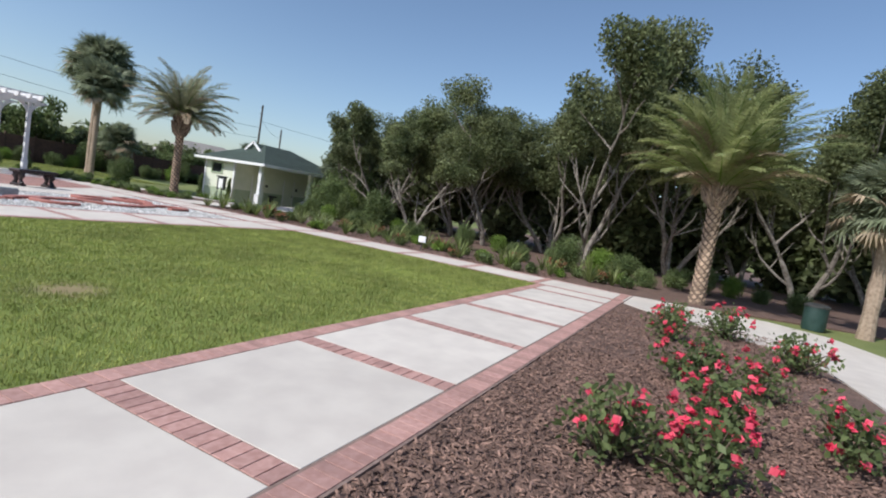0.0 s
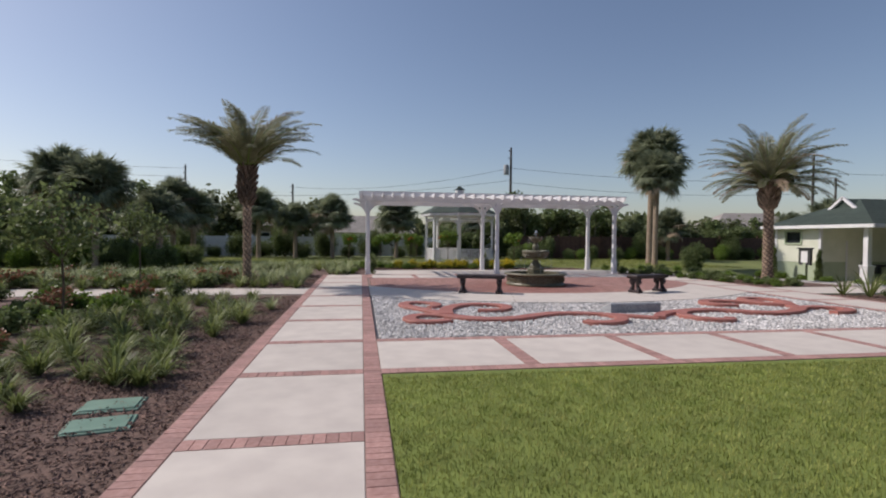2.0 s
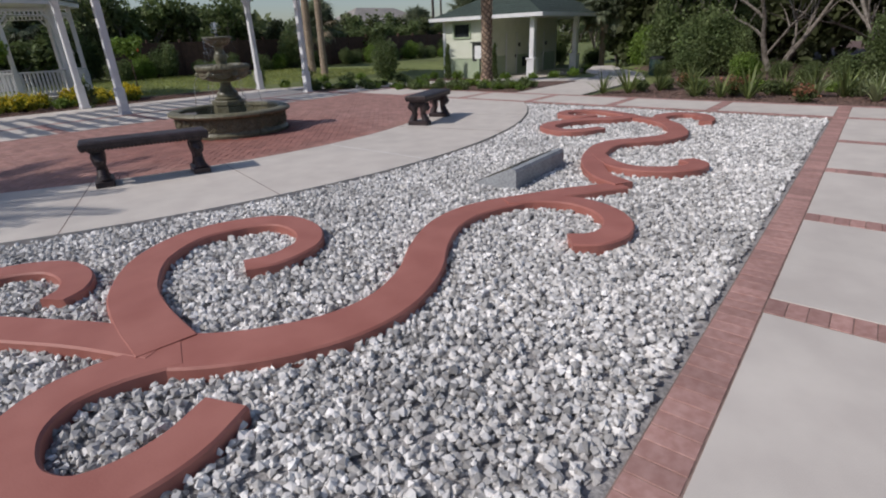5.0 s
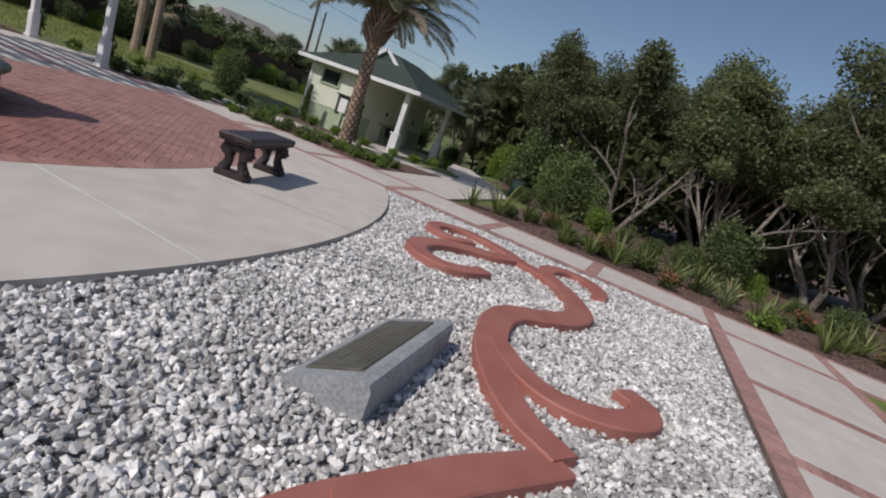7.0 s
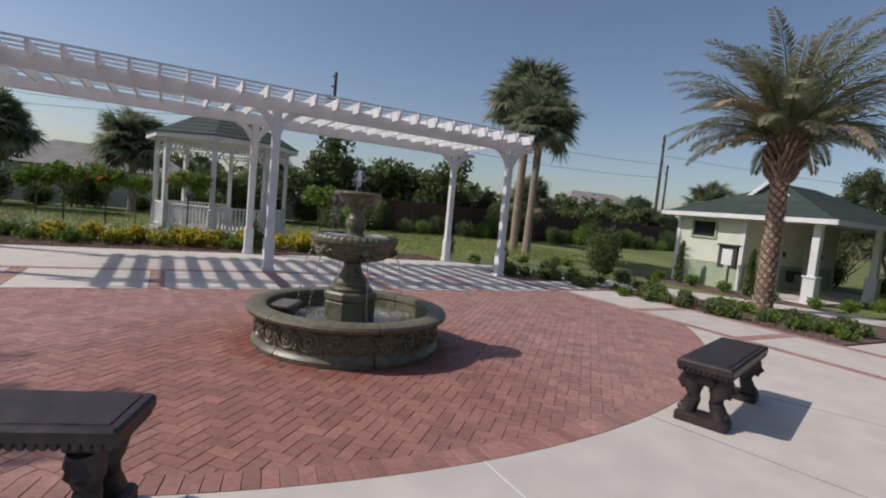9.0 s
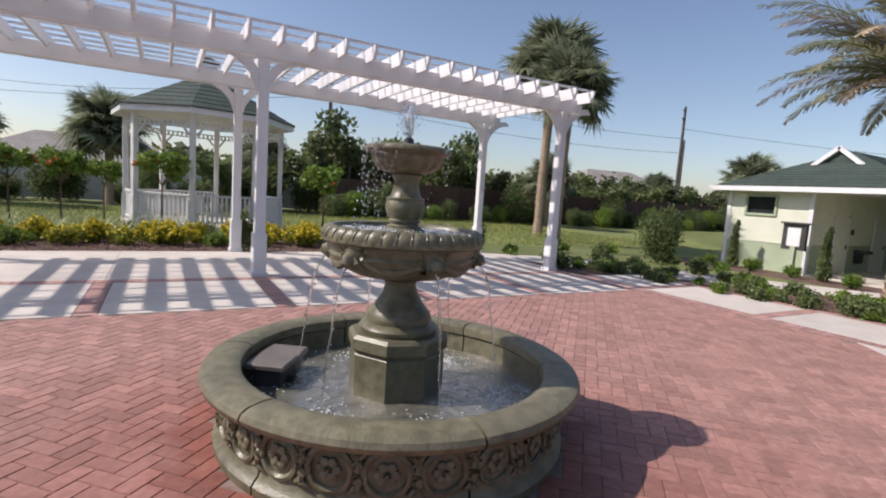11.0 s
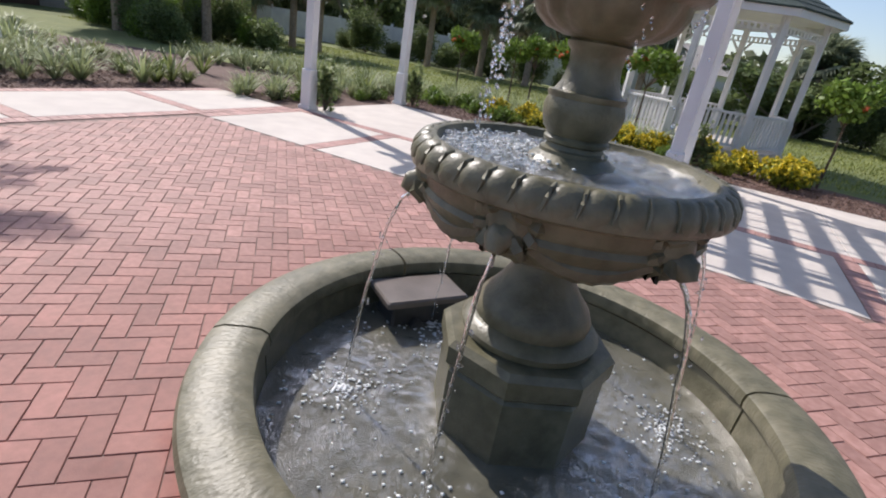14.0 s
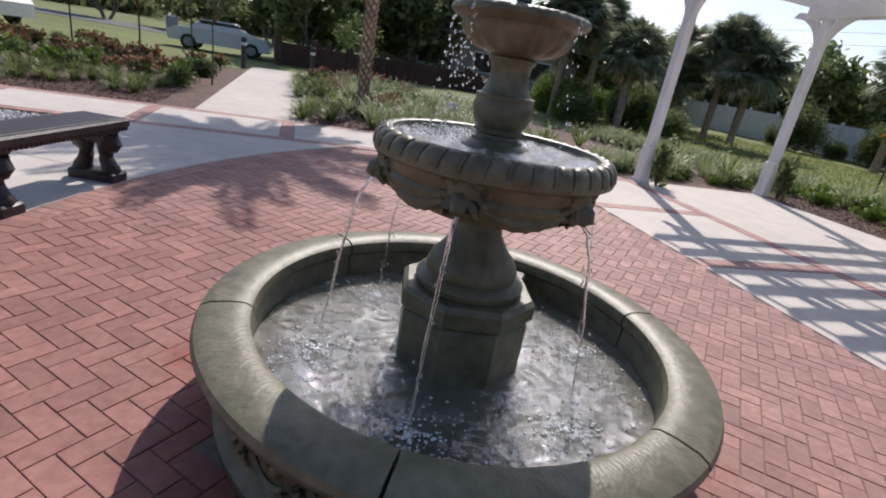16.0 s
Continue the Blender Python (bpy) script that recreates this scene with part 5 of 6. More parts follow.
def date_palm(at, height, seed, fronds, length, e_lo, e_hi, droop, label, turn=0, lean=0.0, tr=0.19, boots=0.7, bend=1.7, green=None, boot_mat=None, dry=9):
    rng = np.random.default_rng(seed)
    t = thing("date_palm", label, "palm tree", at, "date palms in the garden", turn=turn)
    tk = MB()
    prof = [(tr * 1.5, -0.05), (tr * 1.25, 0.12), (tr * 1.05, 0.5), (tr, height * 0.5), (tr * 0.98, height)]
    tk.lathe(prof, 16)
    trunk = part("trunk", tk, M_PDARK, t, "brown trunk patterned with pale leaf scars", smooth=True)
    tk = MB()
    k = 0
    z = 0.05
    while z < height:
        a = k * 2.39996
        r = tr * (1.02 + 0.3 * max(0, 1 - z / 0.5))
        w, h = 0.078 * tr / 0.19, 0.070
        c, s = math.cos(a), math.sin(a)
        m = Matrix(((-s, c, 0, 0), (c, s, 0, 0), (0, 0, 1, 0), (0, 0, 0, 1)))
        o = Vector((c * r, s * r, z))
        pts = [(-w, -0.01, 0), (0, 0.0, -h), (w, -0.01, 0), (0, 0.034, h * 0.95), (0, 0.022, 0)]
        tk.add([o + m @ Vector(p) for p in pts], [(0, 1, 4), (1, 2, 4), (2, 3, 4), (3, 0, 4)])
        z += 0.0165
        k += 1
    part("bark_texture", tk, M_PSCAR, trunk, "pale diamond leaf scars")["kind"] = "stuff"
    bt = MB()
    for i in range(120):
        a, zz = i * 2.39996, height - boots + boots / 105 * i
        r = tr * (1.0 + 0.6 * math.sin(math.pi * min(0.75, i / 120 * 0.8 + 0.05)))
        d = Vector((math.cos(a), math.sin(a), 0))
        ln = rng.uniform(0.14, 0.34)
        bt.tube([d * r * 0.7 + Vector((0, 0, zz)), d * (r + ln * 0.45) + Vector((0, 0, zz + ln * 0.6)), d * (r + ln * 0.6) + Vector((0, 0, zz + ln * 0.95))], [0.055, 0.04, 0.02], 5)
    part("boot_skirt", bt, boot_mat or M_PTRUNK, t, "rough cut leaf bases")
    lf, ribs = date_crown(rng, fronds, length, e_lo, e_hi, droop, bend)
    lf[:, :, 2] += height + 0.05
    attach("fronds", soup("fronds", lf, LEAFQ, green or M_FROND), t, "grey-green feathery fronds")
    rb = part("frond_ribs", ribs, M_LEAFL, t)
    rb.location.z = height + 0.05
    lf2, ribs2 = date_crown(np.random.default_rng(seed + 50), dry, length * 0.95, e_lo - 6, e_lo + 40, droop * 1.05, bend)
    lf2[:, :, 2] += height
    attach("dry_fronds", soup("dry_fronds", lf2, LEAFQ, M_FRONDDRY), t, "browning lower fronds")
    return t


date_palm((-3.95, 11.7, -0.03), 3.75, 11, 50, 2.7, 43, 66, 1.05, "tall date palm with an upswept crown in the planting bed", tr=0.118, boots=1.15, bend=1.5, boot_mat=M_PDARK, dry=2)
date_palm((15.85, 12.15, -0.06), 3.72, 12, 66, 2.9, 10, 82, 1.10, "date palm with arching fronds beside the restroom path", tr=0.17, boots=0.85, dry=11)
date_palm((14.9, -11.25, -0.03), 3.0, 13, 96, 3.05, 24, 88, 0.95, "full date palm before dark woods", tr=0.165, boots=0.4, bend=1.9, green=M_FRONDG, dry=10)


# sabal palms
def fan_leaf(rng, length, n=26):
    out = []
    for i in range(n):
        a = radians(-135 + 270 * i / (n - 1)) + rng.normal(0, 0.02)
        d = np.array([math.cos(a), math.sin(a), 0])
        ln = length * (0.78 + 0.22 * math.cos(a * 0.6)) * rng.uniform(0.88, 1.08)
        sd = np.array([-math.sin(a), math.cos(a), 0]) * length * 0.052
        fold = 0.10 * length * abs(math.sin(a))
        out.append([[0, 0, 0], d * ln * 0.5 + sd + [0, 0, -fold], d * ln * 0.94 + [0, 0, -fold - length * 0.26 * rng.uniform(0.2, 1.8)], d * ln * 0.5 - sd + [0, 0, -fold]])
    return np.array([[np.asarray(p, float) for p in q] for q in out])


def sabal_meshes(seed, leaves=120, size=1.0):
    rng = np.random.default_rng(seed)
    green, dead = [], []
    st = MB()
    for i in range(leaves):
        az, f = i * 2.39996 + rng.normal(0, 0.2), i / leaves
        e = radians(88 - 124 * f + rng.normal(0, 12))
        pl = size * rng.uniform(0.45, 1.12)
        d = np.array([math.cos(az) * math.cos(e), math.sin(az) * math.cos(e), math.sin(e)])
        tip = d * pl
        st.tube([d * 0.05, tip], [0.022, 0.012], 4)
        side = np.array([-math.sin(az), math.cos(az), 0]) + rng.normal(0, 0.25, 3)
        side /= np.linalg.norm(side)
        nrm = np.cross(d, side)
        basis = np.stack([d * 0.95 + np.array([0, 0, -0.18 * rng.random()]), side, -nrm * (1 if nrm[2] < 0 else -1)], 0)
        fan = fan_leaf(rng, size * rng.uniform(0.62, 0.9)) @ basis + tip
        (dead if f > 0.95 or rng.random() < 0.03 else green).append(fan)
    return soup("fans", np.concatenate(green), LEAFQ, M_FAN), soup("dead_fans", np.concatenate(dead), LEAFQ, M_FRONDDRY), st.mesh("stalks", M_FAN)


def sabal(at, height, meshes, label, scale=1.0, turn=0.0, lean=0.0, tr=0.16, group="sabal palms"):
    at = (at[0], at[1], at[2] - dip(at[0], at[1]))
    t = thing("sabal_palm", label, "palm tree", at, group, turn=turn)
    rng = random.Random(int(at[0] * 31 + at[1] * 7))
    pts = [(lean * (z / height) ** 2, 0, z) for z in np.linspace(-0.1, height, 9)]
    part("trunk", MB().tube(pts, [tr * (1.25 if i == 0 else 1 + 0.08 * rng.uniform(-1, 1)) for i in range(9)], 10), M_PTRUNK, t)
    m = pose(lean, 0, height) @ Matrix.Diagonal((scale, scale, scale, 1))
    attach("crown", meshes[0], t, "round head of dark fan leaves", m)
    attach("dead_leaves", meshes[1], t, "hanging brown dead leaves", m)
    attach("crown_core", meshes[2], t, at=m)
    return t


SAB = [sabal_meshes(s) for s in (21, 22, 23)]
sabal((19.2, 26.1, -0.05), 7.25, SAB[0], "tall sabal palm with rounded crown near the pergola", 1.52, 20, 0.2, 0.2)
sabal((18.05, 23.6, -0.05), 5.85, SAB[1], "short sabal palm with a rough booted trunk near the pergola", 1.15, 120, -0.1, 0.17)
sabal((15.0, -14.9, -0.05), 3.15, SAB[2], "sabal palm with dead skirt at the wood's edge", 0.85, 0)
for i, (x, y, h, s) in enumerate(((-7.7, 33.2, 4.1, 1.0), (-5.2, 34.2, 3.4, 0.85), (-2.4, 33.4, 3.6, 1.05), (2.5, 34.4, 3.6, 1.1), (-10.8, 28.6, 3.6, 1.0), (-11.8, 28.0, 4.3, 0.9),
                                  (-12.8, 20.8, 4.3, 1.05), (-14.8, 21.9, 4.8, 1.05), (-10.6, 22.6, 3.2, 0.85), (-16.6, 24.5, 4.6, 1.0), (-13.2, 27.0, 2.9, 0.9),
                                  (23.8, 31.0, 3.1, 0.95), (41.0, 37.5, 3.3, 1.0), (30.5, 23.5, 4.0, 0.9), (9.0, 36.0, 3.2, 0.9), (-18.0, 31.0, 4.2, 1.1), (30.0, 14.0, 3.6, 0.9))):
    sabal((x, y, -0.05), h - 0.45, SAB[i % 3], "distant sabal palm with a dark rounded crown", s * 1.08, i * 47, group="far sabal palms")


# broadleaf trees
def oak_meshes(seed, height, spread, stems, leaf, n_leaf, clump=0.75, lowest=0.4):
    rng = np.random.default_rng(seed)
    wood = MB()
    tips = []

    def limb(p, d, ln, r, depth):
        pts, rad = [p], [r]
        q = p
        for k in range(4):
            d = (d + rand_dirs(1, rng)[0] * 0.28 + np.array([0, 0, 0.10])) if k else d
            d = d / np.linalg.norm(d)
            q = q + d * ln / 4
            pts.append(q)
            rad.append(r * (1 - 0.13 * (k + 1)))
        wood.tube(pts, rad, 7 if depth == 0 else 5)
        if depth >= 2:
            tips.extend(pts[2:])
            return
        if depth == 1:
            tips.append(pts[-1])
        for b in range(3 if depth == 0 else 3):
            start = pts[2 + b % 3] if depth else pts[1 + b]
            out = rand_dirs(1, rng)[0]
            out[2] = abs(out[2]) * 0.5 + 0.15
            nd = d * 0.55 + out * 0.8
            limb(start, nd / np.linalg.norm(nd), ln * rng.uniform(0.5, 0.75), r * 0.5, depth + 1)
        limb(pts[-1], d, ln * 0.65, r * 0.6, depth + 1)

    for s in range(stems):
        a = 2 * math.pi * s / stems + rng.uniform(0, 1)
        d = np.array([math.cos(a) * 0.42 * spread, math.sin(a) * 0.42 * spread, 1.0])
        limb(np.array([0.12 * math.cos(a), 0.12 * math.sin(a), -0.1]), d / np.linalg.norm(d), height * 0.42, 0.075 + 0.006 * height, 0)
    tips = [t for t in tips if t[2] > height * lowest]
    zmax = max(t[2] for t in tips)
    tips = [np.array([t[0], t[1], t[2] * height / zmax * 0.95]) for t in tips]
    per = max(10, n_leaf // len(tips))
    pts = np.concatenate([clump_points(per, t, clump * rng.uniform(0.6, 1.15) * np.array([1, 1, 0.75]), rng, 0.2) for t in tips])
    return wood, leaf_quads(pts, leaf, rng)


def tree(name, at, meshes, label, category, scale=(1, 1, 1), turn=0.0, group=""):
    at = (at[0], at[1], at[2] - dip(at[0], at[1]))
    t = thing(name, label, category, at, group, turn=turn)
    m = Matrix.Diagonal((*scale, 1))
    attach("trunk", meshes[0], t, "pale branching trunk", m)
    attach("crown", meshes[1], t, at=m)
    return t


def oak_kind(seed, height, spread, stems, leaf, n, material, clump=0.75, lowest=0.4, bark=M_BARK):
    w, q = oak_meshes(seed, height, spread, stems, leaf, n, clump, lowest)
    return w.mesh("trunk", bark), soup("crown", q, LEAFQ, material)


OAKS = [oak_kind(31, 9.5, 1.0, 2, 0.082, 42000, M_LEAFD, 0.95, 0.40), oak_kind(32, 8.5, 1.2, 3, 0.082, 42000, M_LEAFD, 0.95, 0.38), oak_kind(33, 7.0, 0.9, 2, 0.09, 18000, M_LEAFD, 0.75, 0.45)]
WOODS = [(22.3, -1.9, 0, 1.0), (22.6, 4.6, 2, 1.0), (21.6, -6.6, 0, 1.06), (25.0, -4.2, 1, 1.1), (25.5, 1.4, 1, 1.0), (24.5, -10.0, 1, 1.1), (22.0, -14.5, 0, 1.0), (25.5, -17.5, 1, 1.1), (28.0, -7.0, 0, 1.15),
         (28.5, -13.0, 0, 1.15), (28.0, 5.0, 1, 0.95), (31.5, 3.5, 0, 0.9), (29.0, 0.5, 0, 1.0), (20.5, -20.0, 1, 1.0), (33.0, 8.5, 1, 0.9), (37.0, 12.0, 0, 0.85), (35.0, 5.0, 1, 1.0), (39.0, 18.0, 1, 0.8), (20.7, 1.3, 2, 0.95), (24.8, 7.6, 2, 0.95), (27.6, 9.0, 1, 0.85), (31.5, 10.6, 0, 0.75), (34.0, 14.5, 1, 0.75), (35.0, 19.0, 0, 0.65), (36.0, 24.5, 1, 0.65)]
for i, (x, y, k, s) in enumerate(WOODS):
    tree("oak_tree", (x, y, -0.05), OAKS[k], "wind-shaped coastal oak with pale forked trunk", "tree", (s * 0.9, s * 0.9, s * (0.8 + 0.09 * (i % 3) + (0.04 if y < -5 else 0))), i * 73, "oaks of the wood")
# dense dark undergrowth behind the front trees
rng = np.random.default_rng(41)
pts = []
for i in range(150):
    y = -34 + 50 * rng.random()
    x = 26.5 + 7 * rng.random() + max(0, y - 10) * 1.0
    pts.append(clump_points(420, (x, y, rng.uniform(0.3, 5.0)), np.array([1.6, 1.6, 1.5]), rng, 0.1))
tagged(new("undergrowth", soup("undergrowth", leaf_quads(np.concatenate(pts), 0.27, rng), LEAFQ, M_LEAFD)), "dense dark green thicket inside the wood", "undergrowth", kind="stuff")


def shrub_kind(seed, r, n, leaf, material, flowers=0, fmat=None, fsize=0.05, stems=6):
    rng = np.random.default_rng(seed)
    w = MB()
    cs = []
    for i in range(stems * 2):
        d = rand_dirs(1, rng)[0]
        d[2] = abs(d[2]) + 0.5
        d /= np.linalg.norm(d)
        tip = d * np.array([r[0], r[1], r[2]]) * rng.uniform(0.75, 1.05)
        w.tube([(0, 0, 0), tip * 0.5 + rand_dirs(1, rng)[0] * 0.04, tip], [0.016, 0.010, 0.004], 4)
        cs.append(tip * 0.92)
        cs.append(tip * 0.6)
    per = n // len(cs)
    pts = np.concatenate([clump_points(per, c, 0.42 * np.asarray(r), rng, 0.1) for c in cs])
    pts = pts[pts[:, 2] > 0.02]
    out = [w.mesh("stems", M_STEM), soup("leaves", leaf_quads(pts, leaf, rng), LEAFQ, material)]
    if flowers:
        top = pts[np.argsort(-(pts[:, 2] / r[2] + 0.8 * np.linalg.norm(pts[:, :2], axis=1) / r[0]) + rng.normal(0, 0.35, len(pts)))[:flowers]]
        fp = []
        for c in top:
            fp.append(clump_points(7, c + np.array([0, 0, 0.02]), fsize * 0.6, rng, 0.4))
        out.append(soup("blooms", leaf_quads(np.concatenate(fp), fsize, rng, 1.1, 1.5), LEAFQ, fmat))
    return out


def shrub(at, meshes, label, category="shrub", name="shrub", scale=1.0, turn=0.0, group="", bloom=""):
    at = (at[0], at[1], at[2] - dip(at[0], at[1]))
    t = thing(name, label, category, at, group, turn=turn)
    m = Matrix.Diagonal((scale, scale, scale, 1))
    attach("branching", meshes[0], t, at=m)
    attach("leaves", meshes[1], t, at=m)["kind"] = "stuff"
    if len(meshes) > 2:
        attach("blossom", meshes[2], t, bloom, m)["kind"] = "stuff"
    return t


BUSH = [shrub_kind(51, (0.9, 0.9, 1.2), 6000, 0.055, M_LEAFM), shrub_kind(52, (1.1, 1.0, 1.6), 7500, 0.06, M_LEAFL), shrub_kind(53, (1.2, 1.2, 2.1), 8500, 0.07, M_LEAFM)]
rr = random.Random(9)
for i in range(26):
    y = -14 + i * 0.86
    x = 17.3 + rr.uniform(-0.9, 2.6) + max(0, y - 4) * 0.35
    shrub((x, y, -0.03), BUSH[(0, 0, 1, 2, 0)[i % 5]], "leafy green shrub at the edge of the wood", scale=rr.uniform(0.4, 0.75), turn=rr.uniform(0, 360), group="wood-edge shrubs")
for x, y, s in ((20.6, 6.6, 0.9), (22.0, 6.9, 1.0), (23.6, 8.2, 1.1), (25.2, 9.3, 1.0), (26.8, 10.2, 1.0), (28.6, 11.0, 1.0), (30.4, 11.6, 0.9), (24.2, 6.6, 1.2), (26.4, 8.4, 1.2), (33.0, 13.0, 1.0), (33.6, 16.0, 0.9), (33.8, 19.0, 0.9)):
    shrub((x, y, -0.04), BUSH[int(x * 10) % 3], "leafy green shrub at the edge of the wood", scale=s, turn=x * 50, group="wood-edge shrubs")
for i in range(24):
    x = 11.5 + i * 1.35 + rr.uniform(-0.4, 0.4)
    shrub((x, 31.9 + rr.uniform(-0.5, 0.5), -0.05), BUSH[i % 3], "rounded green hedge shrub before the brown fence", scale=rr.uniform(0.45, 0.95), turn=rr.uniform(0, 360), group="rear hedge shrubs")
for i in range(16):
    x = -15 + i * 1.75 + rr.uniform(-0.3, 0.3)
    shrub((x, 35.6 + rr.uniform(-0.5, 0.5), -0.05), BUSH[i % 2 * 2], "rounded green shrub before the white fence", scale=rr.uniform(0.7, 1.1), turn=rr.uniform(0, 360), group="fence shrubs")
BACK = [oak_kind(35, 5.5, 1.3, 3, 0.20, 4600, M_LEAFM, 0.9, 0.2), oak_kind(36, 5.0, 1.3, 3, 0.20, 4600, M_LEAFD, 0.9, 0.2)]
for i in range(17):
    tree("garden_tree", (9.5 + i * 2.6 + rr.uniform(-0.8, 0.8), 35.5 + rr.uniform(-1.0, 2.5), -0.05), BACK[i % 2], "dense rounded green tree behind the fence", "tree", (rr.uniform(0.7, 1.0),) * 2 + (rr.uniform(0.55, 0.8) + (0.3 if i in (1, 2, 4) else 0),), rr.uniform(0, 360), "trees behind the fence")
for i in range(12):
    tree("street_tree", (-21 - rr.uniform(0, 7), 12.5 + i * 3.4 + rr.uniform(-1, 1), -0.05), BACK[(i + 1) % 2], "dark rounded tree beside the street", "tree", (1.1, 1.1, rr.uniform(0.75, 1.1)), rr.uniform(0, 360), "street trees")
for i, (x, y) in enumerate(((-22.5, 11.0), (-23.5, 16.5), (-16.5, -1.2), (-18.5, -6.0), (-44, 8), (-46, 2), (-44, -5), (-31, -12), (-28, -19), (-40, 12), (-17, 41), (-12, 44), (-26, 50), (-6, 46))):
    tree("street_tree", (x, y, -0.05), BACK[i % 2], "dark rounded tree beside the street", "tree", (1.3, 1.3, rr.uniform(1.0, 1.4)), rr.uniform(0, 360), "street trees")
# far tree line
pts = []
for i in range(420):
    a = 2 * math.pi * rng.random()
    r = rng.uniform(85, 130)
    pts.append(clump_points(110, (5 + r * math.cos(a), 5 + r * math.sin(a), rng.uniform(0.5, 4.5)), np.array([5, 5, 2.6]), rng, 0.2))
tagged(new("far_woods", soup("far_woods", leaf_quads(np.concatenate(pts), 1.1, rng), LEAFQ, M_LEAFD)), "distant line of dark green trees", "woods", kind="stuff")

# bedding plants
LILY = [soup("leaves", strap_blades(96, 0.44, 0.022, np.random.default_rng(60 + k), 1.0, 1.1), strap_faces(), M_BLADE) for k in range(3)]
VARI = [soup("leaves", strap_blades(60, 0.62, 0.026, np.random.default_rng(70 + k), 0.85, 1.0), strap_faces(), M_BLADEV) for k in range(2)]
FLAX = [soup("leaves", strap_blades(34, 0.95, 0.045, np.random.default_rng(80 + k), 0.45, 0.9, stiff=0.2), strap_faces(), M_BLADE) for k in range(2)]


def clump(x, y, me, label, s, group, name="lily_clump", category="lily"):
    t = new(name, me)
    t.matrix_basis = Matrix.LocRotScale((x, y, -0.03), Euler((0, 0, rr.uniform(0, 6.28))), (s, s, s * rr.uniform(0.85, 1.15)))
    return tagged(t, label, category, group)


for i in range(174):
    x = -2.4 - (i % 6) * 0.52 + rr.uniform(-0.25, 0.25)
    y = -7.8 + (i // 6) * 0.55 + rr.uniform(-0.25, 0.25)
    if (i % 6 == 0 and rr.random() < 0.4) or (-3.3 < x and -1.7 < y < -0.2):
        continue
    clump(x, y, VARI[0] if y > 4.8 and i % 6 == 0 else LILY[i % 3], "clump of arching green strap leaves in mulch", rr.uniform(0.75, 0.95) if y > 4.8 else rr.uniform(0.8, 1.25), "green lily clumps")
for i in range(110):
    x = -2.5 - (i % 10) * 0.85 + rr.uniform(-0.3, 0.3)
    y = 10.55 + (i // 10) * 0.52 + rr.uniform(-0.25, 0.25)
    clump(x, y, (VARI[i % 2] if 2 <= i // 10 <= 8 else LILY[i % 3]), "clump of pale striped strap leaves in the bed", rr.uniform(0.9, 1.35), "pale lily clumps")
for i in range(84):
    x = -5.9 + (i % 28) * 0.42 + rr.uniform(-0.15, 0.15)
    y = 21.0 + (i // 28) * 0.45 + rr.uniform(-0.2, 0.2) - max(0, -x) * 0.45
    clump(x, y, VARI[i % 2], "clump of pale striped strap leaves by the rear lawn", rr.uniform(0.85, 1.2), "pale lily clumps")
for i in range(30):
    clump(14.3 + rr.uniform(-0.4, 1.6), -9 + i * 0.56, FLAX[i % 2], "spiky green flax clump along the walk", rr.uniform(0.6, 1.1), "flax clumps", "flax_clump", "flax")
for x, y in ((14.74, 2.7), (14.4, 1.65), (15.3, 1.95)):
    clump(x, y, VARI[0], "bright yellow-green flax clump along the walk", 1.2, "flax clumps", "flax_clump", "flax")
for x, y in ((-2.6, 15.6), (-1.4, 17.6), (-0.9, 19.0), (-3.6, 17.0), (-2.2, 18.8)):
    clump(x, y, FLAX[0], "broad-leaved spiky green clump near the pergola", 0.85, "flax clumps", "flax_clump", "flax")

YEL = shrub_kind(54, (0.40, 0.40, 0.36), 1000, 0.045, M_LEAFY, 170, M_YELLOW, 0.045)
LOW = shrub_kind(55, (0.34, 0.34, 0.36), 560, 0.05, M_LEAFM)
LOWL = shrub_kind(56, (0.34, 0.34, 0.32), 560, 0.05, M_LEAFL)
ORG = shrub_kind(57, (0.36, 0.36, 0.40), 480, 0.05, M_LEAFM, 60, M_ORANGE, 0.055)
YELS = shrub_kind(58, (0.38, 0.38, 0.34), 1100, 0.042, M_LEAFY, 55, M_YELLOW, 0.042)
for i in range(20):
    x = -0.5 + i * 0.43 + rr.uniform(-0.08, 0.08)
    y = 19.85 + 0.62 * (i % 2) + rr.uniform(-0.1, 0.1) + (0.4 if x < 1.6 else 0)
    if x < 1.6 or i % 8 == 6:
        shrub((x, y, -0.02), LOWL, "low rounded green shrub in the rear bed", scale=rr.uniform(0.8, 1.0), turn=rr.uniform(0, 360), group="rear bed shrubs")
    elif i % 2 or i % 3 == 0:
        shrub((x, y, -0.02), YEL, "low shrub covered in yellow daisy flowers", "flowering shrub", "yellow_daisy_bush", rr.uniform(0.9, 1.15), rr.uniform(0, 360), "yellow flowering shrubs", "yellow daisy blooms")
    else:
        shrub((x, y, -0.02), YELS, "low yellow-green shrub with a few yellow daisy flowers", "flowering shrub", "yellow_daisy_bush", rr.uniform(0.85, 1.05), rr.uniform(0, 360), "yellow flowering shrubs", "yellow daisy blooms")
for i in range(135):
    x, y = -4.9 - 7.0 * rr.random(), -7 + 15.0 * rr.random() ** 0.8
    shrub((x, y, -0.02), (ORG, LOW, LOWL, ORG, LOW)[i % 5], "low bedding shrub with orange and green leaves", "bedding plant", "bedding_shrub", rr.uniform(0.7, 1.2), rr.uniform(0, 360), "bedding shrubs", "orange blooms")
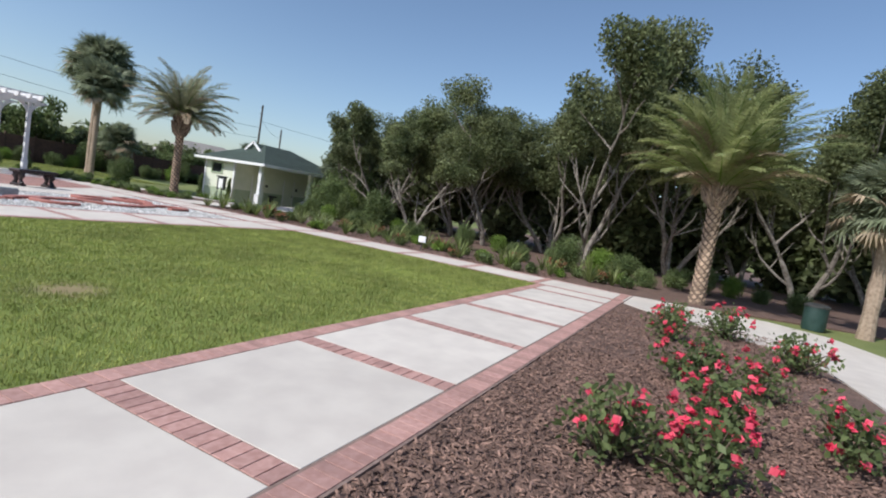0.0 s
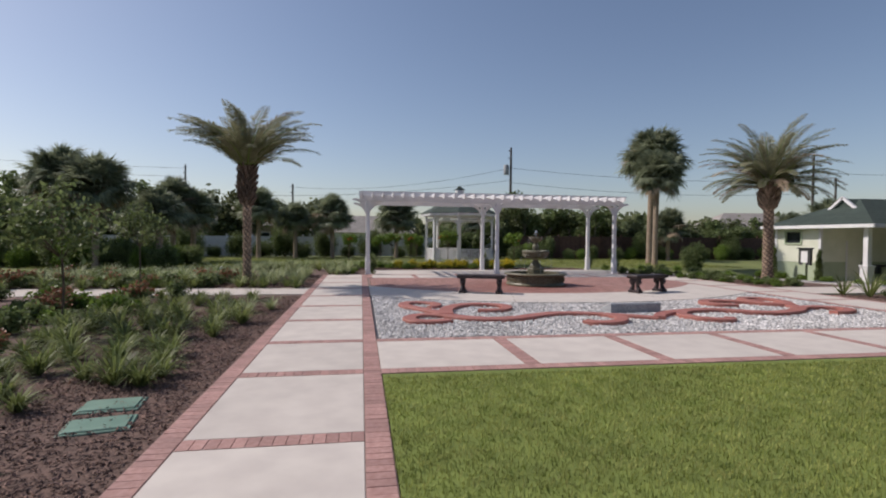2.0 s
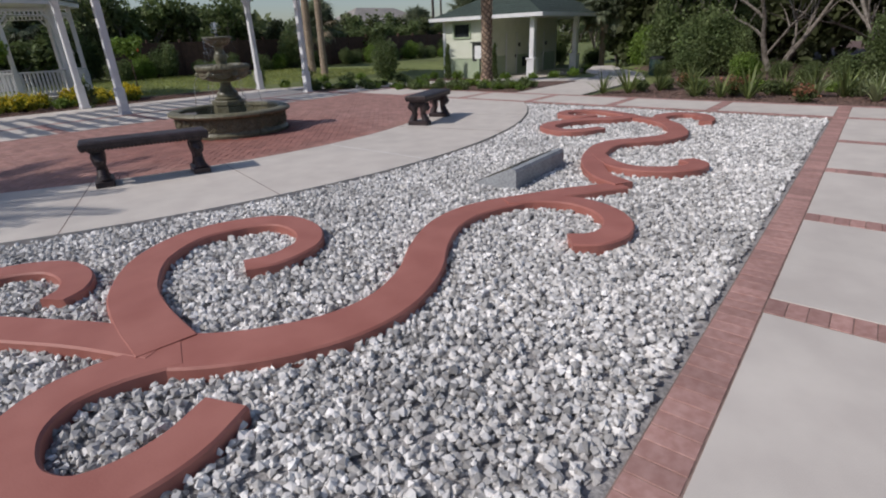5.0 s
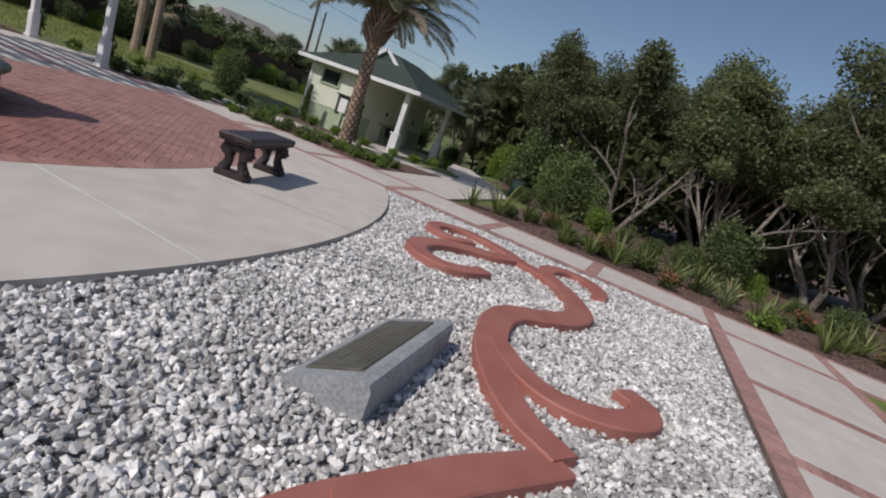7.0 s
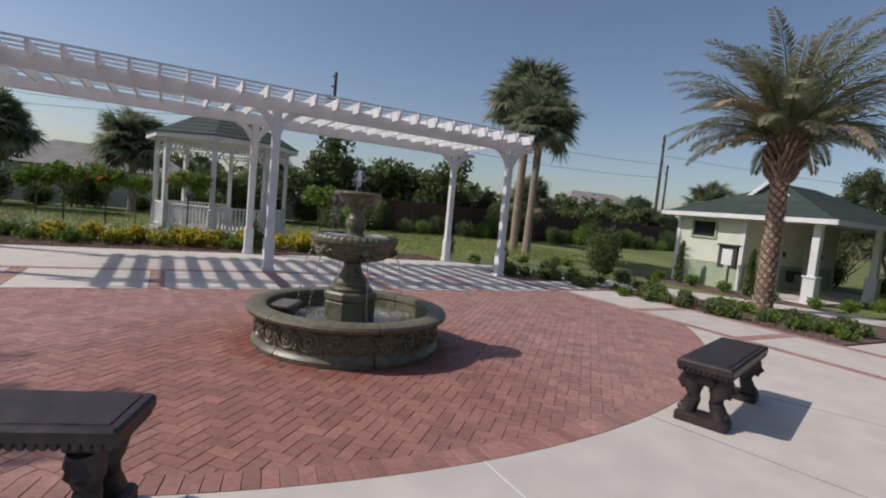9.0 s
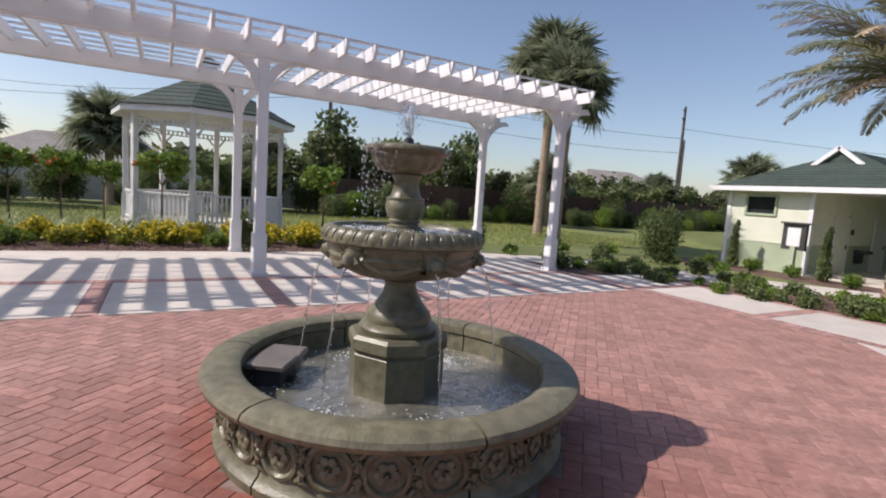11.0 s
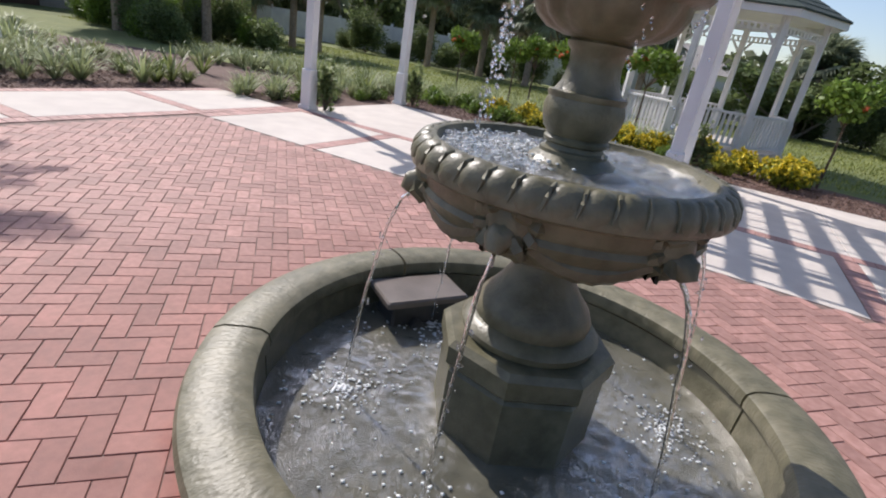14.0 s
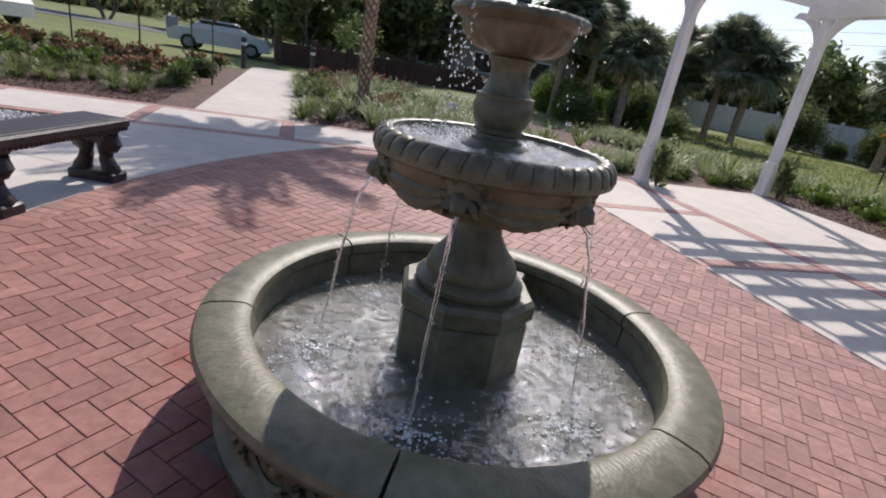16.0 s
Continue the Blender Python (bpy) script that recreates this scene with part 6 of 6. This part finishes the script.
for i in range(70):
    x, y = -4.6 - 8.0 * rr.random(), 10.6 + 3.6 * rr.random()
    shrub((x, y, -0.02), (ORG, LOW, LOWL, LOW)[i % 4], "low bedding shrub with rusty flowers beside the path", "bedding plant", "bedding_shrub", rr.uniform(0.7, 1.2), rr.uniform(0, 360), "bedding shrubs", "rusty orange blooms")
for i in range(46):
    y = -9.4 + i * 0.36
    shrub((13.9 + rr.uniform(-0.2, 2.4), y, -0.02), (LOW, LOWL, ORG, LOW)[i % 4], "low green groundcover shrub along the walk", "groundcover", "groundcover_shrub", rr.uniform(0.6, 1.0), rr.uniform(0, 360), "groundcover shrubs", "small orange blooms")
for i in range(60):
    f = i / 60
    x, y = 13.75 + rr.uniform(0, 1.9) - f * 1.6, 9.8 + f * 7.0
    shrub((x, y, -0.02), (LOWL, LOW, LOW)[i % 3], "low green groundcover in the bed beside the walk", "groundcover", "groundcover_shrub", rr.uniform(0.45, 0.8), rr.uniform(0, 360), "groundcover shrubs")
for x, y, s in ((12.0, 16.6, 1.5), (12.9, 15.9, 1.2), (13.6, 17.0, 1.6), (14.9, 15.4, 1.7), (12.2, 18.6, 1.3), (16.2, 17.2, 1.8), (15.4, 18.6, 1.5), (17.6, 16.5, 1.4), (18.8, 18.8, 1.5), (17.2, 20.0, 1.4), (14.6, 19.4, 1.2)):
    shrub((x, y, -0.03), LOWL if s < 1.5 else LOW, "upright leafy green shrub beside the narrow path", scale=s * 0.62, turn=rr.uniform(0, 360), group="path shrubs")
shrub((16.4, 17.6, -0.03), BUSH[2], "tall dark glossy shrub beside the narrow path", scale=0.62, group="path shrubs")
BOX = shrub_kind(58, (0.32, 0.32, 0.38), 1300, 0.035, M_LEAFL)
for x, y in ((22.3, 19.9), (22.2, 18.3), (22.2, 17.0), (21.8, 15.2), (22.3, 14.0), (23.2, 13.4), (25.0, 13.3), (26.6, 13.2)):
    shrub((x, y, -0.03), BOX, "clipped round boxwood beside the restroom", "boxwood", "boxwood", rr.uniform(0.9, 1.2), rr.uniform(0, 360), "restroom boxwoods")
rng = np.random.default_rng(44)
jun = []
for k in range(14):
    z = 0.15 + k * 0.11
    jun.append(clump_points(170, (rng.normal(0, 0.02), rng.normal(0, 0.02), z), (0.24 - 0.012 * k, 0.24 - 0.012 * k, 0.15), rng, 0.1))
jun_me = soup("leaves", leaf_quads(np.concatenate(jun), 0.05, rng), LEAFQ, M_LEAFM)
for x, y in ((22.6, 19.2), (22.4, 16.2)):
    t = thing("juniper", "narrow upright juniper beside the restroom wall", "juniper", (x, y, -0.03 - dip(x, y)), "restroom junipers")
    attach("leaves", jun_me, t)
    part("trunk", MB().tube([(0, 0, -0.05), (0, 0, 1.5)], [0.04, 0.01], 6), M_STEM, t)


for i in range(18):
    shrub((-9.5 - (i % 9) * 1.05 + rr.uniform(-0.4, 0.4), 20.6 + (i // 9) * 3.2 + (i % 9) * 0.25 + rr.uniform(-0.5, 0.5), -0.05), BUSH[i % 3], "rounded green shrub under the palms", scale=rr.uniform(0.6, 0.95), turn=rr.uniform(0, 360), group="shrubs under the palms")
for i in range(20):
    clump(-1.7 + rr.uniform(0, 1.3), 15.9 + i * 0.19, VARI[i % 2], "clump of pale striped strap leaves near the pergola", rr.uniform(0.75, 1.2), "pale lily clumps")
for i in range(8):
    shrub((-0.75 + rr.uniform(-0.15, 0.25), 16.3 + i * 0.42, -0.02), (LOW, LOWL)[i % 2], "low rounded green shrub in the rear bed", scale=rr.uniform(0.55, 0.8), turn=rr.uniform(0, 360), group="rear bed shrubs")


# standards: small trees on a thin stem
def standard_kind(seed, h, r, n, leaf, material, flowers, fmat):
    rng = np.random.default_rng(seed)
    w = MB().tube([(0, 0, -0.05), (0.02, 0.01, h * 0.5), (0, 0, h * 0.85)], [0.025, 0.02, 0.016], 6)
    cs = []
    for i in range(9):
        d = rand_dirs(1, rng)[0]
        d[2] = abs(d[2])
        tip = np.array([0, 0, h]) + d * r * np.array([0.75, 0.75, 0.9])
        w.tube([(0, 0, h * 0.8), tip], [0.012, 0.004], 4)
        cs.append(tip)
    pts = np.concatenate([clump_points(n // 9, c, r * 0.5, rng, 0.1) for c in cs])
    out = [w.mesh("stem", M_STEM), soup("leaves", leaf_quads(pts, leaf, rng), LEAFQ, material)]
    if flowers:
        top = pts[rng.choice(len(pts), flowers, replace=False)]
        fp = np.concatenate([clump_points(8, c, 0.045, rng, 0.4) for c in top])
        out.append(soup("blooms", leaf_quads(fp, 0.07, rng, 1.1, 1.0), LEAFQ, fmat))
    return out


HIB = standard_kind(61, 1.25, 0.44, 1500, 0.06, M_LEAFL, 6, M_HIB)
for x, y in ((4.49, 21.7), (2.5, 22.6), (1.49, 23.0), (0.85, 23.2), (3.1, 25.0), (8.0, 20.9), (-0.9, 23.4)):
    shrub((x, y, -0.02), HIB, "hibiscus standard on a slim stem with red flowers", "hibiscus", "hibiscus_standard", rr.uniform(0.98, 1.15), rr.uniform(0, 360), "hibiscus standards", "red hibiscus blooms")
YOUNG = [standard_kind(62, 1.5, 0.85, 1300, 0.06, M_LEAFM, 0, None), standard_kind(63, 1.9, 0.8, 1100, 0.06, M_LEAFM, 0, None)]
for i, (x, y, s) in enumerate(((-5.3, 3.8, 1.0), (-5.9, 8.4, 0.85), (-9.5, 6.0, 1.2), (-12.0, 3.5, 1.2), (-8.5, -2.0, 1.1), (-14.5, 6.5, 1.25), (-13.5, 12.5, 1.0))):
    shrub((x, y, -0.02), YOUNG[i % 2], "young tree with a thin stem in the planting bed", "young tree", "young_tree", s, i * 60, "young trees")

# climbing roses at the pergola posts
CLIMB = shrub_kind(64, (0.22, 0.22, 0.75), 420, 0.06, M_LEAFM)
for x, y in ((0.05, 16.2), (0.05, 18.98), (5.76, 18.98), (11.38, 16.2), (11.38, 18.98)):
    shrub((x + 0.2, y + 0.18, -0.02), CLIMB, "young climbing rose at the foot of a pergola post", "climbing rose", "climbing_rose", 1.0, x * 40, "climbing roses")


# rose bushes
ROSE = [shrub_kind(65 + k, (0.46, 0.46, 0.52), 620, 0.04, M_LEAFM, 18, M_RED, 0.058, 9) for k in range(3)]
for i, (x, y, s) in enumerate(((3.15, -10.85, 0.95), (3.15, -11.35, 0.85), (4.15, -11.5, 0.95), (5.7, -11.3, 1.0), (5.8, -11.9, 0.8), (8.2, -10.9, 0.95), (7.9, -12.5, 1.0), (9.6, -11.7, 1.0), (4.45, -12.4, 0.9), (9.9, -10.9, 0.8))):
    shrub((x, y, -0.02), ROSE[i % 3], "rose bush with bright red blooms growing in mulch", "rose bush", "rose_bush", s, i * 57, "red rose bushes", "bright red rose blooms")

# small garden fittings
for x, y, tn in ((-2.42, -1.15, 12), (-2.55, -0.62, 8)):
    lid = thing("valve_box", "green plastic irrigation valve box lid set in mulch", "valve box", (x, y, -0.02), "irrigation valve boxes", turn=tn)
    part("lid", MB().box((0, 0, 0.015), (0.46, 0.32, 0.03), bevel=0.008), M_GREENBOX, lid)
    part("rim", MB().box((0, 0, 0.004), (0.52, 0.38, 0.024), bevel=0.006), M_GREENBOX, lid)
for x, y in ((14.1, -3.1), (-5.4, 14.2)):
    sg = thing("plant_sign", "small white plant sign on a stake in the bed", "sign", (x, y, -0.03), "plant signs")
    part("stake", MB().box((0, 0, 0.15), (0.03, 0.03, 0.34)), M_DARK, sg)
    part("plate", MB().box((0, 0, 0.36), (0.05, 0.26, 0.2), bevel=0.006), M_WHITE, sg)
for x, y in ((-12.9, 8.45), (-14.2, 10.85)):
    bo = thing("bollard", "dark cylindrical path bollard", "bollard", (x, y, -0.05), "path bollards")
    part("post", MB().lathe([(0.0, 0), (0.09, 0), (0.09, 0.95), (0.0, 0.95)], 14), M_DARK, bo, smooth=True)
    part("cap", MB().lathe([(0.0, 0.95), (0.11, 0.95), (0.11, 1.0), (0.06, 1.06), (0.0, 1.07)], 14), M_DARK, bo, smooth=True)
    part("band", MB().lathe([(0.0905, 0.78), (0.096, 0.785), (0.096, 0.875), (0.0905, 0.88)], 14), M_WHITE, bo, "white reflective band", smooth=True)
bin_ = thing("litter_bin", "dark green litter bin beside the curving path", "litter bin", (14.6, -13.8, -0.05))
part("drum", MB().lathe([(0.0, 0), (0.23, 0), (0.25, 0.08), (0.25, 0.56), (0.0, 0.56)], 18), M_BINDARK, bin_, smooth=True)
part("lid", MB().lathe([(0.27, 0.56), (0.27, 0.60), (0.18, 0.65), (0.0, 0.66)], 18), M_DARK, bin_, smooth=True)
bin2 = copy_thing(bin_, pose(20.6, 8.0, -0.05))
tagged(bin2, "dark green litter bin beside the woodland path")
car = thing("parked_car", "white parked saloon car on the street", "car", (-20.6, 6.8, -0.06), turn=88)
prof = [(-2.2, 0.35), (-2.25, 0.75), (-1.9, 0.92), (-1.3, 0.95), (-0.8, 1.38), (0.55, 1.42), (1.15, 1.0), (2.05, 0.88), (2.25, 0.6), (2.2, 0.32)]
cb = MB()
n = len(prof)
cb.add([(x, s * (0.88 if z < 1.1 else 0.66), z) for s in (-1, 1) for x, z in prof], [tuple(range(n)), tuple(range(2 * n - 1, n - 1, -1))] + [(k, n + k, n + (k + 1) % n, (k + 1) % n) for k in range(n)])
part("body", cb, M_CARW, car)
part("windscreen", MB().box((0, 0, 1.2), (1.75, 1.52, 0.3), bevel=0.05), M_GLASS, car)
for x in (-1.35, 1.4):
    for y in (-0.82, 0.82):
        wh = part("wheel", MB().lathe([(0.0, -0.1), (0.30, -0.1), (0.33, -0.06), (0.33, 0.06), (0.30, 0.1), (0.0, 0.1)], 18), M_RUBBER, car, at=pose(x, y, 0.33, 90, 0, 0))
        part("rim", MB().lathe([(0.0, -0.108), (0.2, -0.108), (0.2, 0.108), (0.0, 0.108)], 14), M_GRANITE, wh)

van = thing("parked_van", "white work van with a roof rack parked by the street trees", "van", (-17.6, -2.4, -0.06), turn=70)
prof = [(-2.5, 0.38), (-2.52, 1.9), (-2.42, 2.02), (0.9, 2.02), (1.15, 1.92), (1.75, 1.18), (2.45, 1.02), (2.58, 0.85), (2.58, 0.36)]
vb = MB()
n = len(prof)
vb.add([(x, s * (0.98 if z < 1.3 else 0.90), z) for s in (-1, 1) for x, z in prof], [tuple(range(n)), tuple(range(2 * n - 1, n - 1, -1))] + [(k, n + k, n + (k + 1) % n, (k + 1) % n) for k in range(n)])
part("body", vb, M_CARW, van)
for s in (-1, 1):
    part("side_window", MB().box((0.75, s * 0.93, 1.55), (0.75, 0.05, 0.45), bevel=0.02), M_GLASS, van, at=pose(0, 0, 0))
part("windscreen", MB().box((0, 0, 0), (0.86, 1.6, 0.03), bevel=0.01), M_GLASS, van, at=pose(1.47, 0, 1.56, 0, 50, 0))
for x in (-1.9, -0.6, 0.6):
    part("roof_bar", MB().box((x, 0, 2.13), (0.05, 1.6, 0.05)).box((x, -0.76, 2.06), (0.05, 0.05, 0.12)).box((x, 0.76, 2.06), (0.05, 0.05, 0.12)), M_DARK, van, "dark roof rack bar")
for x in (-1.6, 1.65):
    for y in (-0.92, 0.92):
        wh = part("wheel", MB().lathe([(0.0, -0.11), (0.31, -0.11), (0.35, -0.06), (0.35, 0.06), (0.31, 0.11), (0.0, 0.11)], 18), M_RUBBER, van, at=pose(x, y, 0.35, 90, 0, 0))
        part("rim", MB().lathe([(0.0, -0.118), (0.2, -0.118), (0.2, 0.118), (0.0, 0.118)], 14), M_GRANITE, wh)

# ---- loose and laid pieces ----
def outside_fixed(x, y):
    return (x - FOUNT[0]) ** 2 + (y - FOUNT[1]) ** 2 > 1.0


# gravel
rng = np.random.default_rng(91)
n = 122000
sx, sy = rng.uniform(0.06, XR - 0.06, n), rng.uniform(YF + 0.05, 8.6, n)
edge = CY - np.sqrt(np.maximum(R_OUT ** 2 - (sx - CX) ** 2, 0)) - 0.05
keep = sy < edge
sx, sy = sx[keep], sy[keep]
n = len(sx)
base = np.array([(0, 0, 1), (0.9, 0.1, 0.15), (0.25, 0.95, -0.1), (-0.8, 0.55, 0.2), (-0.7, -0.65, -0.15), (0.35, -0.9, 0.1), (0.1, 0.0, -0.9)])
faces = [(0, 1, 2), (0, 2, 3), (0, 3, 4), (0, 4, 5), (0, 5, 1), (6, 2, 1), (6, 3, 2), (6, 4, 3), (6, 5, 4), (6, 1, 5)]
size = rng.uniform(0.0125, 0.028, (n, 1, 1)) * rng.uniform(0.7, 1.3, (n, 1, 3))
v = base[None] * (1 + rng.uniform(-0.25, 0.25, (n, 7, 3))) * size
ax = rand_dirs(n, rng)
an = rng.uniform(0, 6.28, (n, 1, 1))
k = ax[:, None, :]
v = v * np.cos(an) + np.cross(np.broadcast_to(k, v.shape), v) * np.sin(an) + k * (k * v).sum(-1, keepdims=True) * (1 - np.cos(an))
v += np.stack([sx, sy, rng.uniform(-0.05, -0.012, n)], 1)[:, None, :]
tagged(new("loose_stones", soup("loose_stones", v, faces, M_STONE_W)), "loose white and grey landscaping stones", "gravel", kind="stuff")


# bark chips
def chips(x0, x1, y0, y1, n, test=None):
    cx, cy = rng.uniform(x0, x1, n), rng.uniform(y0, y1, n)
    if test is not None:
        kp = test(cx, cy)
        cx, cy = cx[kp], cy[kp]
    n = len(cx)
    a, t = rng.uniform(0, 6.28, n), rng.normal(0, 0.35, n)
    d = np.stack([np.cos(a) * np.cos(t), np.sin(a) * np.cos(t), np.sin(t)], 1)
    s = np.stack([-np.sin(a), np.cos(a), rng.normal(0, 0.3, n)], 1)
    L, W = rng.uniform(0.010, 0.034, (n, 1)), rng.uniform(0.004, 0.010, (n, 1))
    c = np.stack([cx, cy, rng.uniform(-0.02, 0.006, n)], 1)
    up = np.array([0, 0, 0.008])
    return np.stack([c - d * L - s * W, c + d * L - s * W, c + d * L * 0.9 + s * W, c - d * L * 0.8 + s * W, c + up], 1)


CHIPF = [(0, 1, 4), (1, 2, 4), (2, 3, 4), (3, 0, 4)]
ch = np.concatenate([chips(-3.6, -1.84, -9, 8.1, 22000), chips(-6.5, -3.6, -6, 8.1, 6000), chips(0.1, 6.0, -13.5, YN - 0.02, 36000), chips(6.0, 10.9, -12.9, YN - 0.02, 9000), chips(-6, -1.84, 10.2, 15.8, 10000),
                     chips(-1.4, 11.4, 18.95, 20.6, 12000), chips(13.45, 15.2, -8, 7.3, 6000), chips(13.45, 15.2, 9.8, 13.4, 2500)])
tagged(new("bark_chips", soup("bark_chips", ch, CHIPF, M_CHIP)), "loose dark bark mulch chips", "mulch", kind="stuff")

# turf
def blades(x, y, h0, h1, w):
    n = len(x)
    a, ln = rng.uniform(0, 6.28, n), rng.uniform(h0, h1, n)
    d = np.stack([np.cos(a), np.sin(a), np.zeros(n)], 1)
    s = np.stack([-np.sin(a), np.cos(a), np.zeros(n)], 1) * (w * rng.uniform(0.6, 1.2, n))[:, None]
    b = np.stack([x, y, np.full(n, -0.015)], 1)
    lean = rng.uniform(0.1, 0.9, n)[:, None]
    up = np.array([0, 0, 1.0])
    m = b + up * (ln * 0.6)[:, None] + d * lean * (ln * 0.35)[:, None]
    t = b + up * (ln * 0.95)[:, None] + d * lean * (ln * 0.9)[:, None]
    return np.stack([b - s, b + s, t * 0.75 + m * 0.25], 1)


n = 270000
gx_, gy_ = rng.uniform(0.0, XR, n), rng.uniform(YN + 2.0, 0.0, n)
worn = (((gx_ - 2.6) / 0.30) ** 2 + ((gy_ + 5.55) / 0.22) ** 2) < rng.uniform(0.1, 1.6, n)
gx_, gy_ = gx_[~worn], gy_[~worn]
tagged(new("grass", soup("grass", blades(gx_, gy_, 0.018, 0.066, 0.0044), [(0, 1, 2)], M_GRASS)), "short green turf blades", "grass", kind="stuff")
n = 60000
px_, py_ = rng.uniform(-16, 22, n), rng.uniform(20.5, 33, n)
kp = ~((px_ > -1.6) & (px_ < 11.5) & (py_ < 21.4))
tagged(new("rear_grass", soup("rear_grass", blades(px_[kp], py_[kp], 0.04, 0.10, 0.014), [(0, 1, 2)], M_GRASS)), "mown green rear lawn", "grass", kind="stuff")

# bricks
BL, BWD, BG = 0.2, 0.1, 0.004
plaza_brick_mesh = MB().box((0, 0, -0.03), (BL - BG, BWD - BG, 0.06), bevel=0.002).mesh("brick", M_BRICKP)
brick_mesh = MB().box((0, 0, -0.03), (BL - BG, BWD - BG, 0.06), bevel=0.002).mesh("brick", M_BRICK)


class Pavers:
    """Bricks of one pavement: the nearest 300 as parts, the rest joined."""

    def __init__(self, parent, near):
        self.parent, self.near, self.spots = parent, near, []

    def lay(self, x, y, a, z=0.0):
        self.spots.append((x, y, a, z))

    def finish(self):
        nx, ny = self.near
        self.spots.sort(key=lambda s: (s[0] - nx) ** 2 + (s[1] - ny) ** 2)
        for x, y, a, z in self.spots[:300]:
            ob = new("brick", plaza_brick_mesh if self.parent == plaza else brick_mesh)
            ob.parent = self.parent
            ob.matrix_basis = Matrix.LocRotScale((x, y, z + RNG.uniform(-0.0015, 0.001)), Euler((RNG.normal(0, 0.004), RNG.normal(0, 0.004), a)), None)
        rest_ = self.spots[300:]
        if rest_:
            l, w, b = (BL - BG) / 2, (BWD - BG) / 2, 0.0025
            base = np.array([(-l, -w, -0.03), (l, -w, -0.03), (l, w, -0.03), (-l, w, -0.03), (-l + b, -w + b, 0), (l - b, -w + b, 0), (l - b, w - b, 0), (-l + b, w - b, 0)])
            base[:4, 2] = -0.008
            sp = np.array(rest_)
            ca, sa = np.cos(sp[:, 2])[:, None], np.sin(sp[:, 2])[:, None]
            vx = base[None, :, 0] * ca - base[None, :, 1] * sa + sp[:, 0:1]
            vy = base[None, :, 0] * sa + base[None, :, 1] * ca + sp[:, 1:2]
            vz = base[None, :, 2] + sp[:, 3:4] + RNG.uniform(-0.0015, 0.001, (len(sp), 1))
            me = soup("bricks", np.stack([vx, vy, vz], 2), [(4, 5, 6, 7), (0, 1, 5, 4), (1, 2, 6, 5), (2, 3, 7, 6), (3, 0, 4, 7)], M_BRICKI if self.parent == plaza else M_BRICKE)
            ob = new("bricks", me)
            ob.parent = self.parent
            ob["kind"] = "stuff"


pav = {west: Pavers(west, (-0.6, -2)), near: Pavers(near, (2.5, -9)), far: Pavers(far, (2.5, 1)), east: Pavers(east, (12, 6)), pergola_floor: Pavers(pergola_floor, (5, 15)), plaza: Pavers(plaza, (5.6, 9.6))}
for parent, x0, y0, x1, y1 in COURSES:
    p = pav[parent]
    if x1 - x0 > y1 - y0:
        k = max(1, round((x1 - x0) / 0.102))
        for i in range(k):
            p.lay(x0 + (i + 0.5) * (x1 - x0) / k, (y0 + y1) / 2, math.pi / 2)
    else:
        k = max(1, round((y1 - y0) / 0.102))
        for i in range(k):
            p.lay((x0 + x1) / 2, y0 + (i + 0.5) * (y1 - y0) / k, 0.0)
# soldier course along the plaza's arc
p = pav[plaza]
a0 = math.atan2(arc_y(R_IN, 0.05) - CY, 0.05 - CX)
a1 = math.atan2(arc_y(R_IN, XR - 0.05) - CY, XR - 0.05 - CX)
k = round((a1 - a0) * (R_IN - 0.1) / 0.0985)
for i in range(k):
    a = a0 + (i + 0.5) * (a1 - a0) / k
    p.lay(CX + (R_IN - 0.105) * math.cos(a), CY + (R_IN - 0.105) * math.sin(a), a)
# herringbone field
rot = radians(45)
cr, sr = math.cos(rot), math.sin(rot)
u = 0.1
for i in range(-130, 130):
    for j in range(-130, 130):
        m_ = (i - j) % 4
        if m_ == 0:
            lx, ly, la = (i + 1.0) * u, (j + 0.5) * u, 0.0
        elif m_ == 2:
            lx, ly, la = (i + 0.5) * u, (j + 0.0) * u, math.pi / 2
        else:
            continue
        x, y = 5.8 + lx * cr - ly * sr, 11.5 + lx * sr + ly * cr
        if 0.06 < x < XR - 0.06 and y < 14.09 and (x - CX) ** 2 + (y - CY) ** 2 < (R_IN - 0.15) ** 2 and outside_fixed(x, y):
            p.lay(x, y, la + rot, -0.004)
for q in pav.values():
    q.finish()
